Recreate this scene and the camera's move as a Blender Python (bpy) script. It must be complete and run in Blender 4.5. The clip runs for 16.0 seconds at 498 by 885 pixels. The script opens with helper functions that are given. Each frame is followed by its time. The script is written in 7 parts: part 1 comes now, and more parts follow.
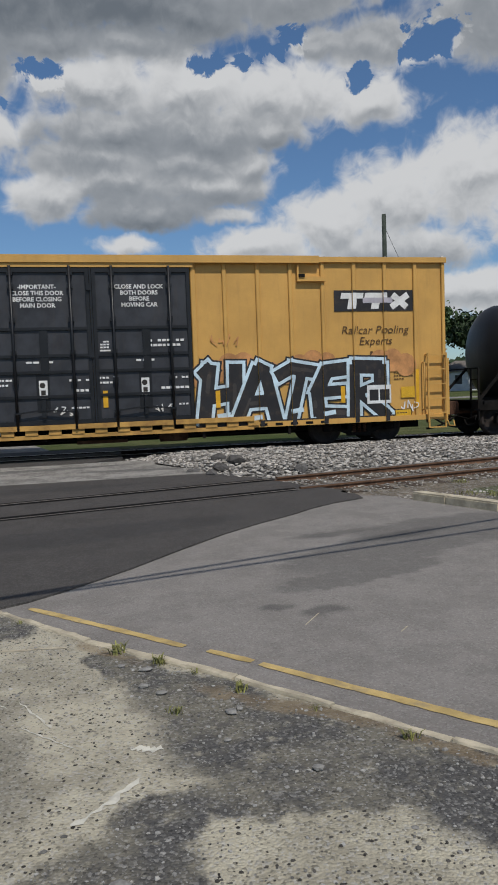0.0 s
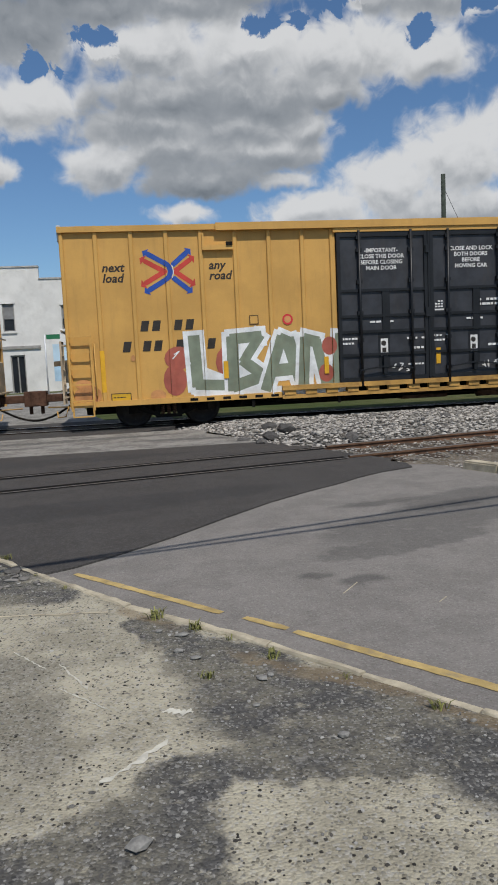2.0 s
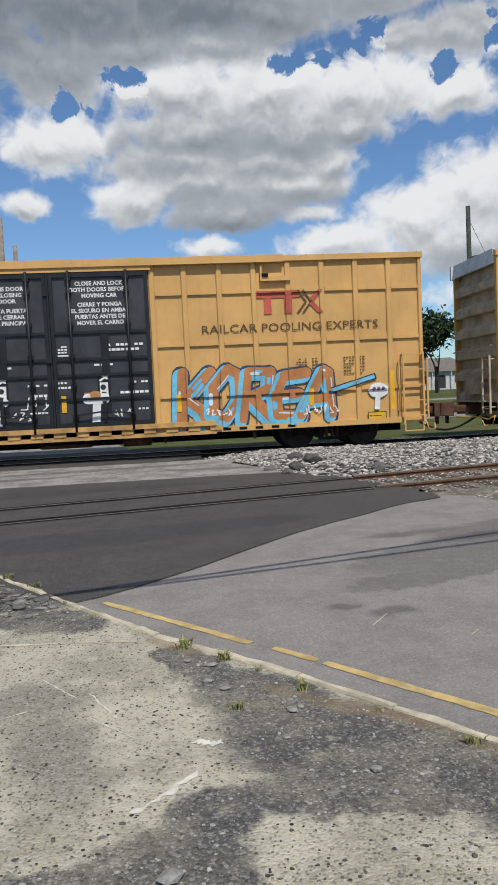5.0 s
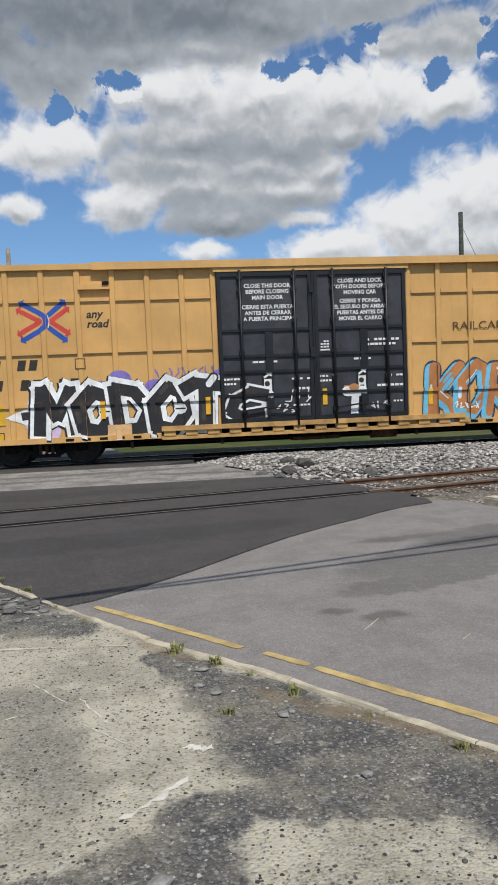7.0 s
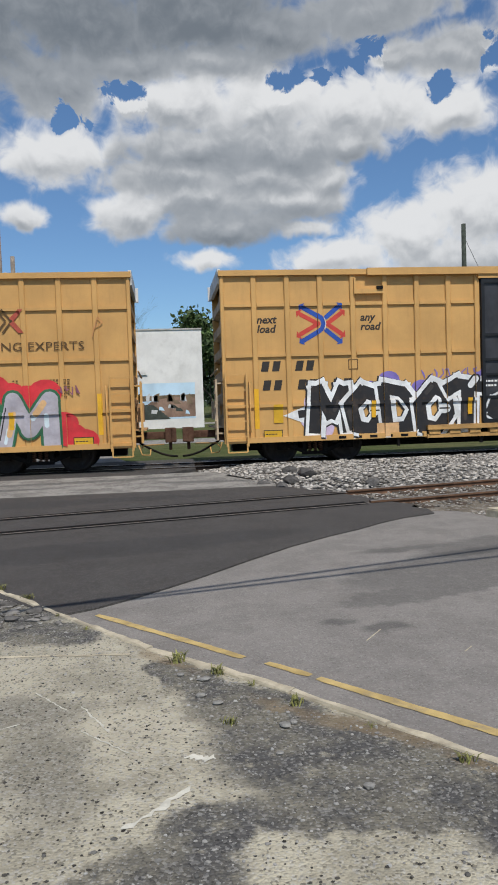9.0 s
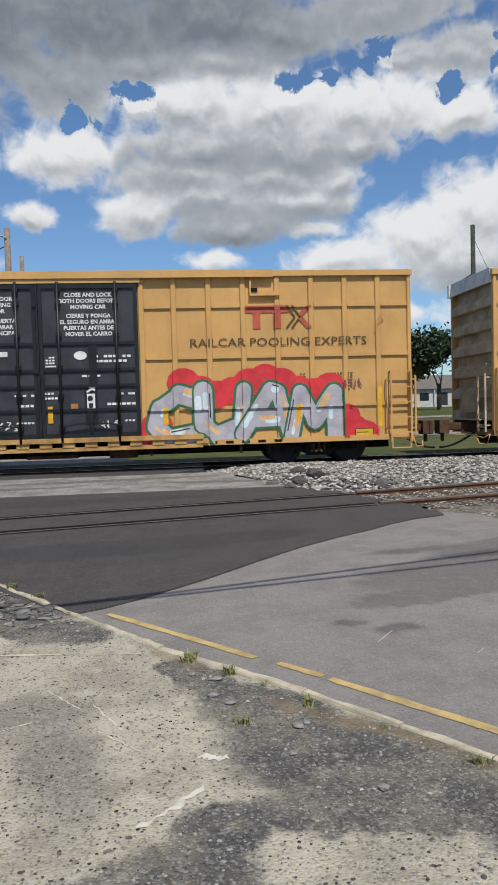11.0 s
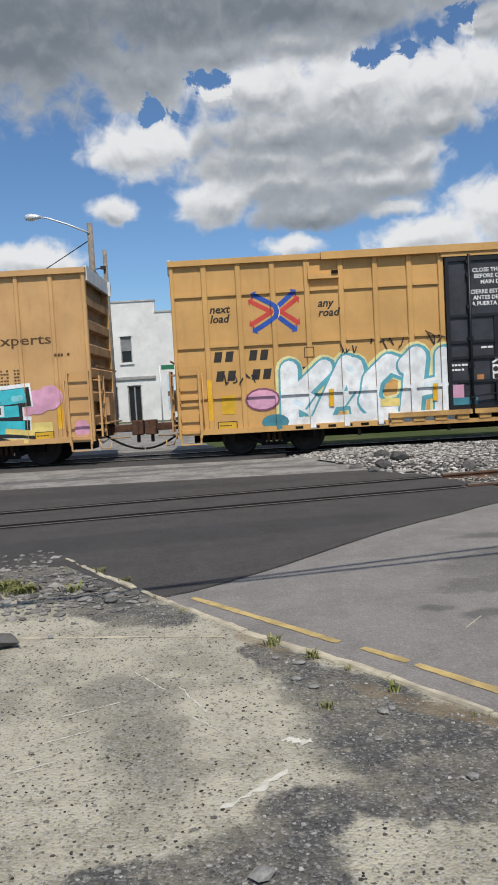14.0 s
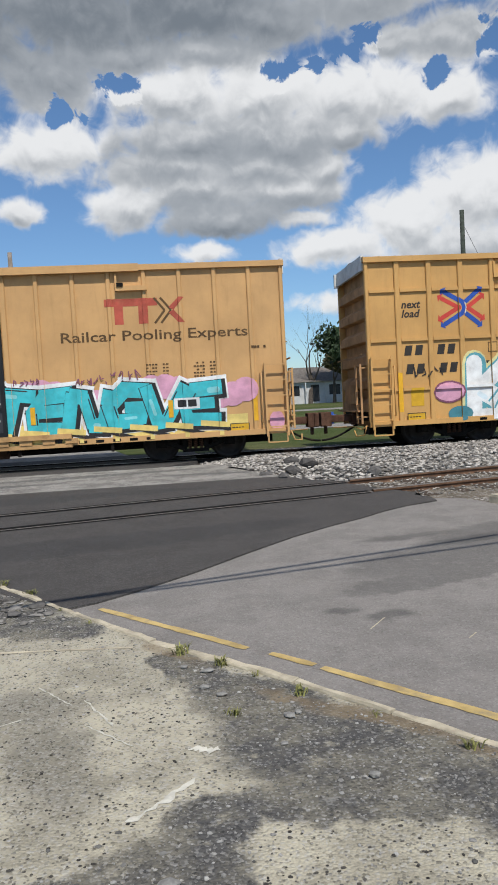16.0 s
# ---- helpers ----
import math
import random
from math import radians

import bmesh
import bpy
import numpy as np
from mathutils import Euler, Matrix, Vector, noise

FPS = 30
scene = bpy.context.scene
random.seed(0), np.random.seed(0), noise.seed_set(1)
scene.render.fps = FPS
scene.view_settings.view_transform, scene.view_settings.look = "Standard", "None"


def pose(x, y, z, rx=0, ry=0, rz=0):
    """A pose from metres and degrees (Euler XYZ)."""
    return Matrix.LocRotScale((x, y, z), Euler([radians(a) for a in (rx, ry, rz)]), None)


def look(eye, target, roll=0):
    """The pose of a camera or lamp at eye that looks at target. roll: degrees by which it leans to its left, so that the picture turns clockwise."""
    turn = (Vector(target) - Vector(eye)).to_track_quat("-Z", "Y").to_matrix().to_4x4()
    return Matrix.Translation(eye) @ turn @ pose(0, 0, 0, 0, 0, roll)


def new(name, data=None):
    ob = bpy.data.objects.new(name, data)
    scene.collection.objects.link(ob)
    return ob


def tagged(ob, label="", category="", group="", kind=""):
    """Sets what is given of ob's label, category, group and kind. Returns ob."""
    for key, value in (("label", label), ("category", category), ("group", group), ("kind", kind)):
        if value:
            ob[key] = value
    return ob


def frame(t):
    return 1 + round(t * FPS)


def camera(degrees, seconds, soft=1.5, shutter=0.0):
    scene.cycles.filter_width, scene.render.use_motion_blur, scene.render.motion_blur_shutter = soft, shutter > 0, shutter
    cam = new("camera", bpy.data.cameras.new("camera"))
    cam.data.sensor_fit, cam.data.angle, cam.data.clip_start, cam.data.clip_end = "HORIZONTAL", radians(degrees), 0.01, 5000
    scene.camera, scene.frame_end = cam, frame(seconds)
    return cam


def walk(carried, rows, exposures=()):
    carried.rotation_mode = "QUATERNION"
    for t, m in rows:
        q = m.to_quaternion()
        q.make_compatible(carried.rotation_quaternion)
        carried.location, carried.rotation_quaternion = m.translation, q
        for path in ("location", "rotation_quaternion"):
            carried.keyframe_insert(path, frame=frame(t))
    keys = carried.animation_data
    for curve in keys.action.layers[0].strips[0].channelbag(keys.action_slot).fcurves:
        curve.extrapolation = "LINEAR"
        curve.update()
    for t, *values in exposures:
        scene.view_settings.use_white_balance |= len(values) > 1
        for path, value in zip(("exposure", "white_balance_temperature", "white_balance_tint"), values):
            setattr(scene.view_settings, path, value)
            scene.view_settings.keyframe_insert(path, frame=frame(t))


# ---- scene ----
cam = camera(38.0, 16.0, soft=1.8)
PATH = [
    (0, (0.078, -0.211, 1.565), (0.511, 1.737, 1.425), -2.1),
    (0.5, (0.102, -0.223, 1.562), (0.549, 1.723, 1.434), -2.6),
    (1, (0.174, -0.214, 1.558), (0.612, 1.73, 1.387), -2.5),
    (1.5, (0.198, -0.239, 1.564), (0.532, 1.723, 1.37), -2.7),
    (2, (0.209, -0.226, 1.562), (0.483, 1.743, 1.342), -2.7),
    (2.5, (0.2, -0.22, 1.563), (0.448, 1.755, 1.364), -2.4),
    (3, (0.199, -0.218, 1.564), (0.45, 1.757, 1.373), -2.4),
    (3.5, (0.196, -0.229, 1.568), (0.448, 1.747, 1.39), -2.2),
    (4, (0.195, -0.233, 1.559), (0.458, 1.743, 1.389), -2.8),
    (4.5, (0.184, -0.241, 1.566), (0.435, 1.737, 1.41), -2.7),
    (5, (0.178, -0.242, 1.56), (0.389, 1.742, 1.426), -2.7),
    (7.5, (0.181, -0.24, 1.561), (0.417, 1.742, 1.444), -2.4),
    (8, (0.179, -0.238, 1.559), (0.418, 1.745, 1.454), -2.4),
    (8.5, (0.167, -0.237, 1.558), (0.408, 1.746, 1.456), -1.8),
    (9, (0.164, -0.253, 1.568), (0.393, 1.732, 1.469), -1.9),
    (9.5, (0.137, -0.26, 1.566), (0.344, 1.727, 1.473), -1.7),
    (9.7, (0.119, -0.262, 1.574), (0.308, 1.727, 1.474), -1.7),
    (12, (0.154, -0.239, 1.558), (0.387, 1.746, 1.468), -1.8),
    (12.5, (0.168, -0.248, 1.556), (0.391, 1.738, 1.469), -2.4),
    (13, (0.164, -0.249, 1.566), (0.265, 1.745, 1.448), -2.5),
    (13.5, (0.152, -0.223, 1.55), (0.123, 1.773, 1.424), -2.7),
    (14, (0.154, -0.215, 1.549), (0.134, 1.781, 1.422), -3.2),
    (14.5, (0.158, -0.209, 1.548), (0.144, 1.787, 1.423), -3.2),
    (15, (0.175, -0.182, 1.533), (0.29, 1.811, 1.422), -2.6),
    (15.5, (0.177, -0.214, 1.553), (0.412, 1.769, 1.439), -2.7),
    (16, (0.185, -0.223, 1.553), (0.407, 1.761, 1.432), -3.1),
]
walk(cam, [(t, look(eye, target, roll)) for t, eye, target, roll in PATH],
     [(0, -0.56), (1.0, -0.54), (2.0, -0.46), (3.0, -0.38), (4.0, -0.30), (5.0, -0.14), (8.5, -0.18), (9.0, -0.24), (9.6, -0.22), (12.0, -0.14), (13.0, -0.14), (14.0, -0.18), (16.0, -0.12)])


# ---------------------------------------------------------------- light
SUN_EL, SUN_AZ = 57.0, 169.0          # height, compass bearing (0 = +y, clockwise) of the sun
SUN_DIR = Vector((math.sin(radians(SUN_AZ)) * math.cos(radians(SUN_EL)),
                  math.cos(radians(SUN_AZ)) * math.cos(radians(SUN_EL)), math.sin(radians(SUN_EL))))
sun = new("sun", bpy.data.lights.new("sun", "SUN"))
sun.data.energy, sun.data.angle, sun.data.color = 4.7, radians(0.53), (1.0, 0.94, 0.855)
sun.matrix_world = look(SUN_DIR * 60, (0, 0, 0))


class Nodes:
    """Short calls for a node tree."""

    def __init__(self, tree):
        self.tree = tree
        tree.nodes.clear()

    def add(self, kind, **values):
        n = self.tree.nodes.new(kind)
        for k, v in values.items():
            if k in n.inputs:
                self.feed(n.inputs[k], v)
        return n

    def feed(self, socket, v):
        if isinstance(v, bpy.types.NodeSocket):
            self.tree.links.new(v, socket)
        else:
            socket.default_value = v

    def math(self, op, a, b=0.0, c=0.0, clamp=False):
        n = self.tree.nodes.new("ShaderNodeMath")
        n.operation, n.use_clamp = op, clamp
        for s, v in zip(n.inputs, (a, b, c)):
            self.feed(s, v)
        return n.outputs[0]

    def vec(self, op, a, b=(0, 0, 0), out=0):
        n = self.tree.nodes.new("ShaderNodeVectorMath")
        n.operation = op
        self.feed(n.inputs[0], a)
        self.feed(n.inputs[1], b)
        return n.outputs[out]

    def noise(self, vector, scale, detail=4.0, rough=0.55, distort=0.0):
        n = self.add("ShaderNodeTexNoise", Vector=vector, Scale=scale, Detail=detail, Roughness=rough, Distortion=distort)
        return n.outputs["Fac"]

    def ramp(self, v, lo, hi):
        n = self.add("ShaderNodeMapRange", Value=v)
        n.interpolation_type = "SMOOTHSTEP"
        n.inputs["From Min"].default_value, n.inputs["From Max"].default_value = lo, hi
        return n.outputs[0]

    def mix(self, f, a, b):
        n = self.tree.nodes.new("ShaderNodeMix")
        n.data_type = "RGBA"
        self.feed(n.inputs["Factor"], f)
        for s, v in ((n.inputs[6], a), (n.inputs[7], b)):
            self.feed(s, v if isinstance(v, bpy.types.NodeSocket) else (*v[:3], 1))
        return n.outputs[2]

    def scaled(self, vector, s):
        return self.vec("MULTIPLY", vector, s)


# Cumulus field: (azimuth, elevation, half width, half height) in degrees, then its tone and how fast that brightens upwards.
DECK = [(-16, 25.6, 10, 4.6, 0.14, -0.14), (-5, 27.3, 8, 2.9, 0.16, -0.10), (3.5, 27.4, 8, 2.7, 0.13, -0.14), (9.5, 26.8, 5, 2.0, 0.26, -0.14),
        (23, 24.2, 5, 1.9, 0.50, -0.16), (17, 27.4, 7, 1.8, 0.40, -0.1), (-7, 23.4, 5, 2.3, 0.36, -0.2), (32, 25, 6, 3, 0.45, 0),
        (5, 24.7, 6, 1.5, 0.42, -0.2), (-1.5, 24.8, 5, 1.5, 0.36, -0.2), (19, 24.6, 2.6, 1.0, 0.5, 0)]
HEAP = [(2, 22.3, 5.5, 2.1, 0.74, 0.24), (9, 22.2, 5.5, 2.3, 0.80, 0.24), (16, 21.3, 6, 2.5, 0.78, 0.24), (22.5, 20.5, 4, 1.6, 0.80, 0.2),
        (1.5, 17.4, 6.5, 1.7, 0.50, 0.1), (8.5, 17.4, 6.5, 1.7, 0.48, 0.1), (13.2, 17.0, 2.6, 1.3, 0.6, 0.2),
        (3, 19.3, 8, 2.2, 0.46, 0.22), (10, 19.1, 7, 2.2, 0.46, 0.22), (15.5, 19.2, 3, 1.5, 0.56, 0.2), (-7.5, 18.7, 4.2, 2.0, 0.82, 0.22),
        (-2, 14.9, 3.2, 1.6, 0.72, 0.2), (4, 15.9, 6, 2.1, 0.60, 0.34), (10.5, 15.7, 5, 2.0, 0.62, 0.36), (6, 14.0, 6, 1.3, 0.42, 0.2)]
LOW = [(14, 11.0, 4.5, 1.5, 0.84, 0.2), (19.5, 12.5, 4.5, 2.5, 0.84, 0.25), (24.5, 13.8, 5, 2.9, 0.84, 0.28), (30, 15, 5, 3.4, 0.84, 0.25),
       (24, 10.4, 8, 2.0, 0.62, 0.2), (36, 13, 6, 4, 0.8, 0.2), (3.8, 11.5, 2.5, 0.85, 0.84, 0.2), (-10, 14.7, 2.1, 0.85, 0.68, 0.1),
       (-16, 11, 4, 1.2, 0.84, 0.2), (11.5, 13.5, 2.3, 0.9, 0.70, 0.2), (30, 7, 9, 1.6, 0.8, 0.1), (16, 7, 5, 1.0, 0.8, 0.1)]
GAPS = [(-6.6, 21.6, 1.1, 1.0), (-2.0, 22.9, 1.2, 0.7), (10.3, 23.9, 1.2, 0.7), (12.9, 23.5, 0.5, 0.5), (15.2, 24.4, 1.0, 0.65), (17.2, 25.2, 1.3, 0.7), (21.8, 22.2, 0.9, 0.75), (27.2, 24.2, 1.6, 1.2)]


def cloud_group():
    g = bpy.data.node_groups.new("cumulus", "ShaderNodeTree")
    g.interface.new_socket("Direction", in_out="INPUT", socket_type="NodeSocketVector")
    g.interface.new_socket("Lift", in_out="INPUT", socket_type="NodeSocketFloat")
    g.interface.new_socket("Density", in_out="OUTPUT", socket_type="NodeSocketFloat")
    g.interface.new_socket("Tone", in_out="OUTPUT", socket_type="NodeSocketFloat")
    n = Nodes(g)
    i, o = g.nodes.new("NodeGroupInput"), g.nodes.new("NodeGroupOutput")
    d = n.vec("NORMALIZE", i.outputs["Direction"])
    s = n.add("ShaderNodeSeparateXYZ", Vector=d)
    az = n.math("MULTIPLY", n.math("ARCTAN2", s.outputs[0], s.outputs[1]), 57.2958)
    el = n.math("ADD", n.math("MULTIPLY", n.math("ARCSINE", s.outputs[2]), 57.2958), i.outputs["Lift"])
    c = n.add("ShaderNodeCombineXYZ", X=az, Y=el, Z=0.0).outputs[0]
    wob = n.add("ShaderNodeTexNoise", Vector=c, Scale=0.22, Detail=4.0, Roughness=0.55)
    c2 = n.vec("ADD", c, n.scaled(n.vec("SUBTRACT", wob.outputs["Color"], (0.5, 0.5, 0.5)), (4.2, 2.6, 0)))
    low, num, den = None, None, None
    for a, e, ra, re, tone, slope in DECK + HEAP + LOW:
        v = n.vec("MULTIPLY", n.vec("SUBTRACT", c2, (a, e, 0)), (1 / ra, 1 / re, 0))
        ln = n.vec("LENGTH", v, out=1)
        low = ln if low is None else n.math("SMOOTH_MIN", low, ln, 0.2)
        w = n.math("MAXIMUM", n.math("SUBTRACT", 1.45, ln), 0.002)
        w = n.math("MULTIPLY", w, n.math("MULTIPLY", w, w))
        t = n.math("MULTIPLY", n.math("ADD", n.vec("DOT_PRODUCT", v, (0, slope, 0), out=1), tone), w)
        num = t if num is None else n.math("ADD", num, t)
        den = w if den is None else n.math("ADD", den, w)
    hole = None
    for a, e, ra, re in GAPS:
        ln = n.vec("LENGTH", n.vec("MULTIPLY", n.vec("SUBTRACT", c2, (a, e, 0)), (1 / ra, 1 / re, 0)), out=1)
        hole = ln if hole is None else n.math("MINIMUM", hole, ln)
    # the same kind of cloud goes on all round the sky
    away = n.vec("LENGTH", n.vec("MULTIPLY", n.vec("SUBTRACT", c, (8, 10, 0)), (1 / 34, 1 / 22, 0)), out=1)
    broad = n.math("SUBTRACT", 2.62, n.math("MULTIPLY", n.noise(d, 3.2, 3.0, 0.5), 2.7))
    broad = n.math("ADD", broad, n.math("MULTIPLY", n.math("MAXIMUM", n.math("SUBTRACT", 1.1, away), 0.0), 6.0))
    low = n.math("MINIMUM", low, broad)
    lumps = n.math("SUBTRACT", n.noise(n.scaled(c, (0.8, 1.2, 0)), 0.34, 3.0, 0.55), 0.5)
    curl = n.math("SUBTRACT", n.noise(n.scaled(c, (1.0, 1.0, 0)), 0.62, 8.0, 0.60, 0.6), 0.5)
    puff = n.add("ShaderNodeTexVoronoi", Vector=n.vec("ADD", c, n.scaled(wob.outputs["Color"], (3.0, 3.0, 0))), Scale=0.55)
    puff.feature = "SMOOTH_F1"
    fine = n.math("ADD", n.math("MULTIPLY", lumps, 0.75), n.math("MULTIPLY", curl, 0.95))
    fine = n.math("ADD", fine, n.math("MULTIPLY", n.math("SUBTRACT", 0.45, puff.outputs["Distance"]), 0.4))
    dens = n.math("ADD", n.math("SUBTRACT", 1.14, low), fine)
    dens = n.math("SUBTRACT", dens, n.math("MULTIPLY", n.math("MAXIMUM", n.math("SUBTRACT", 1.15, n.math("ADD", hole, n.math("MULTIPLY", curl, 4.0))), 0.0), 1.5))
    g.links.new(dens, o.inputs[0])
    g.links.new(n.math("ADD", n.math("DIVIDE", num, den), n.math("MULTIPLY", lumps, 0.25)), o.inputs[1])
    return g


def make_world():
    world = bpy.data.worlds.new("sky")
    scene.world = world
    world.use_nodes = True
    n = Nodes(world.node_tree)
    sky = n.add("ShaderNodeTexSky")
    sky.sky_type, sky.sun_disc = "NISHITA", False
    sky.sun_elevation, sky.sun_rotation = radians(SUN_EL), radians(SUN_AZ)
    sky.air_density, sky.dust_density, sky.ozone_density = 1.0, 0.4, 3.0
    d = n.add("ShaderNodeTexCoord").outputs["Generated"]
    grp = cloud_group()

    def cloud(lift):
        q = n.tree.nodes.new("ShaderNodeGroup")
        q.node_tree = grp
        n.feed(q.inputs[0], d)
        q.inputs[1].default_value = lift
        return q.outputs[0], q.outputs[1]

    (here, tone), (above, _) = cloud(0.0), cloud(0.7)
    mask = n.ramp(here, -0.14, 0.50)
    # tops catch the sun, thin rims glow, bases stay grey
    relief = n.math("MULTIPLY", n.math("MINIMUM", n.math("MAXIMUM", n.math("SUBTRACT", here, above), -0.5), 0.5), 0.34)
    rim = n.math("MULTIPLY", n.math("SUBTRACT", 1.0, n.ramp(here, 0.0, 0.8)), 0.28)
    lit = n.math("ADD", n.math("ADD", tone, relief), rim, clamp=True)
    col = n.mix(n.ramp(lit, 0.05, 0.5), CLOUD_HEAVY, CLOUD_SHADE)
    col = n.mix(n.ramp(lit, 0.42, 1.0), col, CLOUD_LIGHT)
    blue = n.scaled(sky.outputs[0], (SKY_GAIN[0], SKY_GAIN[1], SKY_GAIN[2]))
    bg = n.add("ShaderNodeBackground", Color=n.mix(n.math("MULTIPLY", mask, 0.97), blue, col), Strength=1.0)
    out = n.add("ShaderNodeOutputWorld")
    n.tree.links.new(bg.outputs[0], out.inputs[0])


CLOUD_SHADE, CLOUD_HEAVY, CLOUD_LIGHT = (0.39, 0.42, 0.455), (0.20, 0.23, 0.265), (0.90, 0.91, 0.92)
SKY_GAIN = (0.092, 0.113, 0.130)
make_world()

# ---------------------------------------------------------------- materials
MATS = {}


def material(name, colour, rough=0.6, metal=0.0, vary=0.12, scale=3.0, grime=0.0, grime_colour=(0.06, 0.045, 0.03), bump=0.02,
             fine=60.0, random_tone=0.0, streak=False, island=False):
    """A painted, stony or metal surface: colour that varies at two scales, grime, fine relief."""
    if name in MATS:
        return MATS[name]
    m = bpy.data.materials.new(name)
    m.use_nodes = True
    n = Nodes(m.node_tree)
    co = n.add("ShaderNodeTexCoord").outputs["Object"]
    big, small = n.noise(co, scale, 5.0, 0.6), n.noise(co, fine, 3.0, 0.6)
    dark, light = [c * (1 - vary) for c in colour], [min(1, c * (1 + vary)) for c in colour]
    col = n.mix(n.ramp(big, 0.3, 0.7), dark, light)
    f = n.math("ADD", 1.0 - vary * 0.6, n.math("MULTIPLY", small, vary * 1.2))
    if random_tone:
        src = n.tree.nodes.new("ShaderNodeNewGeometry").outputs["Random Per Island"] if island else n.tree.nodes.new("ShaderNodeObjectInfo").outputs["Random"]
        f = n.math("MULTIPLY", f, n.math("ADD", 1 - random_tone, n.math("MULTIPLY", src, 2 * random_tone)))
    col = n.vec("MULTIPLY", col, n.add("ShaderNodeCombineXYZ", X=f, Y=f, Z=f).outputs[0])
    if grime:
        gco = n.scaled(co, (5.0, 5.0, 0.7)) if streak else n.scaled(co, (1.0, 1.0, 1.0))
        g = n.ramp(n.noise(gco, 1.1 if streak else scale * 1.7, 7.0, 0.66), 0.48, 0.80)
        col = n.mix(n.math("MULTIPLY", g, grime), col, grime_colour)
    bs = n.add("ShaderNodeBsdfPrincipled", Roughness=rough, Metallic=metal)
    bs.inputs["Specular IOR Level"].default_value = 0.12 if rough > 0.7 else 0.4
    n.feed(bs.inputs["Base Color"], col)
    b = n.add("ShaderNodeBump", Height=n.noise(co, fine, 5.0, 0.65), Strength=0.5, Distance=bump)
    n.feed(bs.inputs["Normal"], b.outputs[0])
    n.tree.links.new(bs.outputs[0], n.add("ShaderNodeOutputMaterial").inputs[0])
    MATS[name] = m
    return m


def patches(n, co, blobs, wobble=0.5, scale=2.5, edge=0.25):
    """Irregular patches: (x, y, half width, half height, turn)."""
    w = n.add("ShaderNodeTexNoise", Vector=co, Scale=scale, Detail=6.0, Roughness=0.65)
    c2 = n.vec("ADD", co, n.scaled(n.vec("SUBTRACT", w.outputs["Color"], (0.5, 0.5, 0.5)), (wobble, wobble, 0)))
    low = None
    for x, y, rx, ry, turn in blobs:
        mp = n.tree.nodes.new("ShaderNodeMapping")
        mp.vector_type = "TEXTURE"
        n.feed(mp.inputs["Vector"], c2)
        mp.inputs["Location"].default_value = (x, y, 0)
        mp.inputs["Rotation"].default_value = (0, 0, radians(turn))
        mp.inputs["Scale"].default_value = (rx, ry, 1)
        flat = n.vec("MULTIPLY", mp.outputs[0], (1, 1, 0))
        ln = n.vec("LENGTH", flat, out=1)
        low = ln if low is None else n.math("MINIMUM", low, ln)
    return n.math("SUBTRACT", 1.0, n.ramp(low, 1 - edge, 1 + edge))


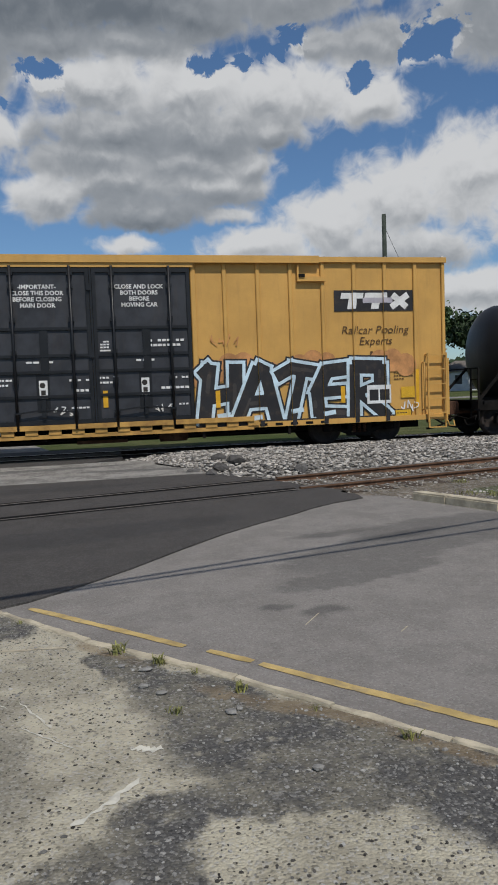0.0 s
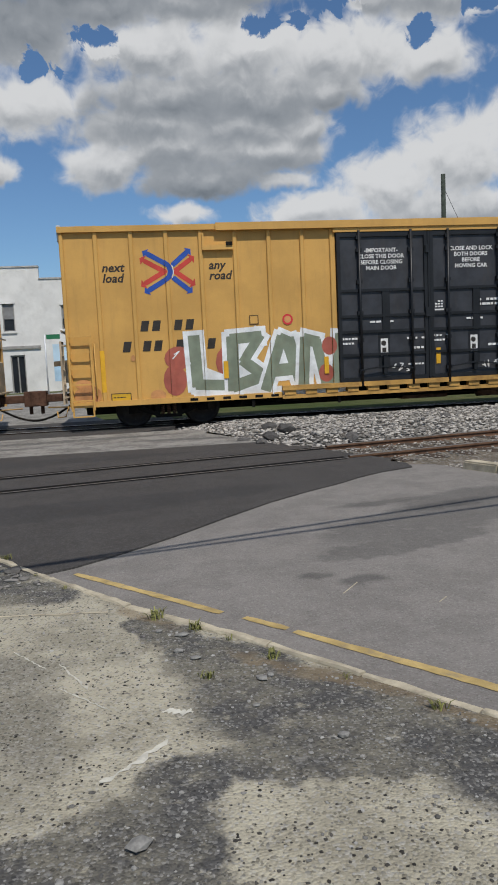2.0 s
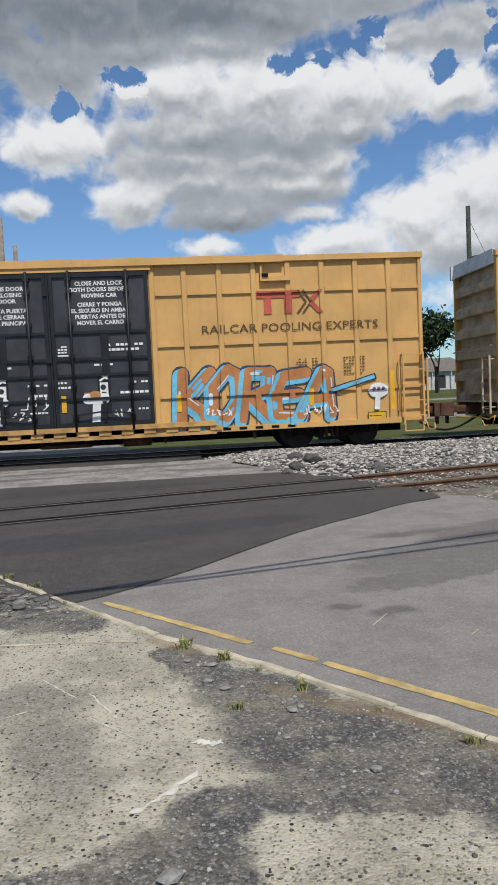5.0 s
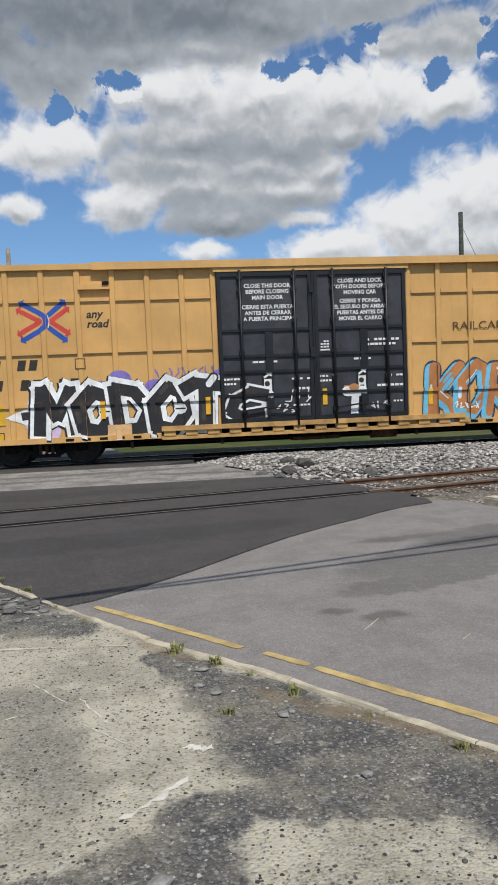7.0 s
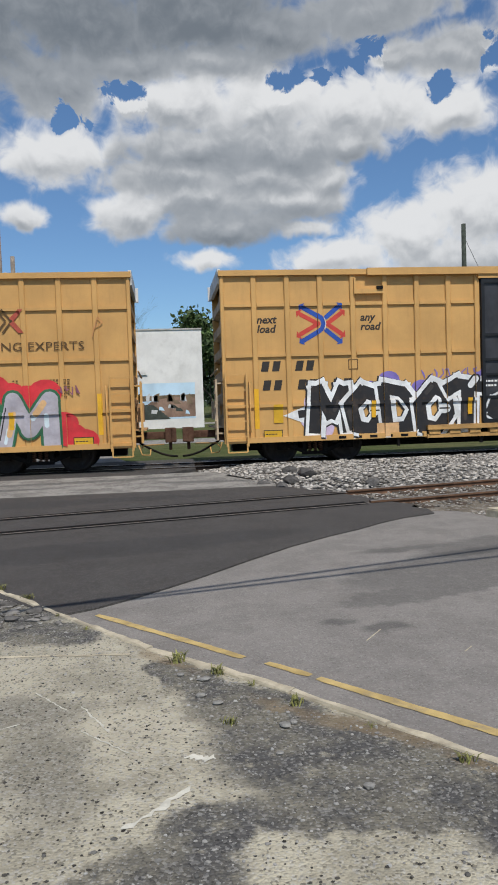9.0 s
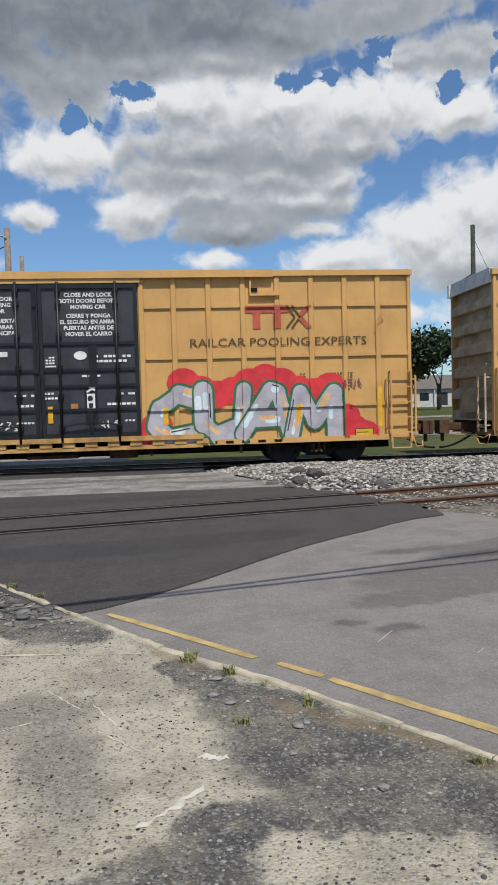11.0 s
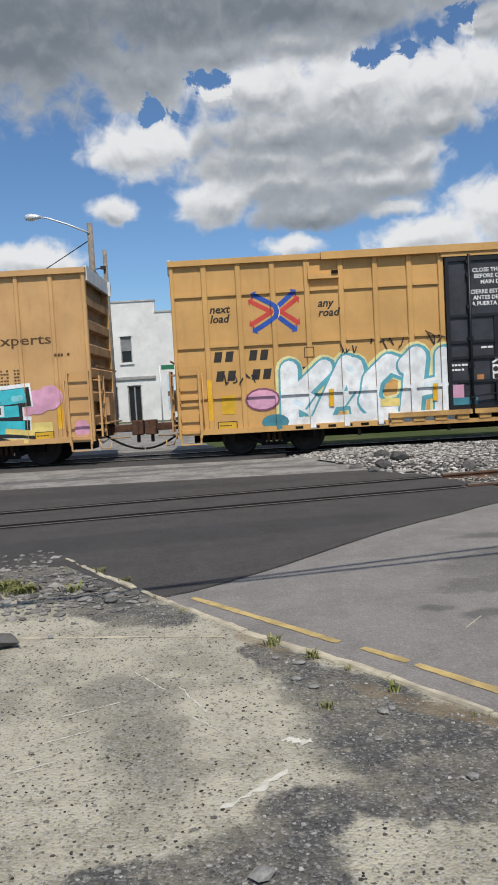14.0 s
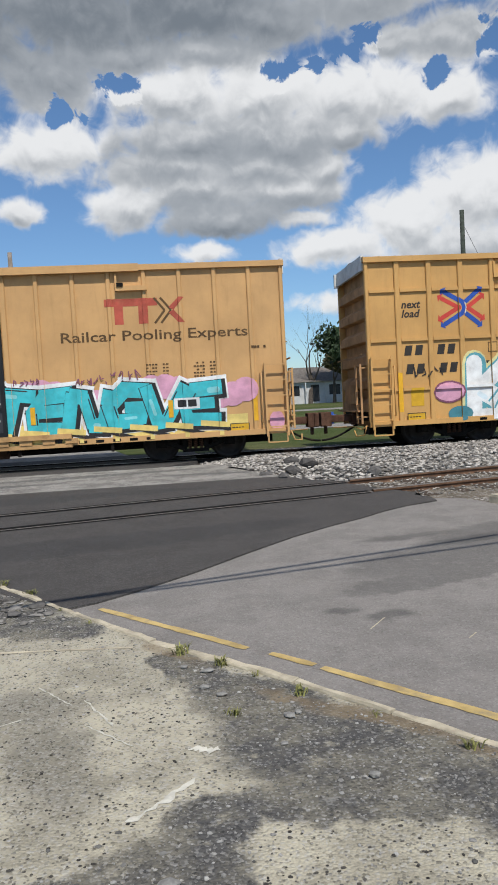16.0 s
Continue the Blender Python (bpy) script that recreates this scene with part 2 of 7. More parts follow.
def ground_material(name, base, second, blobs, chips, rough=0.9, bump=0.012, cracks=0.0, mottled=0.35, stain=(0.05, 0.05, 0.05), stains=(), chip_scale=70, half=(), wobble=0.5):
    """Worn paving with patches of another surface, stone chips, painted specks of pebble shade and fine relief."""
    m = bpy.data.materials.new(name)
    m.use_nodes = True
    n = Nodes(m.node_tree)
    co = n.add("ShaderNodeTexCoord").outputs["Object"]
    big = n.noise(co, 0.55, 6.0, 0.62)
    mid = n.noise(co, 6.0, 6.0, 0.68)
    k = n.math("ADD", 1.0 - mottled / 2, n.math("MULTIPLY", n.math("ADD", n.math("MULTIPLY", big, 0.45), n.math("MULTIPLY", mid, 0.55)), mottled))
    col = n.vec("MULTIPLY", base if isinstance(base, bpy.types.NodeSocket) else (*base,), n.add("ShaderNodeCombineXYZ", X=k, Y=k, Z=k).outputs[0])
    mask = None
    if blobs:
        mask = patches(n, co, blobs, wobble, 4.2, 0.15)
        if half:
            mask = n.math("MAXIMUM", mask, n.math("MULTIPLY", patches(n, co, half, 0.4, 3.2, 0.4), 0.55))
        mask = n.math("MULTIPLY", mask, n.ramp(n.noise(co, 9.0, 7.0, 0.7), 0.24, 0.46))
        col2 = n.vec("MULTIPLY", (*second,), n.add("ShaderNodeCombineXYZ", X=k, Y=k, Z=k).outputs[0])
        col = n.mix(mask, col, col2)
    worn = n.math("MULTIPLY", n.ramp(n.noise(co, 1.7, 8.0, 0.74), 0.42, 0.60), mottled * 0.85)
    col = n.mix(worn, col, [c * 0.52 for c in base])
    # stone chips in the surface
    v = n.add("ShaderNodeTexVoronoi", Vector=co, Scale=float(chip_scale))
    tone = n.add("ShaderNodeSeparateColor", Color=v.outputs["Color"])
    pale = n.ramp(tone.outputs[0], 0.62, 1.0)
    if mask is not None:
        pale = n.math("MULTIPLY", pale, n.math("SUBTRACT", 1.0, n.math("MULTIPLY", mask, 0.3)))
    dark = n.ramp(tone.outputs[1], 0.80, 1.0)
    col = n.mix(n.math("MULTIPLY", pale, chips), col, (0.42, 0.41, 0.38))
    # dark spots: chips, plus small pebble shadows painted into the colour
    v2 = n.add("ShaderNodeTexVoronoi", Vector=co, Scale=float(chip_scale) * 0.75)
    t2 = n.add("ShaderNodeSeparateColor", Color=v2.outputs["Color"])
    spot = n.math("MULTIPLY", n.ramp(t2.outputs[2], 0.82, 0.90), n.math("SUBTRACT", 1.0, n.ramp(v2.outputs["Distance"], 0.22, 0.38)))
    col = n.mix(n.math("MULTIPLY", spot, chips), col, (0.035, 0.034, 0.032))
    spot2 = n.math("MULTIPLY", n.ramp(t2.outputs[0], 0.90, 0.96), n.math("SUBTRACT", 1.0, n.ramp(v2.outputs["Distance"], 0.2, 0.36)))
    col = n.mix(n.math("MULTIPLY", spot2, chips), col, (0.46, 0.45, 0.42))
    col = n.mix(n.math("MULTIPLY", dark, chips), col, (0.02, 0.02, 0.02))
    if stains:
        sm = patches(n, co, stains, 0.30, 4.0, 0.5)
        col = n.mix(n.math("MULTIPLY", sm, 0.5), col, stain)
    if cracks:
        cw = n.vec("ADD", co, n.scaled(n.add("ShaderNodeTexNoise", Vector=co, Scale=1.4, Detail=6.0, Roughness=0.7).outputs["Color"], (0.8, 0.8, 0)))
        cv = n.add("ShaderNodeTexVoronoi", Vector=cw, Scale=0.75)
        cv.feature = "DISTANCE_TO_EDGE"
        line = n.math("SUBTRACT", 1.0, n.ramp(cv.outputs["Distance"], 0.002, 0.014))
        line = n.math("MULTIPLY", line, n.ramp(n.noise(co, 1.2, 3.0), 0.42, 0.6))
        col = n.mix(n.math("MULTIPLY", line, cracks), col, (0.50, 0.48, 0.43))
    bs = n.add("ShaderNodeBsdfPrincipled", Roughness=rough)
    bs.inputs["Specular IOR Level"].default_value = 0.10
    n.feed(bs.inputs["Base Color"], col)
    h = n.math("ADD", n.noise(co, 45.0, 5.0, 0.7), n.math("MULTIPLY", v.outputs["Distance"], -0.8))
    bmp = n.add("ShaderNodeBump", Height=h, Strength=0.8, Distance=bump)
    n.feed(bs.inputs["Normal"], bmp.outputs[0])
    n.tree.links.new(bs.outputs[0], n.add("ShaderNodeOutputMaterial").inputs[0])
    return m


# dark asphalt left on the pale lot: (x, y, half width, half height, turn)
LOT_DARK = [(1.02, 2.74, 0.78, 0.44, -28), (0.62, 3.28, 0.62, 0.30, -60), (1.75, 2.05, 0.7, 0.42, -40), (0.22, 3.95, 0.34, 0.16, -55), (0.10, 2.02, 0.28, 0.34, -30),
            (-0.28, 1.93, 0.45, 0.20, 12), (0.26, 2.38, 0.17, 0.17, 0), (0.0, 1.6, 0.5, 0.3, 0), (0.78, 2.42, 0.46, 0.16, -6), (1.32, 2.36, 0.45, 0.24, -18), (-0.85, 5.05, 0.6, 0.26, -30), (-1.6, 6.1, 1.2, 0.5, -40)]
LOT_GREY = [(-0.43, 3.0, 0.2, 0.52, 12), (-0.62, 3.6, 0.3, 0.22, 0), (-1.6, 3.3, 0.5, 0.25, 20)]
M_LOT = ground_material("worn_lot", (0.43, 0.396, 0.302), (0.083, 0.081, 0.078), LOT_DARK, 0.5, cracks=0.0, mottled=0.75, bump=0.010, chip_scale=80, stain=(0.22, 0.16, 0.09),
                        stains=[(1.1, 3.07, 0.42, 0.06, -42), (0.75, 3.36, 0.2, 0.05, -48), (1.55, 2.55, 0.3, 0.05, -50), (0.1, 4.25, 0.3, 0.05, -52)], half=LOT_GREY, wobble=0.32)
M_ROAD = ground_material("grey_asphalt", (0.222, 0.207, 0.190), (0.15, 0.142, 0.132), [(3.0, 6.4, 1.5, 0.5, 25), (4.2, 7.0, 1.5, 0.7, 10), (2.3, 5.5, 0.9, 0.25, 20)], 0.22,
                         mottled=0.4, stains=[(1.35, 4.81, 0.12, 0.08, 0), (1.66, 4.63, 0.14, 0.10, 20), (3.5, 4.9, 0.3, 0.12, 20), (2.6, 7.2, 0.5, 0.12, 10), (3.3, 6.9, 0.6, 0.14, 15)], bump=0.006, chip_scale=95)
M_NEW = ground_material("new_asphalt", (0.066, 0.062, 0.059), (0.055, 0.053, 0.052), [(-1, 8, 3.0, 0.5, 12), (-4, 12.3, 5, 0.5, 5)], 0.12, rough=0.8, mottled=0.35, bump=0.005, chip_scale=110)
M_OLD = ground_material("old_pavement", (0.27, 0.258, 0.235), (0.115, 0.112, 0.108), [(-1.5, 16.3, 2.5, 0.28, 6), (-5, 15.0, 3, 0.3, 4), (1.0, 15.2, 1.2, 0.22, -8), (-9, 16.5, 3, 0.4, 0)], 0.4, mottled=1.0, bump=0.012, chip_scale=40)
M_VERGE = ground_material("gravel_dirt", (0.20, 0.17, 0.13), (0.10, 0.13, 0.045), [(8.0, 9.3, 2.4, 0.5, 10), (12, 8.6, 4, 0.7, 0), (6.4, 9.7, 0.8, 0.3, 10)], 0.6, mottled=0.7, bump=0.03, chip_scale=30)
M_BED = ground_material("ballast_fines", (0.22, 0.205, 0.185), (0.1, 0.095, 0.09), [(3.2, 13.5, 1.2, 0.5, -30)], 0.8, mottled=0.8, bump=0.05, chip_scale=18)
# near-black: the train's shade over the gravel bed is put into its colour
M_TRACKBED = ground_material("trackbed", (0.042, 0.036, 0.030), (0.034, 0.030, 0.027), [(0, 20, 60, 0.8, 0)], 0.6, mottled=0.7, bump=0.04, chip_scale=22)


def grass_material():
    m = bpy.data.materials.new("field_grass")
    m.use_nodes = True
    n = Nodes(m.node_tree)
    co = n.add("ShaderNodeTexCoord").outputs["Object"]
    a = n.noise(co, 0.12, 6.0, 0.65)
    b = n.noise(n.scaled(co, (0.6, 1.6, 1)), 2.2, 6.0, 0.7)
    c = n.mix(n.ramp(a, 0.35, 0.65), (0.06, 0.085, 0.024), (0.135, 0.13, 0.06))
    c = n.mix(n.ramp(b, 0.3, 0.75), c, (0.04, 0.058, 0.018))
    bs = n.add("ShaderNodeBsdfPrincipled", Roughness=0.95)
    bs.inputs["Specular IOR Level"].default_value = 0.08
    n.feed(bs.inputs["Base Color"], c)
    n.feed(bs.inputs["Normal"], n.add("ShaderNodeBump", Height=n.noise(co, 14.0, 4.0, 0.7), Strength=0.8, Distance=0.06).outputs[0])
    n.tree.links.new(bs.outputs[0], n.add("ShaderNodeOutputMaterial").inputs[0])
    return m


M_GRASS = grass_material()
M_RAIL = material("rail_rust", (0.15, 0.088, 0.056), 0.75, 0.2, 0.3, 6.0, bump=0.004)
# brown rail taken near black: shade below the train is in the colour
M_MAINRAIL = material("main_rail_shaded_brown", (0.028, 0.021, 0.017), 0.85, 0.1, 0.3, 6.0, bump=0.004)
M_RAILTOP = material("rail_head", (0.15, 0.135, 0.12), 0.6, 0.2, 0.2, 8.0, bump=0.001)
M_STEEL = material("polished_rail", (0.34, 0.33, 0.32), 0.28, 0.9, 0.12, 8.0, bump=0.001)
M_TIE = material("tie_wood", (0.075, 0.058, 0.045), 0.9, 0, 0.35, 9.0, bump=0.02)
# near-black colour that holds the shade inside the flangeway groove
M_GROOVE = material("flangeway_dark", (0.006, 0.006, 0.006), 0.95, 0, 0.3, 9.0)
M_KERB = material("kerb_concrete", (0.44, 0.39, 0.29), 0.9, 0, 0.25, 5.0, grime=0.45, grime_colour=(0.16, 0.13, 0.09), bump=0.01)
M_SCAR = material("flaked_concrete", (0.52, 0.50, 0.43), 0.92, 0, 0.2, 9.0, grime=0.5, grime_colour=(0.3, 0.28, 0.22), bump=0.006)
M_LINE = material("yellow_line_paint", (0.44, 0.325, 0.135), 0.75, 0, 0.22, 5.0, grime=0.75, grime_colour=(0.16, 0.15, 0.14), bump=0.004, fine=120)
M_STONE = material("ballast_stone", (0.315, 0.295, 0.265), 0.9, 0, 0.2, 9.0, bump=0.01, random_tone=0.6, island=True)
M_PEBBLE = material("loose_pebble", (0.22, 0.215, 0.20), 0.9, 0, 0.2, 30.0, bump=0.003, random_tone=0.65, island=True)
# dark stones whose colour also stands in for pebble shadows
M_GRIT = material("dark_crumb", (0.06, 0.056, 0.05), 0.95, 0, 0.2, 20.0, bump=0.003, random_tone=0.5, island=True)
M_RUBBLE = material("asphalt_rubble", (0.19, 0.18, 0.165), 0.95, 0, 0.25, 12.0, bump=0.01, random_tone=0.5, island=True)
M_DARKROCK = material("dark_rock", (0.10, 0.095, 0.09), 0.9, 0, 0.25, 8.0, bump=0.02, random_tone=0.3)
M_BLACK = material("door_black", (0.034, 0.036, 0.042), 0.45, 0, 0.3, 2.0, grime=0.45, grime_colour=(0.07, 0.055, 0.045), bump=0.003, streak=True)
# darker than the panel: the door's relief shading is put into the colour
M_BLACK_RIB = material("door_rib_black", (0.010, 0.011, 0.013), 0.45, 0, 0.3, 2.0, bump=0.002)
M_UNDER = material("underframe_black", (0.010, 0.009, 0.008), 0.75, 0, 0.4, 3.0, grime=0.4, grime_colour=(0.06, 0.04, 0.028), bump=0.006)
M_WHEEL = material("wheel_brown", (0.035, 0.028, 0.024), 0.7, 0.2, 0.3, 5.0, bump=0.004)
M_COUPLER = material("coupler_rust", (0.10, 0.055, 0.038), 0.85, 0.1, 0.4, 5.0, bump=0.01)
M_ENDROOF = material("roof_end_white", (0.62, 0.62, 0.60), 0.7, 0, 0.12, 3.0, grime=0.5, grime_colour=(0.25, 0.2, 0.15), bump=0.003)
M_ROOF = material("galvanised_roof", (0.5, 0.5, 0.49), 0.5, 0.5, 0.15, 3.0, grime=0.4, bump=0.004)
M_TANK = material("tank_black", (0.014, 0.014, 0.015), 0.42, 0, 0.3, 1.4, grime=0.3, grime_colour=(0.05, 0.045, 0.04), bump=0.003, streak=True)
M_TEXTW = material("stencil_white", (0.72, 0.72, 0.70), 0.7, 0, 0.12, 4.0, grime=0.3, grime_colour=(0.1, 0.1, 0.1))
M_TEXTK = material("stencil_black", (0.028, 0.024, 0.02), 0.65, 0, 0.2, 4.0)
M_TEXTB = material("stencil_brown", (0.10, 0.055, 0.02), 0.7, 0, 0.25, 4.0)
M_RED = material("emblem_red", (0.55, 0.055, 0.04), 0.6, 0, 0.15, 3.0)
M_FADERED = material("emblem_faded_red", (0.42, 0.08, 0.05), 0.65, 0, 0.22, 3.0, grime=0.35, grime_colour=(0.4, 0.2, 0.1))
M_BLUE = material("emblem_blue", (0.02, 0.08, 0.38), 0.6, 0, 0.15, 3.0)
M_REFL = material("reflector_yellow", (0.70, 0.38, 0.02), 0.45, 0, 0.12, 4.0)
M_TAGY = material("stencil_plate_yellow", (0.62, 0.36, 0.02), 0.6, 0, 0.1, 4.0)

# ---------------------------------------------------------------- mesh helpers
def mesh_of(bm, name, mats):
    me = bpy.data.meshes.new(name)
    bm.to_mesh(me)
    bm.free()
    for m in mats if isinstance(mats, (list, tuple)) else [mats]:
        me.materials.append(m)
    return me


def thing(name, label, category, group="", kind="", bm=None, mat=None, at=None):
    ob = new(name, mesh_of(bm, name, mat) if bm else None)
    if at is not None:
        ob.matrix_basis = at
    return tagged(ob, label, category, group, kind)


def part(name, bm, mat, parent, label=""):
    ob = new(name, mesh_of(bm, name, mat))
    ob.parent = parent
    return tagged(ob, label)


def box(bm, x0, x1, y0, y1, z0, z1, mi=0):
    v = [bm.verts.new((x, y, z)) for x in (x0, x1) for y in (y0, y1) for z in (z0, z1)]
    for f in ((0, 1, 3, 2), (4, 6, 7, 5), (0, 4, 5, 1), (2, 3, 7, 6), (0, 2, 6, 4), (1, 5, 7, 3)):
        bm.faces.new([v[i] for i in f]).material_index = mi


def bar(bm, a, b, w, h=None, mi=0):
    """A square bar from a to b."""
    a, b, h = Vector(a), Vector(b), h or w
    d = (b - a).normalized()
    up = Vector((0, 0, 1)) if abs(d.z) < 0.95 else Vector((0, 1, 0))
    s = d.cross(up).normalized()
    u = s.cross(d)
    v = [bm.verts.new(p + s * i * w / 2 + u * j * h / 2) for p in (a, b) for i, j in ((-1, -1), (1, -1), (1, 1), (-1, 1))]
    for f in ((3, 2, 1, 0), (4, 5, 6, 7), (0, 1, 5, 4), (1, 2, 6, 5), (2, 3, 7, 6), (3, 0, 4, 7)):
        bm.faces.new([v[i] for i in f]).material_index = mi


def tube(bm, pts, radii, sides=8, cap=True, smooth=True):
    rings = []
    pts = [Vector(p) for p in pts]
    for i, p in enumerate(pts):
        d = (pts[min(i + 1, len(pts) - 1)] - pts[max(i - 1, 0)]).normalized()
        up = Vector((0, 0, 1)) if abs(d.z) < 0.9 else Vector((1, 0, 0))
        s = d.cross(up).normalized()
        u = s.cross(d)
        r = radii[i] if isinstance(radii, (list, tuple)) else radii
        rings.append([bm.verts.new(p + (s * math.cos(a) + u * math.sin(a)) * r) for a in (2 * math.pi * k / sides for k in range(sides))])
    for a, b in zip(rings, rings[1:]):
        for k in range(sides):
            bm.faces.new((a[k], a[(k + 1) % sides], b[(k + 1) % sides], b[k])).smooth = smooth
    if cap:
        bm.faces.new(rings[0][::-1])
        bm.faces.new(rings[-1])


def lathe(bm, profile, axis_y=True, sides=28, centre=(0, 0, 0)):
    """A turned shape about the y axis (or x): profile of (along, radius)."""
    rings = []
    for a, r in profile:
        ring = []
        for k in range(sides):
            t = 2 * math.pi * k / sides
            c, s = r * math.cos(t), r * math.sin(t)
            p = (c, a, s) if axis_y else (a, c, s)
            ring.append(bm.verts.new(Vector(p) + Vector(centre)))
        rings.append(ring)
    for a, b in zip(rings, rings[1:]):
        for k in range(sides):
            bm.faces.new((a[k], a[(k + 1) % sides], b[(k + 1) % sides], b[k])).smooth = True
    bm.faces.new(rings[0][::-1])
    bm.faces.new(rings[-1])
    bmesh.ops.recalc_face_normals(bm, faces=bm.faces[:])


def slab(name, pts, top, thick, mat, label, category):
    """A flat piece of paving with this outline."""
    bm = bmesh.new()
    up = [bm.verts.new((x, y, top)) for x, y in pts]
    dn = [bm.verts.new((x, y, top - thick)) for x, y in pts]
    bm.faces.new(up)
    n = len(pts)
    for i in range(n):
        bm.faces.new((dn[i], dn[(i + 1) % n], up[(i + 1) % n], up[i]))
    bmesh.ops.triangulate(bm, faces=[f for f in bm.faces if len(f.verts) > 4])
    bmesh.ops.recalc_face_normals(bm, faces=bm.faces[:])
    return thing(name, label, category, kind="structure", bm=bm, mat=mat)


def rough_line(a, b, steps, amp, seed):
    r = random.Random(seed)
    return [(a[0] + (b[0] - a[0]) * i / steps + r.uniform(-amp, amp), a[1] + (b[1] - a[1]) * i / steps + r.uniform(-amp, amp)) for i in range(steps + 1)]


# rail joints, kerb and edge lines of the plan
KERB = [(-1.86, 7.10), (-1.25, 6.17), (-0.60, 5.30), (0.01, 4.48), (0.80, 3.58), (1.58, 2.62), (2.55, 1.40), (4.6, -1.2), (12, -10.5)]


def siding(x, side=0.0):
    """The siding's line: y at x; side -1 near rail, +1 far rail."""
    return 10.68 + 0.225 * x + side * 0.735


def far_rise(y):
    return max(0.0, y - 26) * 0.012


# ---------------------------------------------------------------- ground
def ground():
    bm = bmesh.new()
    xs = [-900, -300, -120, -60, -30, -15, 0, 15, 30, 60, 120, 300, 900]
    ys = [-400, -100, -30, -10, 0, 8, 14, 21.5, 26, 32, 40, 50, 60, 75, 90, 120, 200, 400, 1200]
    grid = [[bm.verts.new((x, y, (-0.14 if y < 23 else -0.12) + min(far_rise(y), 2.2))) for x in xs] for y in ys]
    for j in range(len(ys) - 1):
        for i in range(len(xs) - 1):
            bm.faces.new((grid[j][i], grid[j][i + 1], grid[j + 1][i + 1], grid[j + 1][i]))
    thing("ground", "mown green and dry grass field beyond the tracks", "ground", kind="structure", bm=bm, mat=M_GRASS)

    lot = [(-30, -14), (12, -10.5)] + KERB[::-1][1:]
    lot += rough_line((-1.95, 7.16), (-2.75, 7.42), 5, 0.05, 3) + rough_line((-2.8, 7.45), (-9, 7.5), 12, 0.12, 5) + [(-30, 7.4)]
    slab("pavement_lot", lot, 0.0, 0.12, M_LOT, "weathered concrete and asphalt lot with gravel patches", "pavement")
    road = [(-40, 7.0), (-2.2, 6.9)] + [(x - 0.02, y - 0.02) for x, y in KERB] + [(40, -10.5), (40, 2.0), (8, 4.6), (5.6, 6.5), (4.95, 7.6), (4.6, 8.6), (4.25, 9.55), (3.6, 9.9), (-10, 9.9), (-40, 9.9)]
    slab("road", road, -0.012, 0.12, M_ROAD, "patched light grey asphalt road with oil stains", "road")
    edge = [(-0.70, 5.42), (-0.45, 5.56), (-0.2, 5.77), (0.1, 6.06), (0.39, 6.36), (0.95, 7.02), (1.51, 7.64), (2.05, 8.13), (2.52, 8.5), (2.95, 8.9), (3.33, 9.18), (3.85, 9.42)]
    new_road = [(-40, 6.2), (-1.75, 6.72), (-1.2, 5.95)] + edge + rough_line((3.95, 9.7), (3.55, 11.2), 7, 0.09, 8) + rough_line((3.4, 11.6), (2.75, 13.1), 6, 0.12, 9) + [(2.45, 13.72), (-40, 13.62)]
    slab("road_new_asphalt", new_road, 0.004, 0.1, M_NEW, "smooth fresh dark asphalt across the siding", "road")
    old = [(-40, 13.55), (2.5, 13.6)] + rough_line((2.3, 14.0), (1.15, 17.6), 8, 0.16, 10) + [(-40, 17.5)]
    slab("road_old_crossing", old, -0.004, 0.1, M_OLD, "cracked pale grey paving before the main track", "road")
    strip = [(-40, 17.4)] + rough_line((-0.1, 17.45), (0.9, 18.6), 4, 0.08, 11) + [(1.0, 22.4), (-40, 22.4)]
    slab("road_crossing_asphalt", strip, -0.002, 0.1, M_NEW, "dark asphalt strip along the main rails", "road")
    bm = bmesh.new()
    bm.faces.new([bm.verts.new((x, y, -0.02 + far_rise(y))) for x, y in [(-40, 22.3), (-1.0, 22.3), (-1.8, 26), (-40, 26)]])
    bm.faces.new([bm.verts.new((x, y, -0.02 + far_rise(y))) for x, y in [(-40, 26), (-1.8, 26), (-4.4, 47), (-40, 47)]])
    bmesh.ops.recalc_face_normals(bm, faces=bm.faces[:])
    thing("road_beyond", "sunlit pale grey street beyond the tracks", "road", kind="structure", bm=bm, mat=M_OLD)
    for y0, y1 in ((33, 36.5), (58, 62)):
        bm = bmesh.new()
        bm.faces.new([bm.verts.new((x, y, -0.10 + far_rise(y))) for x, y in [(-3, y0), (160, y0 + 6), (160, y1 + 7), (-3.5, y1)]])
        thing("path", "pale gravel lane across the grass", "path", group="lanes in the field", kind="structure", bm=bm, mat=M_OLD)
    # verge and track beds
    verge = [(4.4, 9.3), (4.75, 8.6), (5.1, 7.7), (5.7, 6.7), (8.2, 4.75), (40, 2.1), (60, 2), (60, 24.6), (3.6, 12.1), (3.7, 10.6)]
    slab("ground_verge", verge, -0.055, 0.06, M_VERGE, "dirt and gravel verge with thin weeds", "ground")
    # bed whose material already carries the shade under the train
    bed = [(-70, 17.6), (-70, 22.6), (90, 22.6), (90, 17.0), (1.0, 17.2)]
    slab("ground_trackbed", bed, -0.075, 0.05, M_TRACKBED, "gravel bed under the main track, darkened for the train's shade", "ground")


ground()


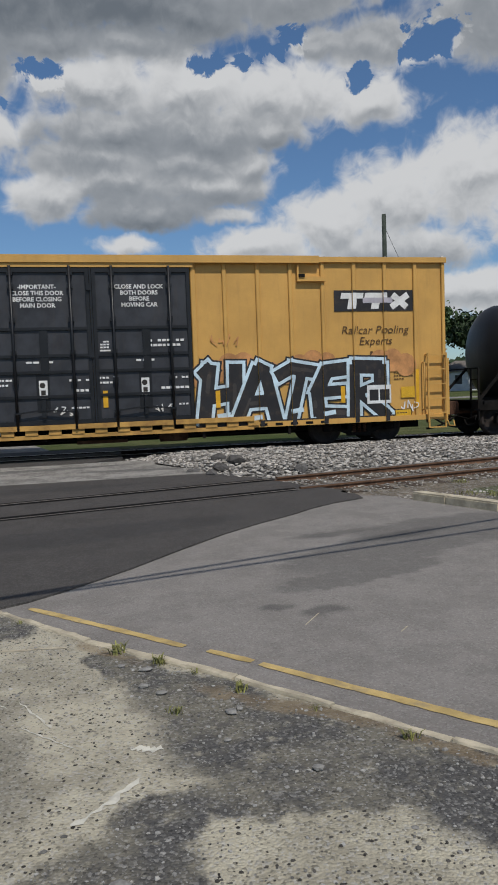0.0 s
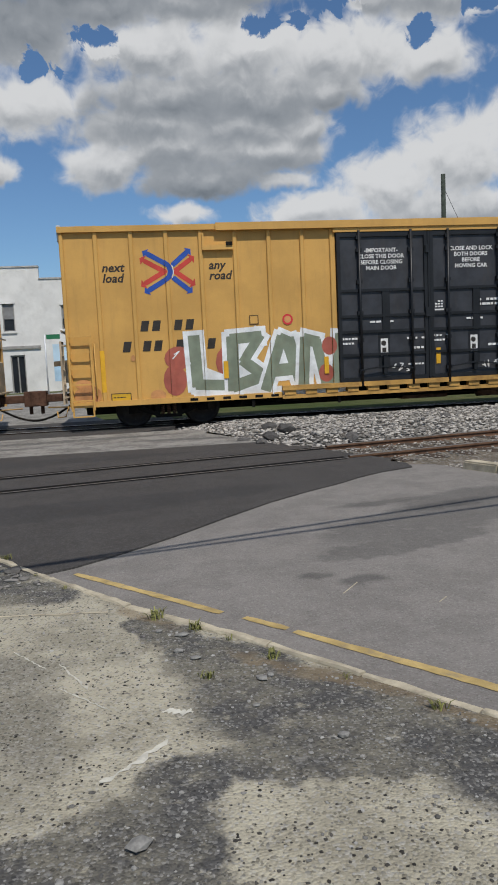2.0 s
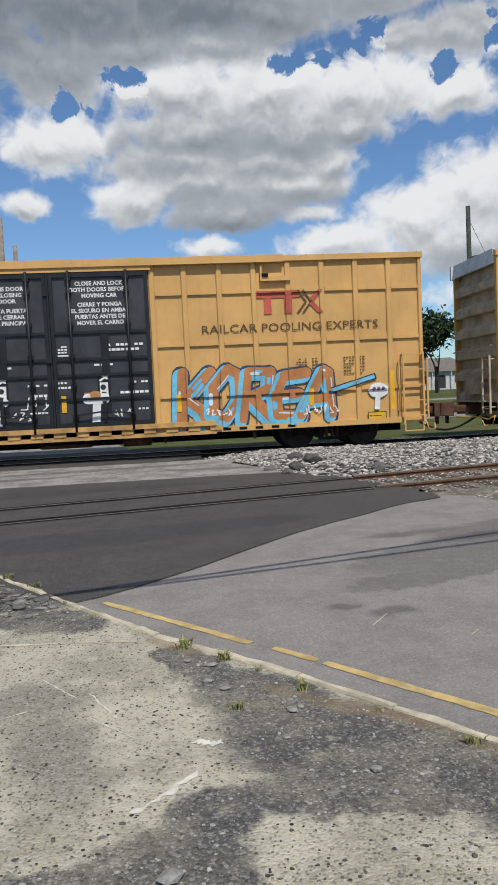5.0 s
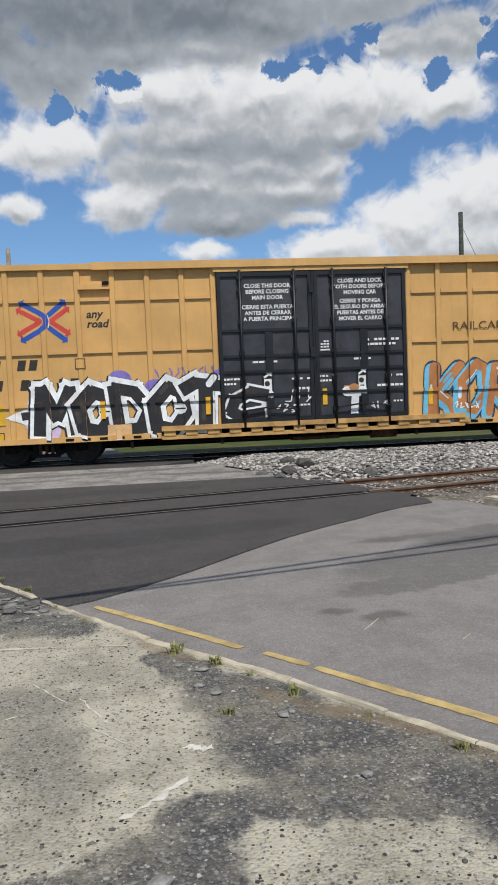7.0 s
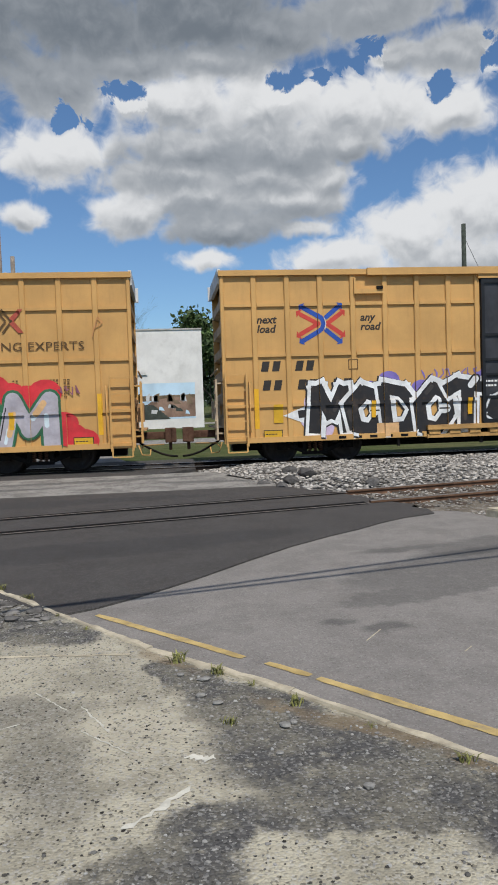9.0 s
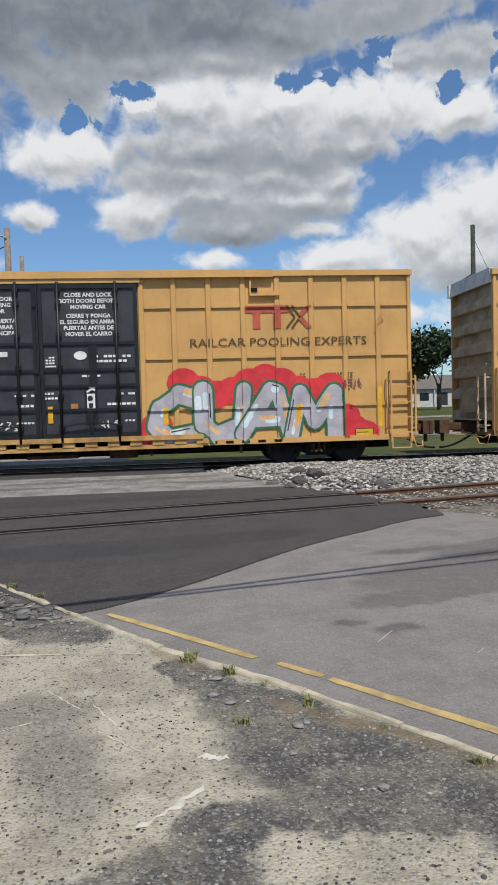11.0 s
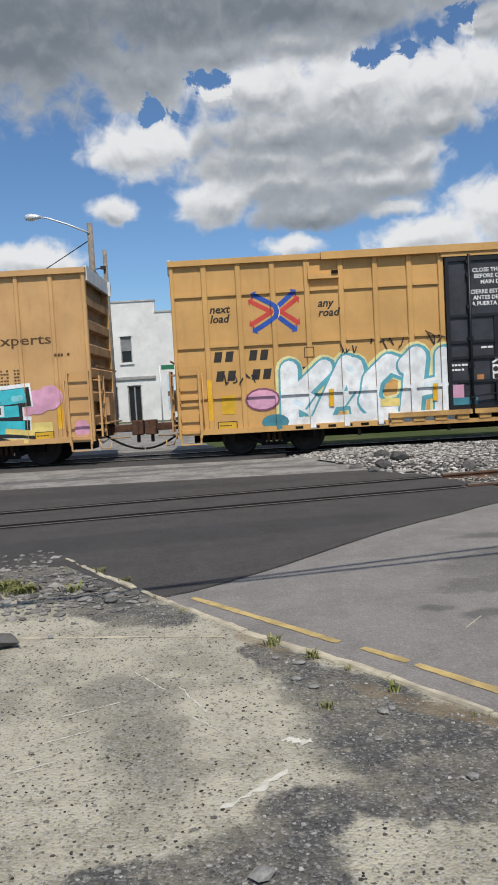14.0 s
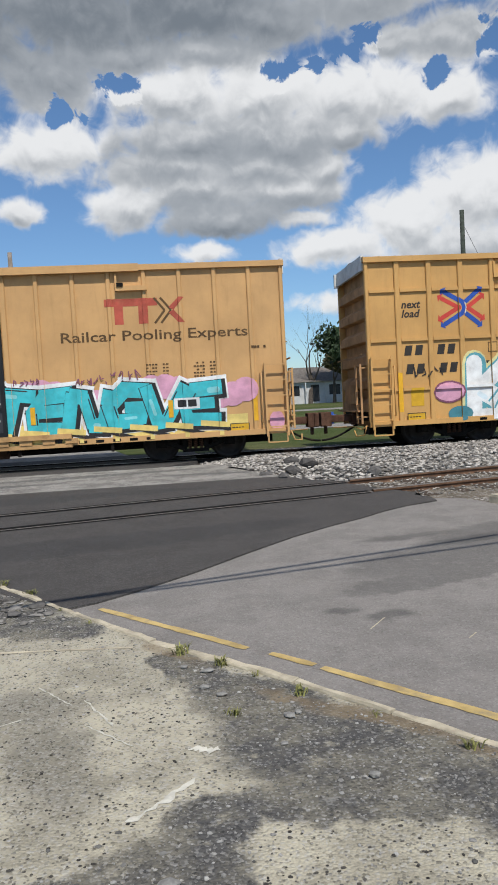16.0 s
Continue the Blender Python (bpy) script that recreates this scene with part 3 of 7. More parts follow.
def rail_profile(bm, a, b, top, h=0.16, head=0.07, foot=0.14):
    """One rail from a to b in plan, with head, web and foot; heads get the second material."""
    a, b = Vector((*a, 0)), Vector((*b, 0))
    s = Vector((0, 0, 1)).cross((b - a).normalized())
    prof = [(-foot / 2, -h), (foot / 2, -h), (foot / 2, -h + 0.02), (0.012, -h + 0.045), (0.012, -0.05), (head / 2, -0.035), (head / 2, -0.006),
            (head / 2 - 0.012, 0), (-head / 2 + 0.012, 0), (-head / 2, -0.006), (-head / 2, -0.035), (-0.012, -0.05), (-0.012, -h + 0.045), (-foot / 2, -h + 0.02)]
    ends = [[bm.verts.new(p + s * u + Vector((0, 0, top + w))) for u, w in prof] for p in (a, b)]
    n = len(prof)
    for i in range(n):
        f = bm.faces.new((ends[0][i], ends[0][(i + 1) % n], ends[1][(i + 1) % n], ends[1][i]))
        f.material_index = 1 if i in (6, 7, 8) else 0
    bm.faces.new(ends[0])
    bm.faces.new(ends[1][::-1])
    bmesh.ops.recalc_face_normals(bm, faces=bm.faces[:])


Y_TRACK = 19.80


def tracks():
    main = thing("main_track", "shiny-topped main line rails on dark ties", "railway track", kind="structure")
    for side in (-1, 1):
        bm = bmesh.new()
        rail_profile(bm, (-80, Y_TRACK + side * 0.7525), (120, Y_TRACK + side * 0.7525), 0.03)
        part("rail", bm, [M_MAINRAIL, M_STEEL], main, "brown rail with a polished head, shade put into its colour")
    r = random.Random(4)
    bm = bmesh.new()
    box(bm, -0.115, 0.115, -1.3, 1.3, -0.09, 0.0)
    tie = mesh_of(bm, "tie", M_TIE)
    for i in range(60):
        ob = new("tie", tie)
        ob.parent = main
        ob.matrix_basis = pose(1.6 + i * 0.52, Y_TRACK + r.uniform(-0.04, 0.04), -0.045 + r.uniform(-0.01, 0.01), 0, 0, r.uniform(-1.5, 1.5))
    sid = thing("siding_track", "rusty siding rails sunk in the asphalt and gravel", "railway track", kind="structure")
    for side in (-1, 1):
        bm = bmesh.new()
        rail_profile(bm, (3.3, siding(3.3, side)), (38, siding(38, side)), 0.045, h=0.14)
        part("rail", bm, [M_RAIL, M_RAILTOP], sid, "rusty brown rail in gravel")
        bm = bmesh.new()
        rail_profile(bm, (-40, siding(-40, side)), (3.296, siding(3.296, side)), 0.0085, h=0.1)
        part("rail", bm, [M_RAIL, M_RAILTOP], sid, "worn rail head flush with the asphalt")
        # flat strips without a recess; the groove's shade is their colour
        for k, w in ((-side * 0.115, 0.155), (side * 0.075, 0.08)):
            bm = bmesh.new()
            a0, a1 = Vector((-40, siding(-40, side) + k)), Vector((3.25, siding(3.25, side) + k))
            bm.faces.new([bm.verts.new((p.x, p.y + q, 0.0085)) for p, q in ((a0, -w / 2), (a1, -w / 2), (a1, w / 2), (a0, w / 2))])
            part("flangeway", bm, M_GROOVE, sid, "flat near-black strip painted as the groove's shade beside the rail")
    ang = math.degrees(math.atan(0.225))
    for i in range(34):
        ob = new("tie", tie)
        ob.parent = sid
        x = 3.9 + i * 0.55
        ob.matrix_basis = pose(x, siding(x), -0.05 + r.uniform(-0.012, 0.004), 0, 0, ang + r.uniform(-2, 2))


tracks()


def rock(bm, centre, size, rnd, flat=0.7):
    """A rough stone: a squashed, jittered icosahedron."""
    t = (1 + 5 ** 0.5) / 2
    raw = [(-1, t, 0), (1, t, 0), (-1, -t, 0), (1, -t, 0), (0, -1, t), (0, 1, t), (0, -1, -t), (0, 1, -t), (t, 0, -1), (t, 0, 1), (-t, 0, -1), (-t, 0, 1)]
    turn = Euler((rnd.uniform(0, 6), rnd.uniform(0, 6), rnd.uniform(0, 6))).to_matrix()
    sc = Vector((rnd.uniform(0.7, 1.3), rnd.uniform(0.6, 1.1), rnd.uniform(0.5, 0.9)))
    vs = []
    for p in raw:
        q = turn @ (Vector(p) * rnd.uniform(0.72, 1.15) * size / 3.8)
        q = Vector((q.x * sc.x, q.y * sc.y, q.z * sc.z * flat))
        vs.append(bm.verts.new(q + Vector(centre)))
    for f in ((0, 11, 5), (0, 5, 1), (0, 1, 7), (0, 7, 10), (0, 10, 11), (1, 5, 9), (5, 11, 4), (11, 10, 2), (10, 7, 6), (7, 1, 8), (3, 9, 4), (3, 4, 2), (3, 2, 6), (3, 6, 8), (3, 8, 9), (4, 9, 5), (2, 4, 11), (6, 2, 10), (8, 6, 7), (9, 8, 1)):
        bm.faces.new([vs[i] for i in f])


def mound(x, y):
    """Height of the ballast shoulder between the tracks."""
    lo, hi = siding(x, 1) + 0.25, 18.55
    if not lo < y < hi or x < 1.0:
        return None
    f = min((y - lo) / 1.4, 1.0) * min((x - 1.0) / 1.6 + 0.1, 1.0)
    left = 2.3 - (y - 13.5) * 0.28
    if x < left:
        return None
    f *= min((x - left) / 1.0 + 0.15, 1.0)
    return -0.07 + 0.20 * f * (0.8 + 0.35 * noise.noise((x * 0.7, y * 0.9, 3.1))) * (1.0 if y < 17.9 else 0.75)


def ballast():
    bm = bmesh.new()
    nx, ny = 90, 26
    vs = {}
    for i in range(nx + 1):
        for j in range(ny + 1):
            x = 1.0 + 26 * (i / nx) ** 1.3
            y = 12.0 + 6.6 * j / ny
            h = mound(x, y)
            vs[i, j] = bm.verts.new((x, y, -0.09 if h is None else h - 0.03 + random.uniform(-0.012, 0.012)))
    for i in range(nx):
        for j in range(ny):
            bm.faces.new((vs[i, j], vs[i + 1, j], vs[i + 1, j + 1], vs[i, j + 1]))
    bed = thing("ballast_bed", "heaped grey crushed stone between the tracks", "ballast", kind="structure", bm=bm, mat=M_BED)
    r = random.Random(12)
    bm = bmesh.new()
    made = 0
    while made < 10500:
        x, y = 1.0 + 15.5 * r.random() ** 1.15, r.uniform(12.0, 18.6)
        h = mound(x, y)
        if h is None:
            if r.random() < 0.06 and x < 4.5 and y > 13:
                h = -0.05
            else:
                continue
        rock(bm, (x, y, h + r.uniform(-0.01, 0.03)), r.uniform(0.045, 0.115), r)
        made += 1
    for _ in range(1500):                      # between and beside the siding rails
        x = 3.3 + 10 * r.random() ** 1.3
        y = siding(x, r.uniform(-1.9, 0.9))
        rock(bm, (x, y, -0.04), r.uniform(0.025, 0.06), r)
    for _ in range(500):                      # edge of the verge
        x = r.uniform(3.9, 9)
        y = max(5.2, 9.6 - (x - 4.2) * r.uniform(-0.1, 0.55))
        if siding(x, -1) > y:
            rock(bm, (x, y, -0.05), r.uniform(0.02, 0.06), r)
    for _ in range(900):                      # far side and between the main rails
        x, y = r.uniform(1.2, 22), r.uniform(18.7, 22.6)
        rock(bm, (x, y, -0.07), r.uniform(0.03, 0.07), r)
    thing("ballast_stones", "loose grey crushed ballast stones", "ballast", kind="stuff", bm=bm, mat=M_STONE)
    for x, y, s in ((2.86, 12.25, 0.17), (4.05, 13.1, 0.42), (2.35, 13.5, 0.34), (2.62, 13.9, 0.46), (2.1, 14.2, 0.3), (3.05, 14.4, 0.52), (2.75, 14.9, 0.4), (7.0, 15.6, 0.24), (6.2, 14.9, 0.18), (2.45, 14.5, 0.16), (3.4, 13.6, 0.16)):
        bm = bmesh.new()
        rock(bm, (0, 0, 0), s, r, 0.9)
        z = mound(x, y)
        thing("rock", "dark angular lump of rock on the ballast", "rock", group="dark rocks at the ballast edge", bm=bm, mat=M_DARKROCK, at=pose(x, y, (z if z else -0.05) + s * 0.15))


ballast()


def kerbs():
    k = thing("kerb", "worn pale concrete kerb strip with weeds along it", "kerb", kind="structure")
    r = random.Random(31)
    pts = [Vector(p) for p in KERB]
    for a, b in zip(pts, pts[1:]):
        n = max(1, round((b - a).length / 0.62))
        for i in range(n if a.y > -1.5 else 2):
            p, q = a.lerp(b, i / n), a.lerp(b, (i + 1) / n)
            d = (q - p).normalized()
            s = Vector((d.y, -d.x))
            bm = bmesh.new()
            w = r.uniform(0.046, 0.062)
            top = 0.014 + r.uniform(-0.008, 0.006)
            ring = []
            m = 6
            for j in range(m + 1):
                c = (p + d * 0.005).lerp(q - d * 0.005, j / m)
                e = [r.uniform(-0.006, 0.006) for _ in range(2)]
                ring.append([bm.verts.new((*(c + s * (u * w / 2 + e[0 if u < 0 else 1])), z + (r.uniform(-0.006, 0.004) if z > 0 else 0))) for u, z in ((-1, -0.1), (-1, top - 0.012), (-0.8, top), (0.8, top), (1, top - 0.012), (1, -0.1))])
            for c, e in zip(ring, ring[1:]):
                for t in range(5):
                    bm.faces.new((c[t], c[t + 1], e[t + 1], e[t]))
            bm.faces.new(ring[0])
            bm.faces.new(ring[-1][::-1])
            bmesh.ops.recalc_face_normals(bm, faces=bm.faces[:])
            part("kerb_stone", bm, M_KERB, k)
    k2 = thing("kerb_corner", "sandy concrete kerb at the driveway corner", "kerb", kind="structure")
    line = [Vector(p) for p in ((4.50, 9.05), (4.72, 8.5), (5.02, 7.72), (5.55, 6.75), (6.6, 5.8), (8.2, 4.85), (12, 3.8))]
    for p, q in zip(line, line[1:]):
        bm = bmesh.new()
        bar(bm, (p.x, p.y, 0.0), (q.x, q.y, 0.0), 0.2, 0.2)
        bmesh.ops.bevel(bm, geom=bm.edges[:], offset=0.02, segments=2, affect="EDGES")
        part("kerb_stone", bm, M_KERB, k2)


kerbs()


def line_marks():
    r = random.Random(7)
    line = [Vector(p) for p in ((-0.42, 5.40), (0.10, 4.80), (0.60, 4.21), (0.73, 4.09), (0.95, 3.83), (0.985, 3.78), (1.70, 2.90), (2.9, 1.45), (5.4, -1.6))]
    for i in (0, 3, 5):
        seg = {0: line[0:3], 3: line[3:5], 5: line[5:]}[i]
        pts = []
        for a, b in zip(seg, seg[1:]):
            n = max(2, int((b - a).length / 0.07))
            pts += [a.lerp(b, k / n) for k in range(n + (b is seg[-1]))]
        bm = bmesh.new()
        prev = None
        for j, p in enumerate(pts):
            d = (pts[min(j + 1, len(pts) - 1)] - pts[max(j - 1, 0)]).normalized()
            s = Vector((d.y, -d.x))
            w = 0.033 if j not in (0, len(pts) - 1) else 0.022
            now = [bm.verts.new((*(p + s * (u * w + r.uniform(-0.006, 0.006))), -0.008)) for u in (-1, 1)]
            if prev:
                bm.faces.new((prev[0], prev[1], now[1], now[0]))
            prev = now
        bmesh.ops.recalc_face_normals(bm, faces=bm.faces[:])
        thing("road_line", "faded chipped yellow painted edge line", "road marking", group="yellow edge line", kind="structure", bm=bm, mat=M_LINE)


line_marks()

# ---------------------------------------------------------------- painted shapes on the cars
def clip(poly, axis, lo, hi):
    """A convex outline cut to lo..hi along x (0) or z (1)."""
    for sign, lim in ((1, lo), (-1, -hi)):
        out = []
        for i, p in enumerate(poly):
            q = poly[(i + 1) % len(poly)]
            a, b = sign * p[axis] - lim, sign * q[axis] - lim
            if a >= 0:
                out.append(p)
            if (a > 0 > b) or (a < 0 < b):
                t = a / (a - b)
                out.append((p[0] + (q[0] - p[0]) * t, p[1] + (q[1] - p[1]) * t))
        poly = out
        if len(poly) < 3:
            return []
    return poly


class Paint:
    """Paint laid on a car's ribbed side: it follows the posts and ribs."""

    def __init__(self, xs, zs):
        self.xs, self.zs = xs, zs               # raised strips (lo, hi, y) along x and z
        self.bm, self.mats, self.coat = bmesh.new(), [], 0

    def cuts(self, strips, low, high):
        edges = sorted({low, high, *[e for s in strips for e in s[:2] if low < e < high]})
        for a, b in zip(edges, edges[1:]):
            mid = (a + b) / 2
            yield a, b, max([s[2] for s in strips if s[0] <= mid <= s[1]], default=0.0)

    def fresh(self):
        """Begin a new place on the side: coats of paint count from nothing again."""
        self.coat = 0

    def add(self, poly, mat, layer, same=False):
        if not same:
            self.coat += 1
        poly = clip(poly, 1, Z_SILL + 0.015, Z_EAVE)
        if not poly:
            return
        if mat not in self.mats:
            self.mats.append(mat)
        mi = self.mats.index(mat)
        xs, zs = [p[0] for p in poly], [p[1] for p in poly]
        for a, b, px in self.cuts(self.xs, min(xs), max(xs)):
            c1 = clip(poly, 0, a, b)
            if not c1:
                continue
            for c, d, pz in self.cuts(self.zs, min(zs), max(zs)):
                c2 = clip(c1, 1, c, d)
                if len(c2) < 3:
                    continue
                y = SHEET_Y - max(px, pz) - 0.003 - 0.00012 * self.coat
                area = sum(c2[i][0] * c2[(i + 1) % len(c2)][1] - c2[(i + 1) % len(c2)][0] * c2[i][1] for i in range(len(c2)))
                if abs(area) < 1e-6:
                    continue
                f = self.bm.faces.new([self.bm.verts.new((x, y, z)) for x, z in (c2 if area > 0 else c2[::-1])])
                f.material_index = mi

    def capsule(self, a, b, w, mat, layer, grow=0.0):
        """A stroke with round ends."""
        a, b = Vector(a), Vector(b)
        d = (b - a)
        d = d.normalized() if d.length > 1e-4 else Vector((1, 0))
        s = Vector((-d.y, d.x))
        r = w / 2 + grow
        out = [tuple(b + d * r * math.cos(t) + s * r * math.sin(t)) for t in np.linspace(-1.57, 1.57, 7)]
        out += [tuple(a - d * r * math.cos(t) - s * r * math.sin(t)) for t in np.linspace(-1.57, 1.57, 7)]
        self.add(out, mat, layer)

    def stroke(self, a, b, w, mat, layer, grow=0.0):
        a, b = Vector(a), Vector(b)
        d = (b - a)
        d = d.normalized() if d.length > 1e-4 else Vector((1, 0))
        s = Vector((-d.y, d.x)) * (w / 2 + grow)
        a, b = a - d * grow, b + d * grow
        self.add([tuple(a - s), tuple(b - s), tuple(b + s), tuple(a + s)], mat, layer)

    def disc(self, x, z, rx, rz, mat, layer, n=14):
        self.add([(x + rx * math.cos(2 * math.pi * k / n), z + rz * math.sin(2 * math.pi * k / n)) for k in range(n)], mat, layer)

    def rect(self, x0, x1, z0, z1, mat, layer=0, lean=0.0):
        h = (z1 - z0) * lean
        self.add([(x0, z0), (x1, z0), (x1 + h, z1), (x0 + h, z1)], mat, layer)

    def words(self, text, x, z, size, mat, layer=0, lean=0.0, align="LEFT", stretch=1.0, bold=0.0, width=0.0):
        cu = bpy.data.curves.new("words", "FONT")
        cu.body, cu.size, cu.shear, cu.align_x, cu.space_line, cu.offset = text, size, lean, align, 0.86, bold
        cu.resolution_u = 2
        ob = bpy.data.objects.new("words", cu)
        scene.collection.objects.link(ob)
        bpy.context.view_layer.update()
        me = bpy.data.meshes.new_from_object(ob.evaluated_get(bpy.context.evaluated_depsgraph_get()))
        if width and len(me.vertices):
            ext = [v.co.x for v in me.vertices]
            stretch = width / (max(ext) - min(ext))
        self.coat += 1
        for p in me.polygons:
            pts = [(x + me.vertices[i].co.x * stretch, z + me.vertices[i].co.y) for i in p.vertices]
            for k in range(1, len(pts) - 1):
                self.add([pts[0], pts[k], pts[k + 1]], mat, layer, same=True)
        bpy.data.objects.remove(ob)
        bpy.data.curves.remove(cu)
        bpy.data.meshes.remove(me)

    def bars(self, x0, x1, z, h, count, mat, seed, layer=0, lean=0.0):
        """Writing that cannot be read: a row of plain bars."""
        r = random.Random(seed)
        w = (x1 - x0) / count
        for i in range(count):
            if r.random() < 0.86:
                self.rect(x0 + i * w, x0 + (i + r.uniform(0.6, 0.86)) * w, z, z + h, mat, layer, lean)

    def done(self, name, parent, label):
        return part(name, self.bm, self.mats, parent, label)


SHEET_Y = -1.44                 # outer face of the side sheet
L_CAR, Z_SILL, Z_EAVE = 19.0, 0.62, 5.03
DOOR0, DOOR1 = 6.93, 11.92


def spray(name, colour, vary=0.18):
    return material("spray_" + name, colour, 0.6, 0, vary, 2.5, grime=0.22, grime_colour=(0.22, 0.14, 0.08), bump=0.002)


S_WHITE, S_BLACK = spray("white", (0.72, 0.74, 0.74)), spray("black", (0.018, 0.018, 0.02))
S_OLIVE, S_REDP, S_ICE = spray("sage_green", (0.20, 0.235, 0.17)), spray("dull_red", (0.36, 0.095, 0.065)), spray("ice_blue", (0.52, 0.66, 0.74))
S_BLUE, S_ORANGE, S_TEAL = spray("sky_blue", (0.13, 0.42, 0.60)), spray("burnt_orange", (0.42, 0.17, 0.055)), spray("teal", (0.10, 0.34, 0.40))
S_CYAN, S_PALEY, S_PINK = spray("turquoise", (0.045, 0.46, 0.52)), spray("pale_yellow", (0.70, 0.55, 0.18)), spray("pink", (0.62, 0.32, 0.44))
S_GREY, S_PEACH, S_GREEN = spray("lilac_grey", (0.40, 0.38, 0.42)), spray("peach", (0.68, 0.42, 0.20)), spray("bottle_green", (0.03, 0.13, 0.06))
S_RED, S_PURPLE, S_LAV = spray("bright_red", (0.58, 0.03, 0.04)), spray("violet", (0.19, 0.15, 0.45)), spray("lavender", (0.52, 0.42, 0.58))
S_SMUDGE = spray("rusty_overspray", (0.50, 0.24, 0.09), 0.3)
S_SHADEBLACK, S_NAVY, S_LEMON = spray("faded_black", (0.045, 0.04, 0.038)), spray("navy", (0.02, 0.045, 0.09)), spray("lemon", (0.68, 0.62, 0.30))
S_PALEICE, S_CYANLIGHT = spray("pale_ice", (0.58, 0.68, 0.72)), spray("light_turquoise", (0.22, 0.60, 0.64))
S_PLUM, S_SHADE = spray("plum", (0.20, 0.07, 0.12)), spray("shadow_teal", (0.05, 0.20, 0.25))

# letter skeletons in a unit box: each a few bent strokes
LETTERS = {
    "A": [[(0.02, 0.0), (0.46, 0.96), (0.62, 0.9), (0.94, 0.0)], [(0.26, 0.34), (0.78, 0.36)]],
    "B": [[(0.2, 0.0), (0.12, 0.95), (0.78, 0.98), (0.42, 0.52), (0.92, 0.22), (0.22, 0.05)]],
    "C": [[(0.9, 0.86), (0.5, 1.0), (0.16, 0.7), (0.12, 0.3), (0.42, 0.02), (0.92, 0.12)]],
    "D": [[(0.16, 0.0), (0.1, 0.96), (0.6, 0.86), (0.95, 0.42), (0.72, 0.06), (0.16, 0.02)]],
    "E": [[(0.92, 0.95), (0.3, 0.9), (0.1, 0.5), (0.2, 0.08), (0.95, 0.04)], [(0.2, 0.5), (0.78, 0.52)]],
    "G": [[(0.92, 0.9), (0.4, 0.96), (0.1, 0.5), (0.3, 0.04), (0.9, 0.08), (0.9, 0.45), (0.55, 0.45)]],
    "H": [[(0.02, 0.86), (0.2, 1.0), (0.16, 0.0)], [(0.16, 0.42), (0.86, 0.5)], [(0.8, 1.0), (0.9, 0.0)]],
    "I": [[(0.4, 1.0), (0.62, 0.0)]],
    "K": [[(0.14, 1.0), (0.2, 0.0)], [(0.92, 1.0), (0.3, 0.5), (0.7, 0.3), (0.96, -0.04)]],
    "L": [[(0.16, 1.0), (0.2, 0.1), (0.92, 0.06)]],
    "M": [[(0.06, 0.0), (0.16, 1.0), (0.5, 0.34), (0.84, 0.98), (0.94, 0.0)]],
    "N": [[(0.1, 0.0), (0.08, 0.96), (0.36, 0.9), (0.66, 0.08), (0.92, 0.06), (0.94, 1.0)]],
    "O": [[(0.5, 0.98), (0.12, 0.62), (0.2, 0.12), (0.6, 0.02), (0.92, 0.4), (0.82, 0.86), (0.5, 0.98)]],
    "R": [[(0.16, 0.0), (0.14, 0.96), (0.78, 0.94), (0.8, 0.6), (0.3, 0.46), (1.0, 0.0)]],
    "T": [[(0.0, 0.86), (0.3, 1.0), (1.0, 0.9)], [(0.56, 0.9), (0.46, 0.0)]],
    "U": [[(0.1, 1.0), (0.12, 0.28), (0.42, 0.02), (0.84, 0.2), (0.9, 1.0)]],
    "V": [[(0.04, 1.0), (0.42, 0.02), (0.62, 0.05), (0.96, 1.0)]],
}


def piece(paint, word, x0, x1, z0, z1, coats, weight, seed, lean=0.1, soft=False, glints=(), thin=None):
    """Interlocking sprayed letters. coats, outermost first: (how far it spreads, paint, shift along x, shift along z); the first lies behind all the letters.
    glints: (count, paint) short strokes laid inside; thin: paint of the fine lines over it all."""
    r = random.Random(seed)
    w = (x1 - x0) / len(word)
    letters = []
    for i, ch in enumerate(word):
        tilt, grow, drop = lean + r.uniform(-0.08, 0.08), r.uniform(0.94, 1.06), r.uniform(-0.05, 0.05)
        lines = [[Vector((x0 + (i - 0.05 + (px + tilt * (pz - 0.5)) * 1.10) * w, z0 + (pz * 0.86 * grow + 0.07 + drop) * (z1 - z0))) for px, pz in line] for line in LETTERS[ch]]
        letters.append([(p, q, weight * w * r.uniform(0.86, 1.2)) for line in lines for p, q in zip(line, line[1:])])

    def spread(letter, coat):
        grow, mat, dx, dz = coat
        move = Vector((dx, dz))
        for p, q, t in letter:
            if soft:
                paint.capsule(p + move, q + move, t, mat, 0, grow)
            else:
                e = (q - p).normalized() * t * 0.22
                paint.stroke(p - e + move, q + e + move, t, mat, 0, grow)

    for letter in letters:
        spread(letter, coats[0])
    for letter in letters:
        for coat in coats[1:]:
            spread(letter, coat)
        for count, mat in glints:
            for _ in range(count):
                p, q, t = r.choice(letter)
                side = (q - p).normalized().orthogonal() * t * r.uniform(-0.3, 0.3)
                a = r.uniform(0.0, 0.5)
                paint.capsule(p.lerp(q, a) + side, p.lerp(q, a + r.uniform(0.2, 0.45)) + side, t * r.uniform(0.18, 0.42), mat, 0)
        if thin:
            p, q, t = r.choice(letter)
            side = (q - p).normalized().orthogonal() * t * 0.36
            paint.capsule(p.lerp(q, 0.1) + side, p.lerp(q, 0.8) + side, 0.03, thin, 0)


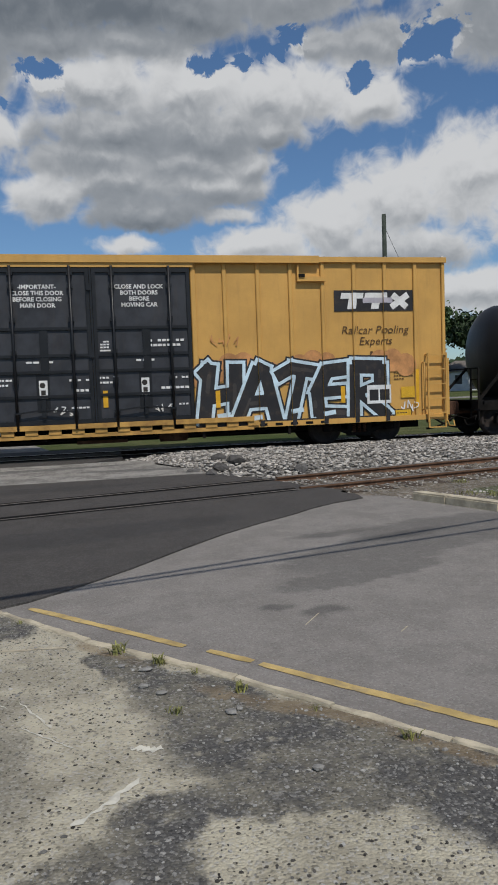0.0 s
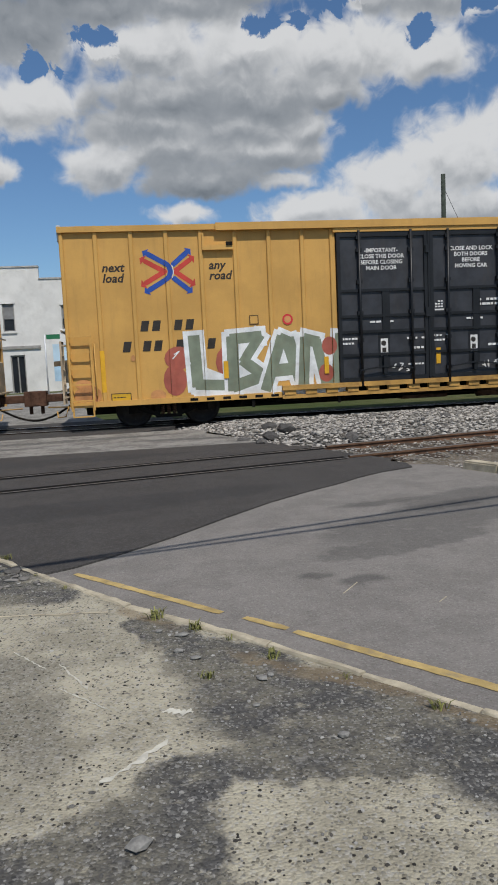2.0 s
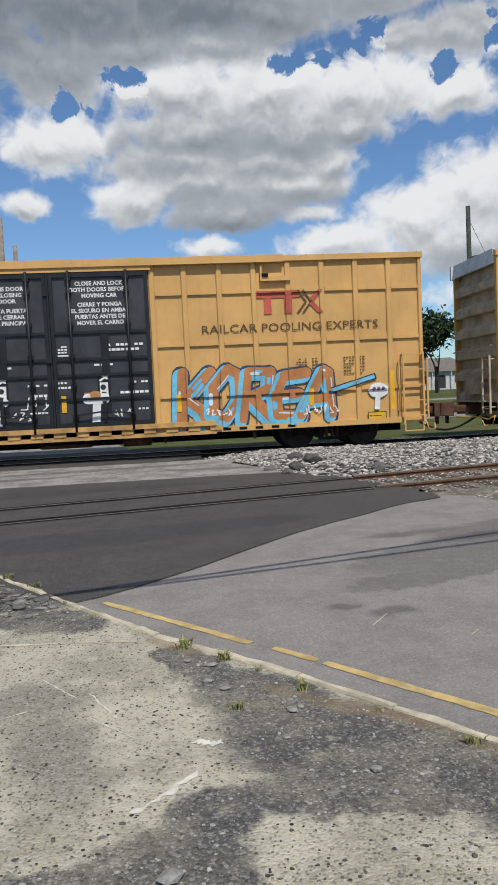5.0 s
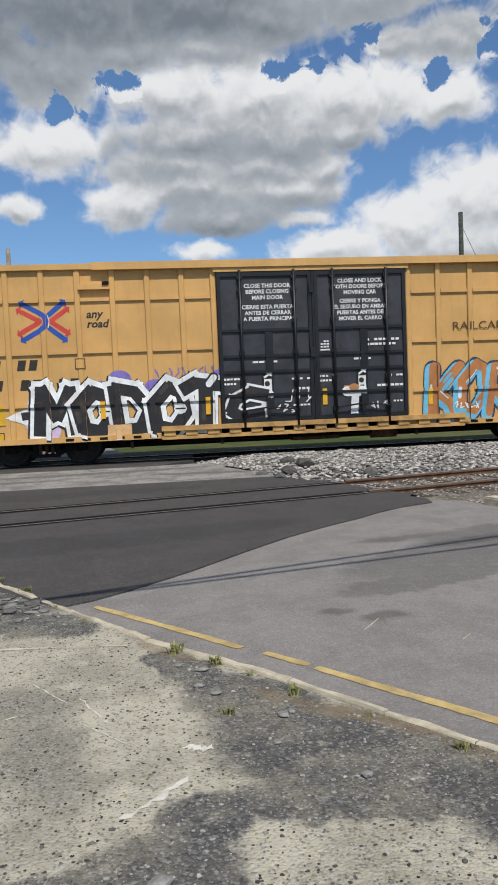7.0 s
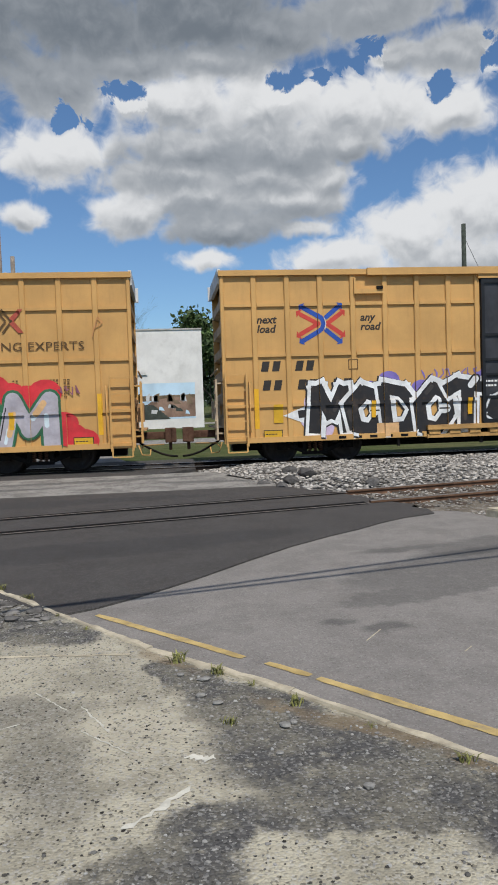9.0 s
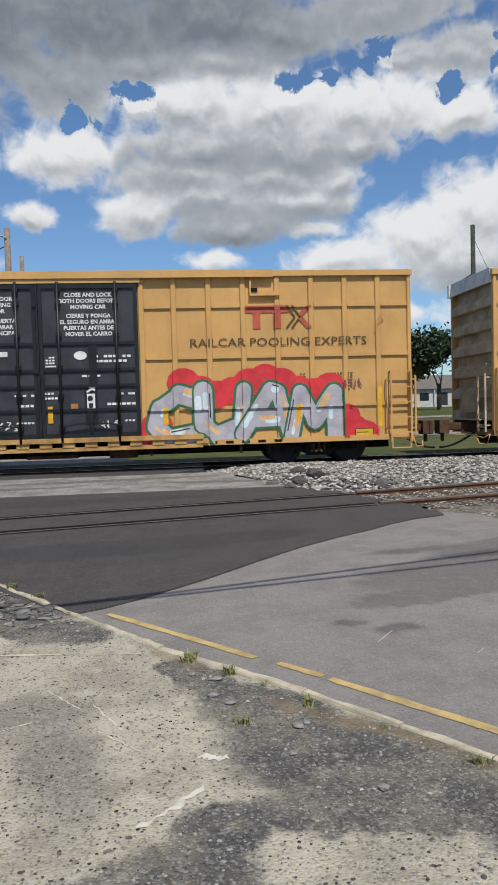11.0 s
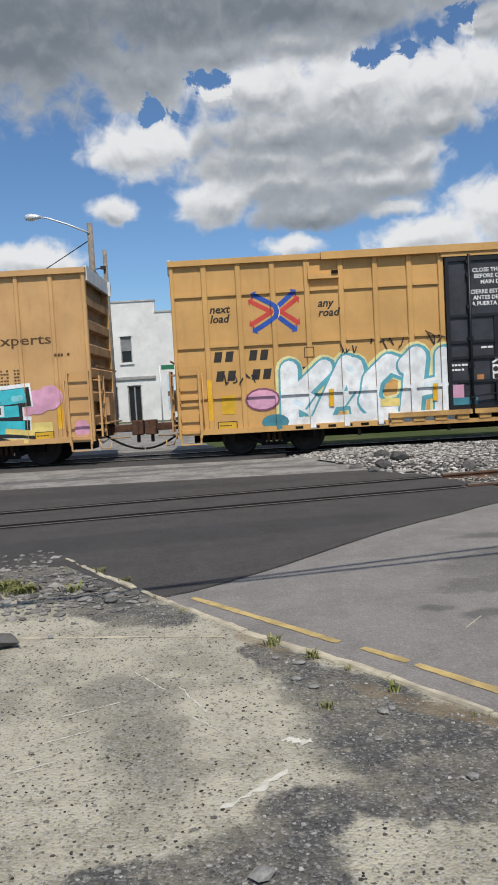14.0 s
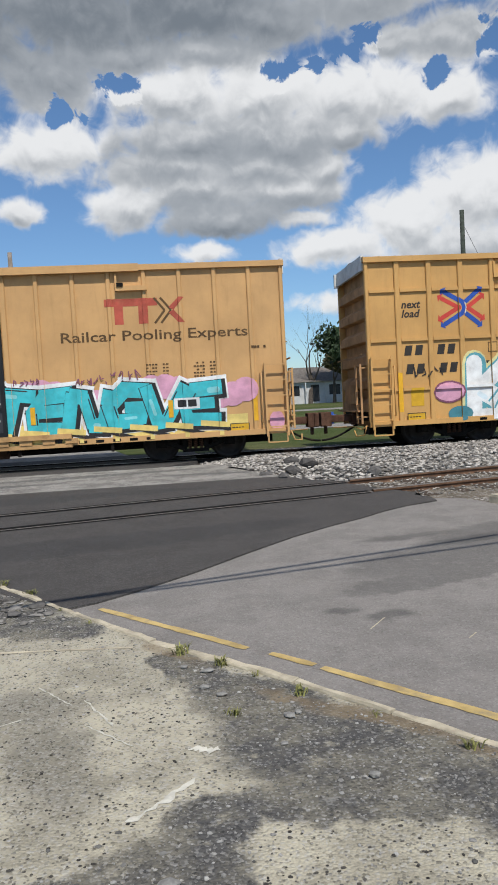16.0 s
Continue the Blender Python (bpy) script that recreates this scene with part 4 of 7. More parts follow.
def scrawl(paint, x, z, w, h, mat, seed, layer=6):
    r = random.Random(seed)
    n = int(w / (h * 0.55))
    for i in range(n):
        last = (x + (i + r.uniform(0, 0.3)) * w / n, z + r.uniform(0, h))
        for _ in range(3):
            nxt = (x + (i + r.uniform(0, 0.95)) * w / n, z + r.uniform(0, h))
            paint.stroke(last, nxt, 0.028, mat, layer)
            last = nxt


def emblem(paint, cx, cz, s):
    """Two nested pairs of red and blue arrows that meet, as plain shapes."""
    def path(pts, mat, w):
        for a, b in zip(pts, pts[1:]):
            paint.capsule((cx + a[0] * s, cz + a[1] * s), (cx + b[0] * s, cz + b[1] * s), w * s, mat, 1)

    def head(x, z, dx, dz, mat):
        sx, sz = -dz, dx
        paint.add([(cx + (x + dx * 0.18) * s, cz + (z + dz * 0.18) * s), (cx + (x + sx * 0.22) * s, cz + (z + sz * 0.22) * s), (cx + (x - sx * 0.22) * s, cz + (z - sz * 0.22) * s)], mat, 1)

    path([(-0.86, 0.42), (-0.10, 0.0), (-0.86, -0.42)], M_RED, 0.19)
    path([(0.92, 0.44), (0.30, 0.0), (0.92, -0.44)], M_RED, 0.19)
    path([(-0.74, 0.70), (-0.14, 0.36), (0.06, 0.22), (0.13, 0.0), (0.06, -0.22), (-0.14, -0.36), (-0.74, -0.70)], M_BLUE, 0.20)
    path([(0.80, 0.72), (0.26, 0.28)], M_BLUE, 0.20)
    path([(0.80, -0.72), (0.26, -0.28)], M_BLUE, 0.20)
    for sz in (-1, 1):
        head(-0.80, sz * 0.72, -0.8, sz * 0.5, M_BLUE)
        head(0.84, sz * 0.75, 0.7, sz * 0.6, M_BLUE)
        head(-0.92, sz * 0.46, -0.8, sz * 0.5, M_RED)
        head(0.96, sz * 0.47, 0.8, sz * 0.55, M_RED)
    path([(0.20, 0.24), (0.25, 0.0), (0.20, -0.24)], S_WHITE, 0.035)


def red_mark(paint, x0, x1, z0, z1, mat):
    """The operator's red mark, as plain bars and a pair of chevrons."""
    w, h = x1 - x0, z1 - z0
    paint.rect(x0, x0 + w * 0.66, z1 - h * 0.30, z1, mat, 1)
    paint.rect(x0 + w * 0.12, x0 + w * 0.23, z0, z1 - h * 0.30, mat, 1)
    paint.rect(x0 + w * 0.42, x0 + w * 0.54, z0, z1 - h * 0.30, mat, 1)
    for k, m in ((0.62, M_TEXTB), (0.70, M_TEXTB)):
        paint.stroke((x0 + w * k, z0), (x0 + w * (k + 0.13), z0 + h / 2), w * 0.028, m, 2)
        paint.stroke((x0 + w * (k + 0.13), z0 + h / 2), (x0 + w * k, z1), w * 0.028, m, 2)
    paint.add([(x0 + w * 0.80, z0 + h * 0.62), (x0 + w * 0.93, z1), (x0 + w, z1), (x0 + w * 0.86, z0 + h * 0.5)], mat, 1)
    paint.add([(x0 + w * 0.80, z0 + h * 0.40), (x0 + w * 0.86, z0 + h * 0.52), (x0 + w, z0), (x0 + w * 0.92, z0)], mat, 1)


# ---------------------------------------------------------------- rolling stock
WHEEL_R = 0.46
TURNING = []                    # (wheelset, place in its car)


def wheelset_mesh():
    bm = bmesh.new()
    for s in (-1, 1):
        c = s * 0.76
        lathe(bm, [(c - s * 0.075, 0.40), (c - s * 0.07, WHEEL_R + 0.028), (c - s * 0.04, WHEEL_R + 0.028), (c - s * 0.03, WHEEL_R), (c + s * 0.065, WHEEL_R - 0.006),
                   (c + s * 0.066, WHEEL_R - 0.07), (c + s * 0.02, WHEEL_R - 0.085), (c + s * 0.005, 0.17), (c + s * 0.06, 0.14), (c + s * 0.07, 0.02)])
        for k in range(6):
            a = k * math.pi / 3
            bar(bm, (0.28 * math.cos(a), c + s * 0.022, 0.28 * math.sin(a)), (0.33 * math.cos(a), c + s * 0.022, 0.33 * math.sin(a)), 0.05, 0.03)
    lathe(bm, [(-1.06, 0.075), (1.06, 0.075)], sides=12)
    bm.normal_update()
    return mesh_of(bm, "wheelset", M_WHEEL)


WHEELSET = wheelset_mesh()


def side_frame_mesh():
    """One cast side frame with its journal boxes."""
    bm = bmesh.new()
    for q in (-1, 1):
        bar(bm, (q * 0.28, 0, 0.70), (q * 0.98, 0, 0.60), 0.13, 0.13)
        bar(bm, (q * 0.28, 0, 0.30), (q * 0.86, 0, 0.52), 0.12, 0.11)
        box(bm, q * 0.89 - 0.14, q * 0.89 + 0.14, -0.09, 0.09, 0.36, 0.58)
        lathe(bm, [(-0.12, 0.05), (-0.11, 0.085), (-0.05, 0.09)], sides=10, centre=(q * 0.89, 0, 0.46))
        bar(bm, (q * 0.28, 0, 0.70), (q * 0.28, 0, 0.28), 0.12, 0.10)
    bar(bm, (-0.32, 0, 0.72), (0.32, 0, 0.72), 0.14, 0.10)
    bar(bm, (-0.34, 0, 0.26), (0.34, 0, 0.26), 0.16, 0.08)
    bmesh.ops.recalc_face_normals(bm, faces=bm.faces[:])
    return mesh_of(bm, "side_frame", M_UNDER)


def spring_mesh():
    bm = bmesh.new()
    pts = [(0.045 * math.cos(a), 0.045 * math.sin(a), 0.30 + 0.24 * k / 40) for k, a in ((k, k * 0.78) for k in range(41))]
    tube(bm, pts, 0.014, 5)
    return mesh_of(bm, "spring", M_COUPLER)


def bolster_mesh():
    bm = bmesh.new()
    box(bm, -0.22, 0.22, -1.08, 1.08, 0.54, 0.72)
    return mesh_of(bm, "bolster", M_UNDER)


SIDE_FRAME, SPRING, BOLSTER = side_frame_mesh(), spring_mesh(), bolster_mesh()


def shared(name, mesh, parent, m, label=""):
    ob = new(name, mesh)
    ob.parent = parent
    ob.matrix_basis = m
    return tagged(ob, label)


def running_gear(car, centres):
    for c in centres:
        truck = shared("truck", BOLSTER, car, pose(c, 0, 0.03), "blackened cast steel truck with springs")
        for side in (-1, 1):
            shared("side_frame", SIDE_FRAME, truck, pose(0, side * 1.03, 0, 0, 0, 0 if side < 0 else 180))
            for k in (-0.15, 0, 0.15):
                shared("spring", SPRING, truck, pose(k, side * 1.08, 0))
        for q in (-0.89, 0.89):
            w = shared("wheelset", WHEELSET, car, pose(c + q, 0, WHEEL_R + 0.03), "brown steel wheels on an axle")
            TURNING.append((w, c + q))


def coupler(car, x, d):
    """Half of the coupling at one end: draft gear, shank, head, air hose, cut lever."""
    bm = bmesh.new()
    box(bm, min(x - d * 0.6, x + d * 0.14), max(x - d * 0.6, x + d * 0.14), -0.24, 0.24, 0.68, 0.98)
    bar(bm, (x, 0, 0.86), (x + d * 0.82, 0, 0.86), 0.17, 0.20)
    box(bm, min(x + d * 0.74, x + d * 1.04), max(x + d * 0.74, x + d * 1.04), -0.20, 0.20, 0.66, 1.06)
    bar(bm, (x + d * 0.98, -0.17, 0.68), (x + d * 0.98, -0.17, 1.04), 0.13, 0.13)
    bar(bm, (x + d * 0.88, 0.0, 0.45), (x + d * 0.88, 0.0, 0.68), 0.09, 0.09)
    bmesh.ops.bevel(bm, geom=bm.edges[:], offset=0.012, segments=1, affect="EDGES")
    part("coupler", bm, M_COUPLER, car, "rust-brown knuckle coupler")
    bm = bmesh.new()
    pts = [(x + d * t, -0.34 + 0.1 * t, 0.72 - 0.62 * math.sin(min(t, 1.06) * 1.5) * 0.7) for t in (0.05, 0.2, 0.4, 0.6, 0.8, 0.95, 1.06)]
    tube(bm, pts, 0.03, 7)
    part("air_hose", bm, M_UNDER, car, "drooping black air hose")
    bm = bmesh.new()
    tube(bm, [(x + d * 0.06, -1.35, 0.66), (x + d * 0.10, -1.0, 0.55), (x + d * 0.16, -0.5, 0.62), (x + d * 0.7, -0.22, 0.62)], 0.018, 6)
    tube(bm, [(x + d * 0.06, -1.35, 0.66), (x + d * 0.14, -1.36, 0.42), (x + d * 0.34, -1.3, 0.40), (x + d * 0.36, -1.2, 0.55)], 0.018, 6)
    part("uncoupling_lever", bm, car_yellow(car), car)


def car_yellow(car):
    return MATS[car["paint"]] if "paint" in car else M_UNDER


def side_strips(style):
    """Raised strips of the near side: posts along x, ribs along z."""
    posts = []
    for a, b in ((0.0, DOOR0), (DOOR1, L_CAR)):
        step = (b - a) / 8
        for k in range(1, 8):
            x = a + step * k
            w = 0.055 if style == "post" else 0.07
            posts.append((x - w, x + w, 0.055))
    posts += [(0.0, 0.10, 0.055), (DOOR0 - 0.14, DOOR0, 0.055), (DOOR1, DOOR1 + 0.14, 0.055), (L_CAR - 0.10, L_CAR, 0.055)]
    ribs = [] if style == "post" else [(z - 0.045, z + 0.045, 0.05) for z in (4.17, 2.88, 1.58)]
    return posts, ribs


def boxcar(x_left, style, yellow, end_colour, label, decorate):
    car = thing("boxcar", label, "boxcar", group="boxcars of the freight train", at=pose(x_left, Y_TRACK, 0))
    m = material(yellow[0], yellow[1], 0.55, 0, 0.10, 0.8, grime=0.30, grime_colour=(0.30, 0.17, 0.06), bump=0.003, fine=40, streak=True)
    car["paint"] = yellow[0]
    m_end = material(end_colour[0], end_colour[1], 0.8, 0, 0.25, 1.5, grime=0.5, grime_colour=(0.05, 0.035, 0.025), bump=0.006)
    posts, ribs = side_strips(style)
    # shell: two sides with the door opening's depth, floor, ends
    for s in (1, -1):
        y0, y1 = sorted((s * SHEET_Y, s * (SHEET_Y + 0.08)))
        for a, b, z, dy in ((0.0, DOOR0, Z_SILL + 0.02, 0), (DOOR1, L_CAR, Z_SILL + 0.02, 0), (DOOR0, DOOR1, 0.9, 0.02 * s)):
            bm = bmesh.new()
            box(bm, a, b, y0 + dy, y1 + dy, z, Z_EAVE)
            part("side_sheet", bm, m, car, yellow[2])
    bm = bmesh.new()
    box(bm, 0.06, L_CAR - 0.06, -1.36, 1.36, 0.78, 1.05)
    box(bm, 0.3, L_CAR - 0.3, -0.3, 0.3, 0.36, 0.80)
    for k in range(12):
        x = 4.4 + k * 0.93
        box(bm, x - 0.05, x + 0.05, -1.25, 1.25, 0.50, 0.80)
    part("underframe", bm, M_UNDER, car, "black underframe with cross members")
    if True:
        for s in (-1, 1):
            for lo, hi, d in posts:
                bm = bmesh.new()
                y0, y1 = sorted((s * 1.44, s * (1.44 + d)))
                box(bm, lo, hi, y0 - 0.001, y1, Z_SILL + 0.14, Z_EAVE - 0.12)
                bmesh.ops.bevel(bm, geom=[e for e in bm.edges if abs(e.verts[0].co.z - e.verts[1].co.z) > 1], offset=0.018, segments=1, affect="EDGES")
                part("side_post", bm, m, car)
                if s == 1:
                    break
            if s == -1:
                for lo, hi, d in ribs:
                    cuts = sorted(posts)
                    for (a0, a1, _), (b0, b1, _) in zip(cuts, cuts[1:]):
                        if b0 - a1 > 0.3 and not (a1 > DOOR0 - 0.01 and b0 < DOOR1 + 0.01):
                            bm = bmesh.new()
                            box(bm, a1 + 0.004, b0 - 0.004, -1.44 - d, -1.439, lo, hi)
                            part("side_rib", bm, m, car)
    # roof edges, roof, sills
    bm = bmesh.new()
    for s in (-1, 1):
        y0, y1 = sorted((s * 1.40, s * 1.535))
        box(bm, -0.03, L_CAR + 0.03, y0, y1, Z_EAVE - 0.12, Z_EAVE + 0.02)
    part("eave", bm, m, car)
    bm = bmesh.new()
    box(bm, 3.85, 15.35, -1.60, -1.536, Z_EAVE - 0.15, Z_EAVE + 0.035)
    box(bm, DOOR0 - 0.06, DOOR1 + 0.06, -1.56, -1.43, Z_EAVE - 0.26, Z_EAVE - 0.15)
    part("door_track", bm, m, car, "upper door track along the eave")
    for x in (3.5, 14.75):
        bm = bmesh.new()
        box(bm, x, x + 0.78, -1.56, -1.44, Z_EAVE - 0.62, Z_EAVE - 0.50)
        box(bm, x, x + 0.05, -1.54, -1.44, Z_EAVE - 0.50, Z_EAVE - 0.2)
        part("door_stop", bm, m, car)
        bm = bmesh.new()
        box(bm, x + (0.60 if x < 9 else 0.04), x + (0.76 if x < 9 else 0.2), -1.59, -1.50, Z_EAVE - 0.52, Z_EAVE - 0.43)
        part("door_catch", bm, M_UNDER, car)
    bm = bmesh.new()
    n = 44
    for k in range(n):
        a, b = k * L_CAR / n, (k + 1) * L_CAR / n
        for s in (-1, 1):
            v = [bm.verts.new(p) for p in ((a, s * 1.45, Z_EAVE), (b, s * 1.45, Z_EAVE), (b, 0, Z_EAVE + 0.14 + 0.03 * (k % 2)), (a, 0, Z_EAVE + 0.14 + 0.03 * (k % 2)))]
            bm.faces.new(v if s < 0 else v[::-1])
        box(bm, a - 0.025, a + 0.025, -1.46, 1.46, Z_EAVE, Z_EAVE + 0.045)
    part("roof", bm, M_ROOF, car, "ribbed galvanised roof")
    for a, b in ((0.0, 5.4), (13.45, L_CAR)):
        bm = bmesh.new()
        box(bm, a, b, -1.505, -1.36, Z_SILL, Z_SILL + 0.14)
        part("side_sill", bm, m, car)
    for k in range(26):
        x = 0.9 + k * 0.42
        if x > 5.2:
            x += 8.1
        if x < L_CAR - 0.8 and x > 2.9 and not 15.6 < x:
            bm = bmesh.new()
            box(bm, x, x + 0.2, -1.51, -1.50, Z_SILL + 0.03, Z_SILL + 0.10)
            part("sill_slot", bm, M_UNDER, car)
    bm = bmesh.new()
    box(bm, 5.4, 13.45, -1.60, -1.30, 0.80, 0.92)
    box(bm, 5.4, 13.45, -1.54, -1.36, 0.58, 0.68)
    for k in range(15):
        x = 5.45 + k * 0.56
        box(bm, x, x + 0.30, -1.56, -1.40, 0.68, 0.80)
    part("door_sill", bm, material(yellow[0] + "_worn", [c * 0.8 for c in yellow[1]], 0.7, 0, 0.25, 2.0, grime=0.7, grime_colour=(0.18, 0.08, 0.035), bump=0.006), car, "rust-stained sill ledge below the doors")
    bm = bmesh.new()
    box(bm, 8.9, 10.2, -0.8, 0.8, 0.36, 0.60)
    part("brake_box", bm, M_COUPLER, car, "brown tank under the floor")
    bm = bmesh.new()
    tube(bm, [(0.6, -0.72, 0.70), (4.2, -0.72, 0.62), (6.0, -0.9, 0.48), (13.2, -0.9, 0.48), (15.0, -0.72, 0.62), (L_CAR - 0.6, -0.72, 0.70)], 0.028, 6)
    part("brake_pipe", bm, M_UNDER, car)
    bm = bmesh.new()
    lathe(bm, [(11.0, 0.05), (11.05, 0.17), (11.75, 0.17), (11.8, 0.05)], axis_y=False, sides=14, centre=(0, -0.85, 0.50))
    part("brake_cylinder", bm, M_COUPLER, car, "rusty brown brake cylinder")
    for a, b in (((3.6, -0.35, 0.40), (8.6, -0.55, 0.46)), ((12.0, -0.55, 0.46), (15.4, -0.35, 0.40))):
        bm = bmesh.new()
        bar(bm, a, b, 0.05)
        part("brake_rod", bm, M_UNDER, car)
    for x in (4.6, 6.9, 12.1, 14.4):
        bm = bmesh.new()
        box(bm, x, x + 0.07, -1.46, -1.38, 0.40, 0.66)
        part("sill_bracket", bm, M_UNDER, car)
    # doors
    mid = (DOOR0 + DOOR1) / 2
    for i, (a, b) in enumerate(((DOOR0 + 0.02, mid - 0.03), (mid + 0.03, DOOR1 - 0.02))):
        bm = bmesh.new()
        box(bm, a, b, -1.50, -1.42, 0.93, Z_EAVE - 0.26)
        door = part("plug_door", bm, M_BLACK, car, "scuffed black plug door with lock rods")
        w = b - a
        zs = (0.98, 1.62, 2.22, 2.62, 3.28, 4.70)
        for z in zs:
            bm = bmesh.new()
            h = 0.055 if z in (0.98, 4.70) else 0.035
            box(bm, a + 0.03, b - 0.03, -1.545, -1.501, z - h, z + h)
            part("door_rib", bm, M_BLACK_RIB, door)
        for x in (a + 0.05, b - 0.05):
            bm = bmesh.new()
            box(bm, x - 0.045, x + 0.045, -1.548, -1.502, 0.96, 4.74)
            part("door_stile", bm, M_BLACK_RIB, door)
        for f in (0.24, 0.81) if i == 0 else (0.20, 0.78):
            bm = bmesh.new()
            x = a + f * w
            tube(bm, [(x, -1.59, 0.80), (x, -1.59, 4.80)], 0.036, 8)
            for z in (1.2, 2.0, 2.7, 3.5, 4.3, 4.62):
                box(bm, x - 0.07, x + 0.07, -1.60, -1.502, z - 0.05, z + 0.05)
            part("lock_rod", bm, M_BLACK_RIB, door, "black vertical locking rod")
        bm = bmesh.new()
        x = a + 0.53 * w
        box(bm, x - 0.10, x + 0.10, -1.535, -1.502, 2.24, 3.26)
        part("stiffener", bm, M_BLACK_RIB, door)
        bm = bmesh.new()
        x = a + 0.50 * w
        box(bm, x - 0.16, x + 0.16, -1.5055, -1.501, 1.24, 2.16)
        box(bm, x - 0.05, x + 0.05, -1.62, -1.53, 1.10, 1.55)
        bar(bm, (x, -1.62, 1.30), (a + 0.22 * w, -1.62, 1.22), 0.04)
        bar(bm, (x, -1.62, 1.30), (a + 0.80 * w, -1.62, 1.22), 0.04)
        part("door_latch", bm, M_BLACK_RIB, door, "black door lever box")
    bm = bmesh.new()
    box(bm, mid - 0.026, mid + 0.026, -1.56, -1.44, 0.93, Z_EAVE - 0.28)
    box(bm, mid - 0.11, mid + 0.02, -1.60, -1.5, 2.55, 2.80)
    box(bm, mid - 0.10, mid + 0.0, -1.60, -1.5, 4.2, 4.4)
    part("door_seal", bm, M_BLACK_RIB, car)
    # ends
    for x, d in ((0.0, -1), (L_CAR, 1)):
        bm = bmesh.new()
        x0, x1 = sorted((x - d * 0.24, x - d * 0.17))
        box(bm, x0, x1, -1.355, 1.355, 0.72, Z_EAVE - 0.02)
        box(bm, x0, x1, -1.2, 1.2, 0.6, 0.72)
        end = part("end_wall", bm, m_end, car, end_colour[2])
        for k in range(6):
            z = 1.15 + k * 0.62
            bm = bmesh.new()
            ln = [bm.verts.new((xx, yy, zz)) for yy in (-1.352, 1.352) for xx, zz in ((x - d * 0.172, z - 0.16), (x - d * 0.01, z - 0.12), (x - d * 0.01, z + 0.10), (x - d * 0.172, z + 0.22))]
            for t in range(3):
                bm.faces.new((ln[t], ln[t + 1], ln[t + 5], ln[t + 4]))
            bm.faces.new((ln[0], ln[1], ln[2], ln[3]))
            bm.faces.new((ln[4], ln[5], ln[6], ln[7]))
            bm.faces.new((ln[0], ln[3], ln[7], ln[4]))
            bmesh.ops.recalc_face_normals(bm, faces=bm.faces[:])
            part("end_corrugation", bm, m_end, end)
        bm = bmesh.new()
        e0, e1 = sorted((x - d * 0.04, x + d * 0.045))
        box(bm, e0, e1, -1.38, 1.38, Z_EAVE - 0.30, Z_EAVE + 0.08)
        box(bm, min(x, x + d * 0.12), max(x, x + d * 0.12), 1.28, 1.38, Z_EAVE - 0.34, Z_EAVE + 0.06)
        part("roof_end_cap", bm, M_ENDROOF, car, "white cap at the top of the end")
        bm = bmesh.new()
        for y in (-1.28, -0.80):
            bar(bm, (x + d * 0.16, y, 0.72), (x + d * 0.16, y, 2.30), 0.05)
        for k in range(5):
            bar(bm, (x + d * 0.16, -1.28, 0.85 + k * 0.36), (x + d * 0.16, -0.80, 0.85 + k * 0.36), 0.03)
        for z in (0.9, 2.2):
            for y in (-1.28, -0.80):
                bar(bm, (x, y, z), (x + d * 0.16, y, z), 0.035)
        part("end_ladder", bm, m if x > 1 else m_end, car)
        bm = bmesh.new()
        bar(bm, (x + d * 0.10, -0.9, 1.05), (x + d * 0.10, 1.0, 1.05), 0.34, 0.04)
        box(bm, min(x, x + d * 0.2), max(x, x + d * 0.2), -0.35, 0.30, 1.25, 1.75)
        bar(bm, (x + d * 0.12, -1.3, 2.56), (x + d * 0.12, 1.3, 2.50), 0.035)
        part("end_platform", bm, m_end, car)
        # side ladder
        bm = bmesh.new()
        sx = 0.06 if x < 1 else L_CAR - 0.60
        for xx in (sx, sx + 0.54):
            bar(bm, (xx, -1.60, 0.55), (xx, -1.60, 2.45), 0.045)
            for z in (0.75, 2.4):
                bar(bm, (xx, -1.60, z), (xx, -1.44, z), 0.04)
        part("ladder_stile", bm, m, car)
        for k in range(5):
            bm = bmesh.new()
            z = 0.80 + k * 0.40
            bar(bm, (sx, -1.61, z), (sx + 0.54, -1.61, z), 0.032)
            part("ladder_rung", bm, m, car)
        bm = bmesh.new()
        xs = sx + 0.02
        for xx in (xs, xs + 0.50):
            bar(bm, (xx, -1.58, 0.40), (xx, -1.58, 0.64), 0.04)
        bar(bm, (xs, -1.58, 0.40), (xs + 0.50, -1.58, 0.40), 0.05, 0.03)
        part("sill_step", bm, m, car, "hanging step below the ladder")
        bm = bmesh.new()
        gx = 0.68 if x < 1 else L_CAR - 0.70
        tube(bm, [(gx, -1.46, 2.2), (gx, -1.56, 2.2), (gx, -1.56, 0.9), (gx, -1.46, 0.9)], 0.018, 6)
        part("grab_iron", bm, m, car)
        coupler(car, x, d)
    running_gear(car, (2.45, L_CAR - 2.45))
    # small plates that every car carries
    p = Paint(posts, ribs)
    for x in (0.80, L_CAR - 0.92):
        p.rect(x, x + 0.12, 0.98, 2.02, M_REFL, 1)
    decorate(car, p)
    p.coat += 2
    for x in (3.9, 6.55, DOOR1 + 0.55, 15.9):
        p.rect(x, x + 0.12, 1.18, 1.62, M_REFL, 8)
    for x in (1.02, L_CAR - 1.55):
        p.rect(x, x + 0.50, 0.74, 0.94, M_TEXTK, 7)
        p.rect(x + 0.02, x + 0.48, 0.76, 0.92, M_TAGY, 8)
        p.bars(x + 0.05, x + 0.46, 0.82, 0.025, 5, M_TEXTK, 5, 9)
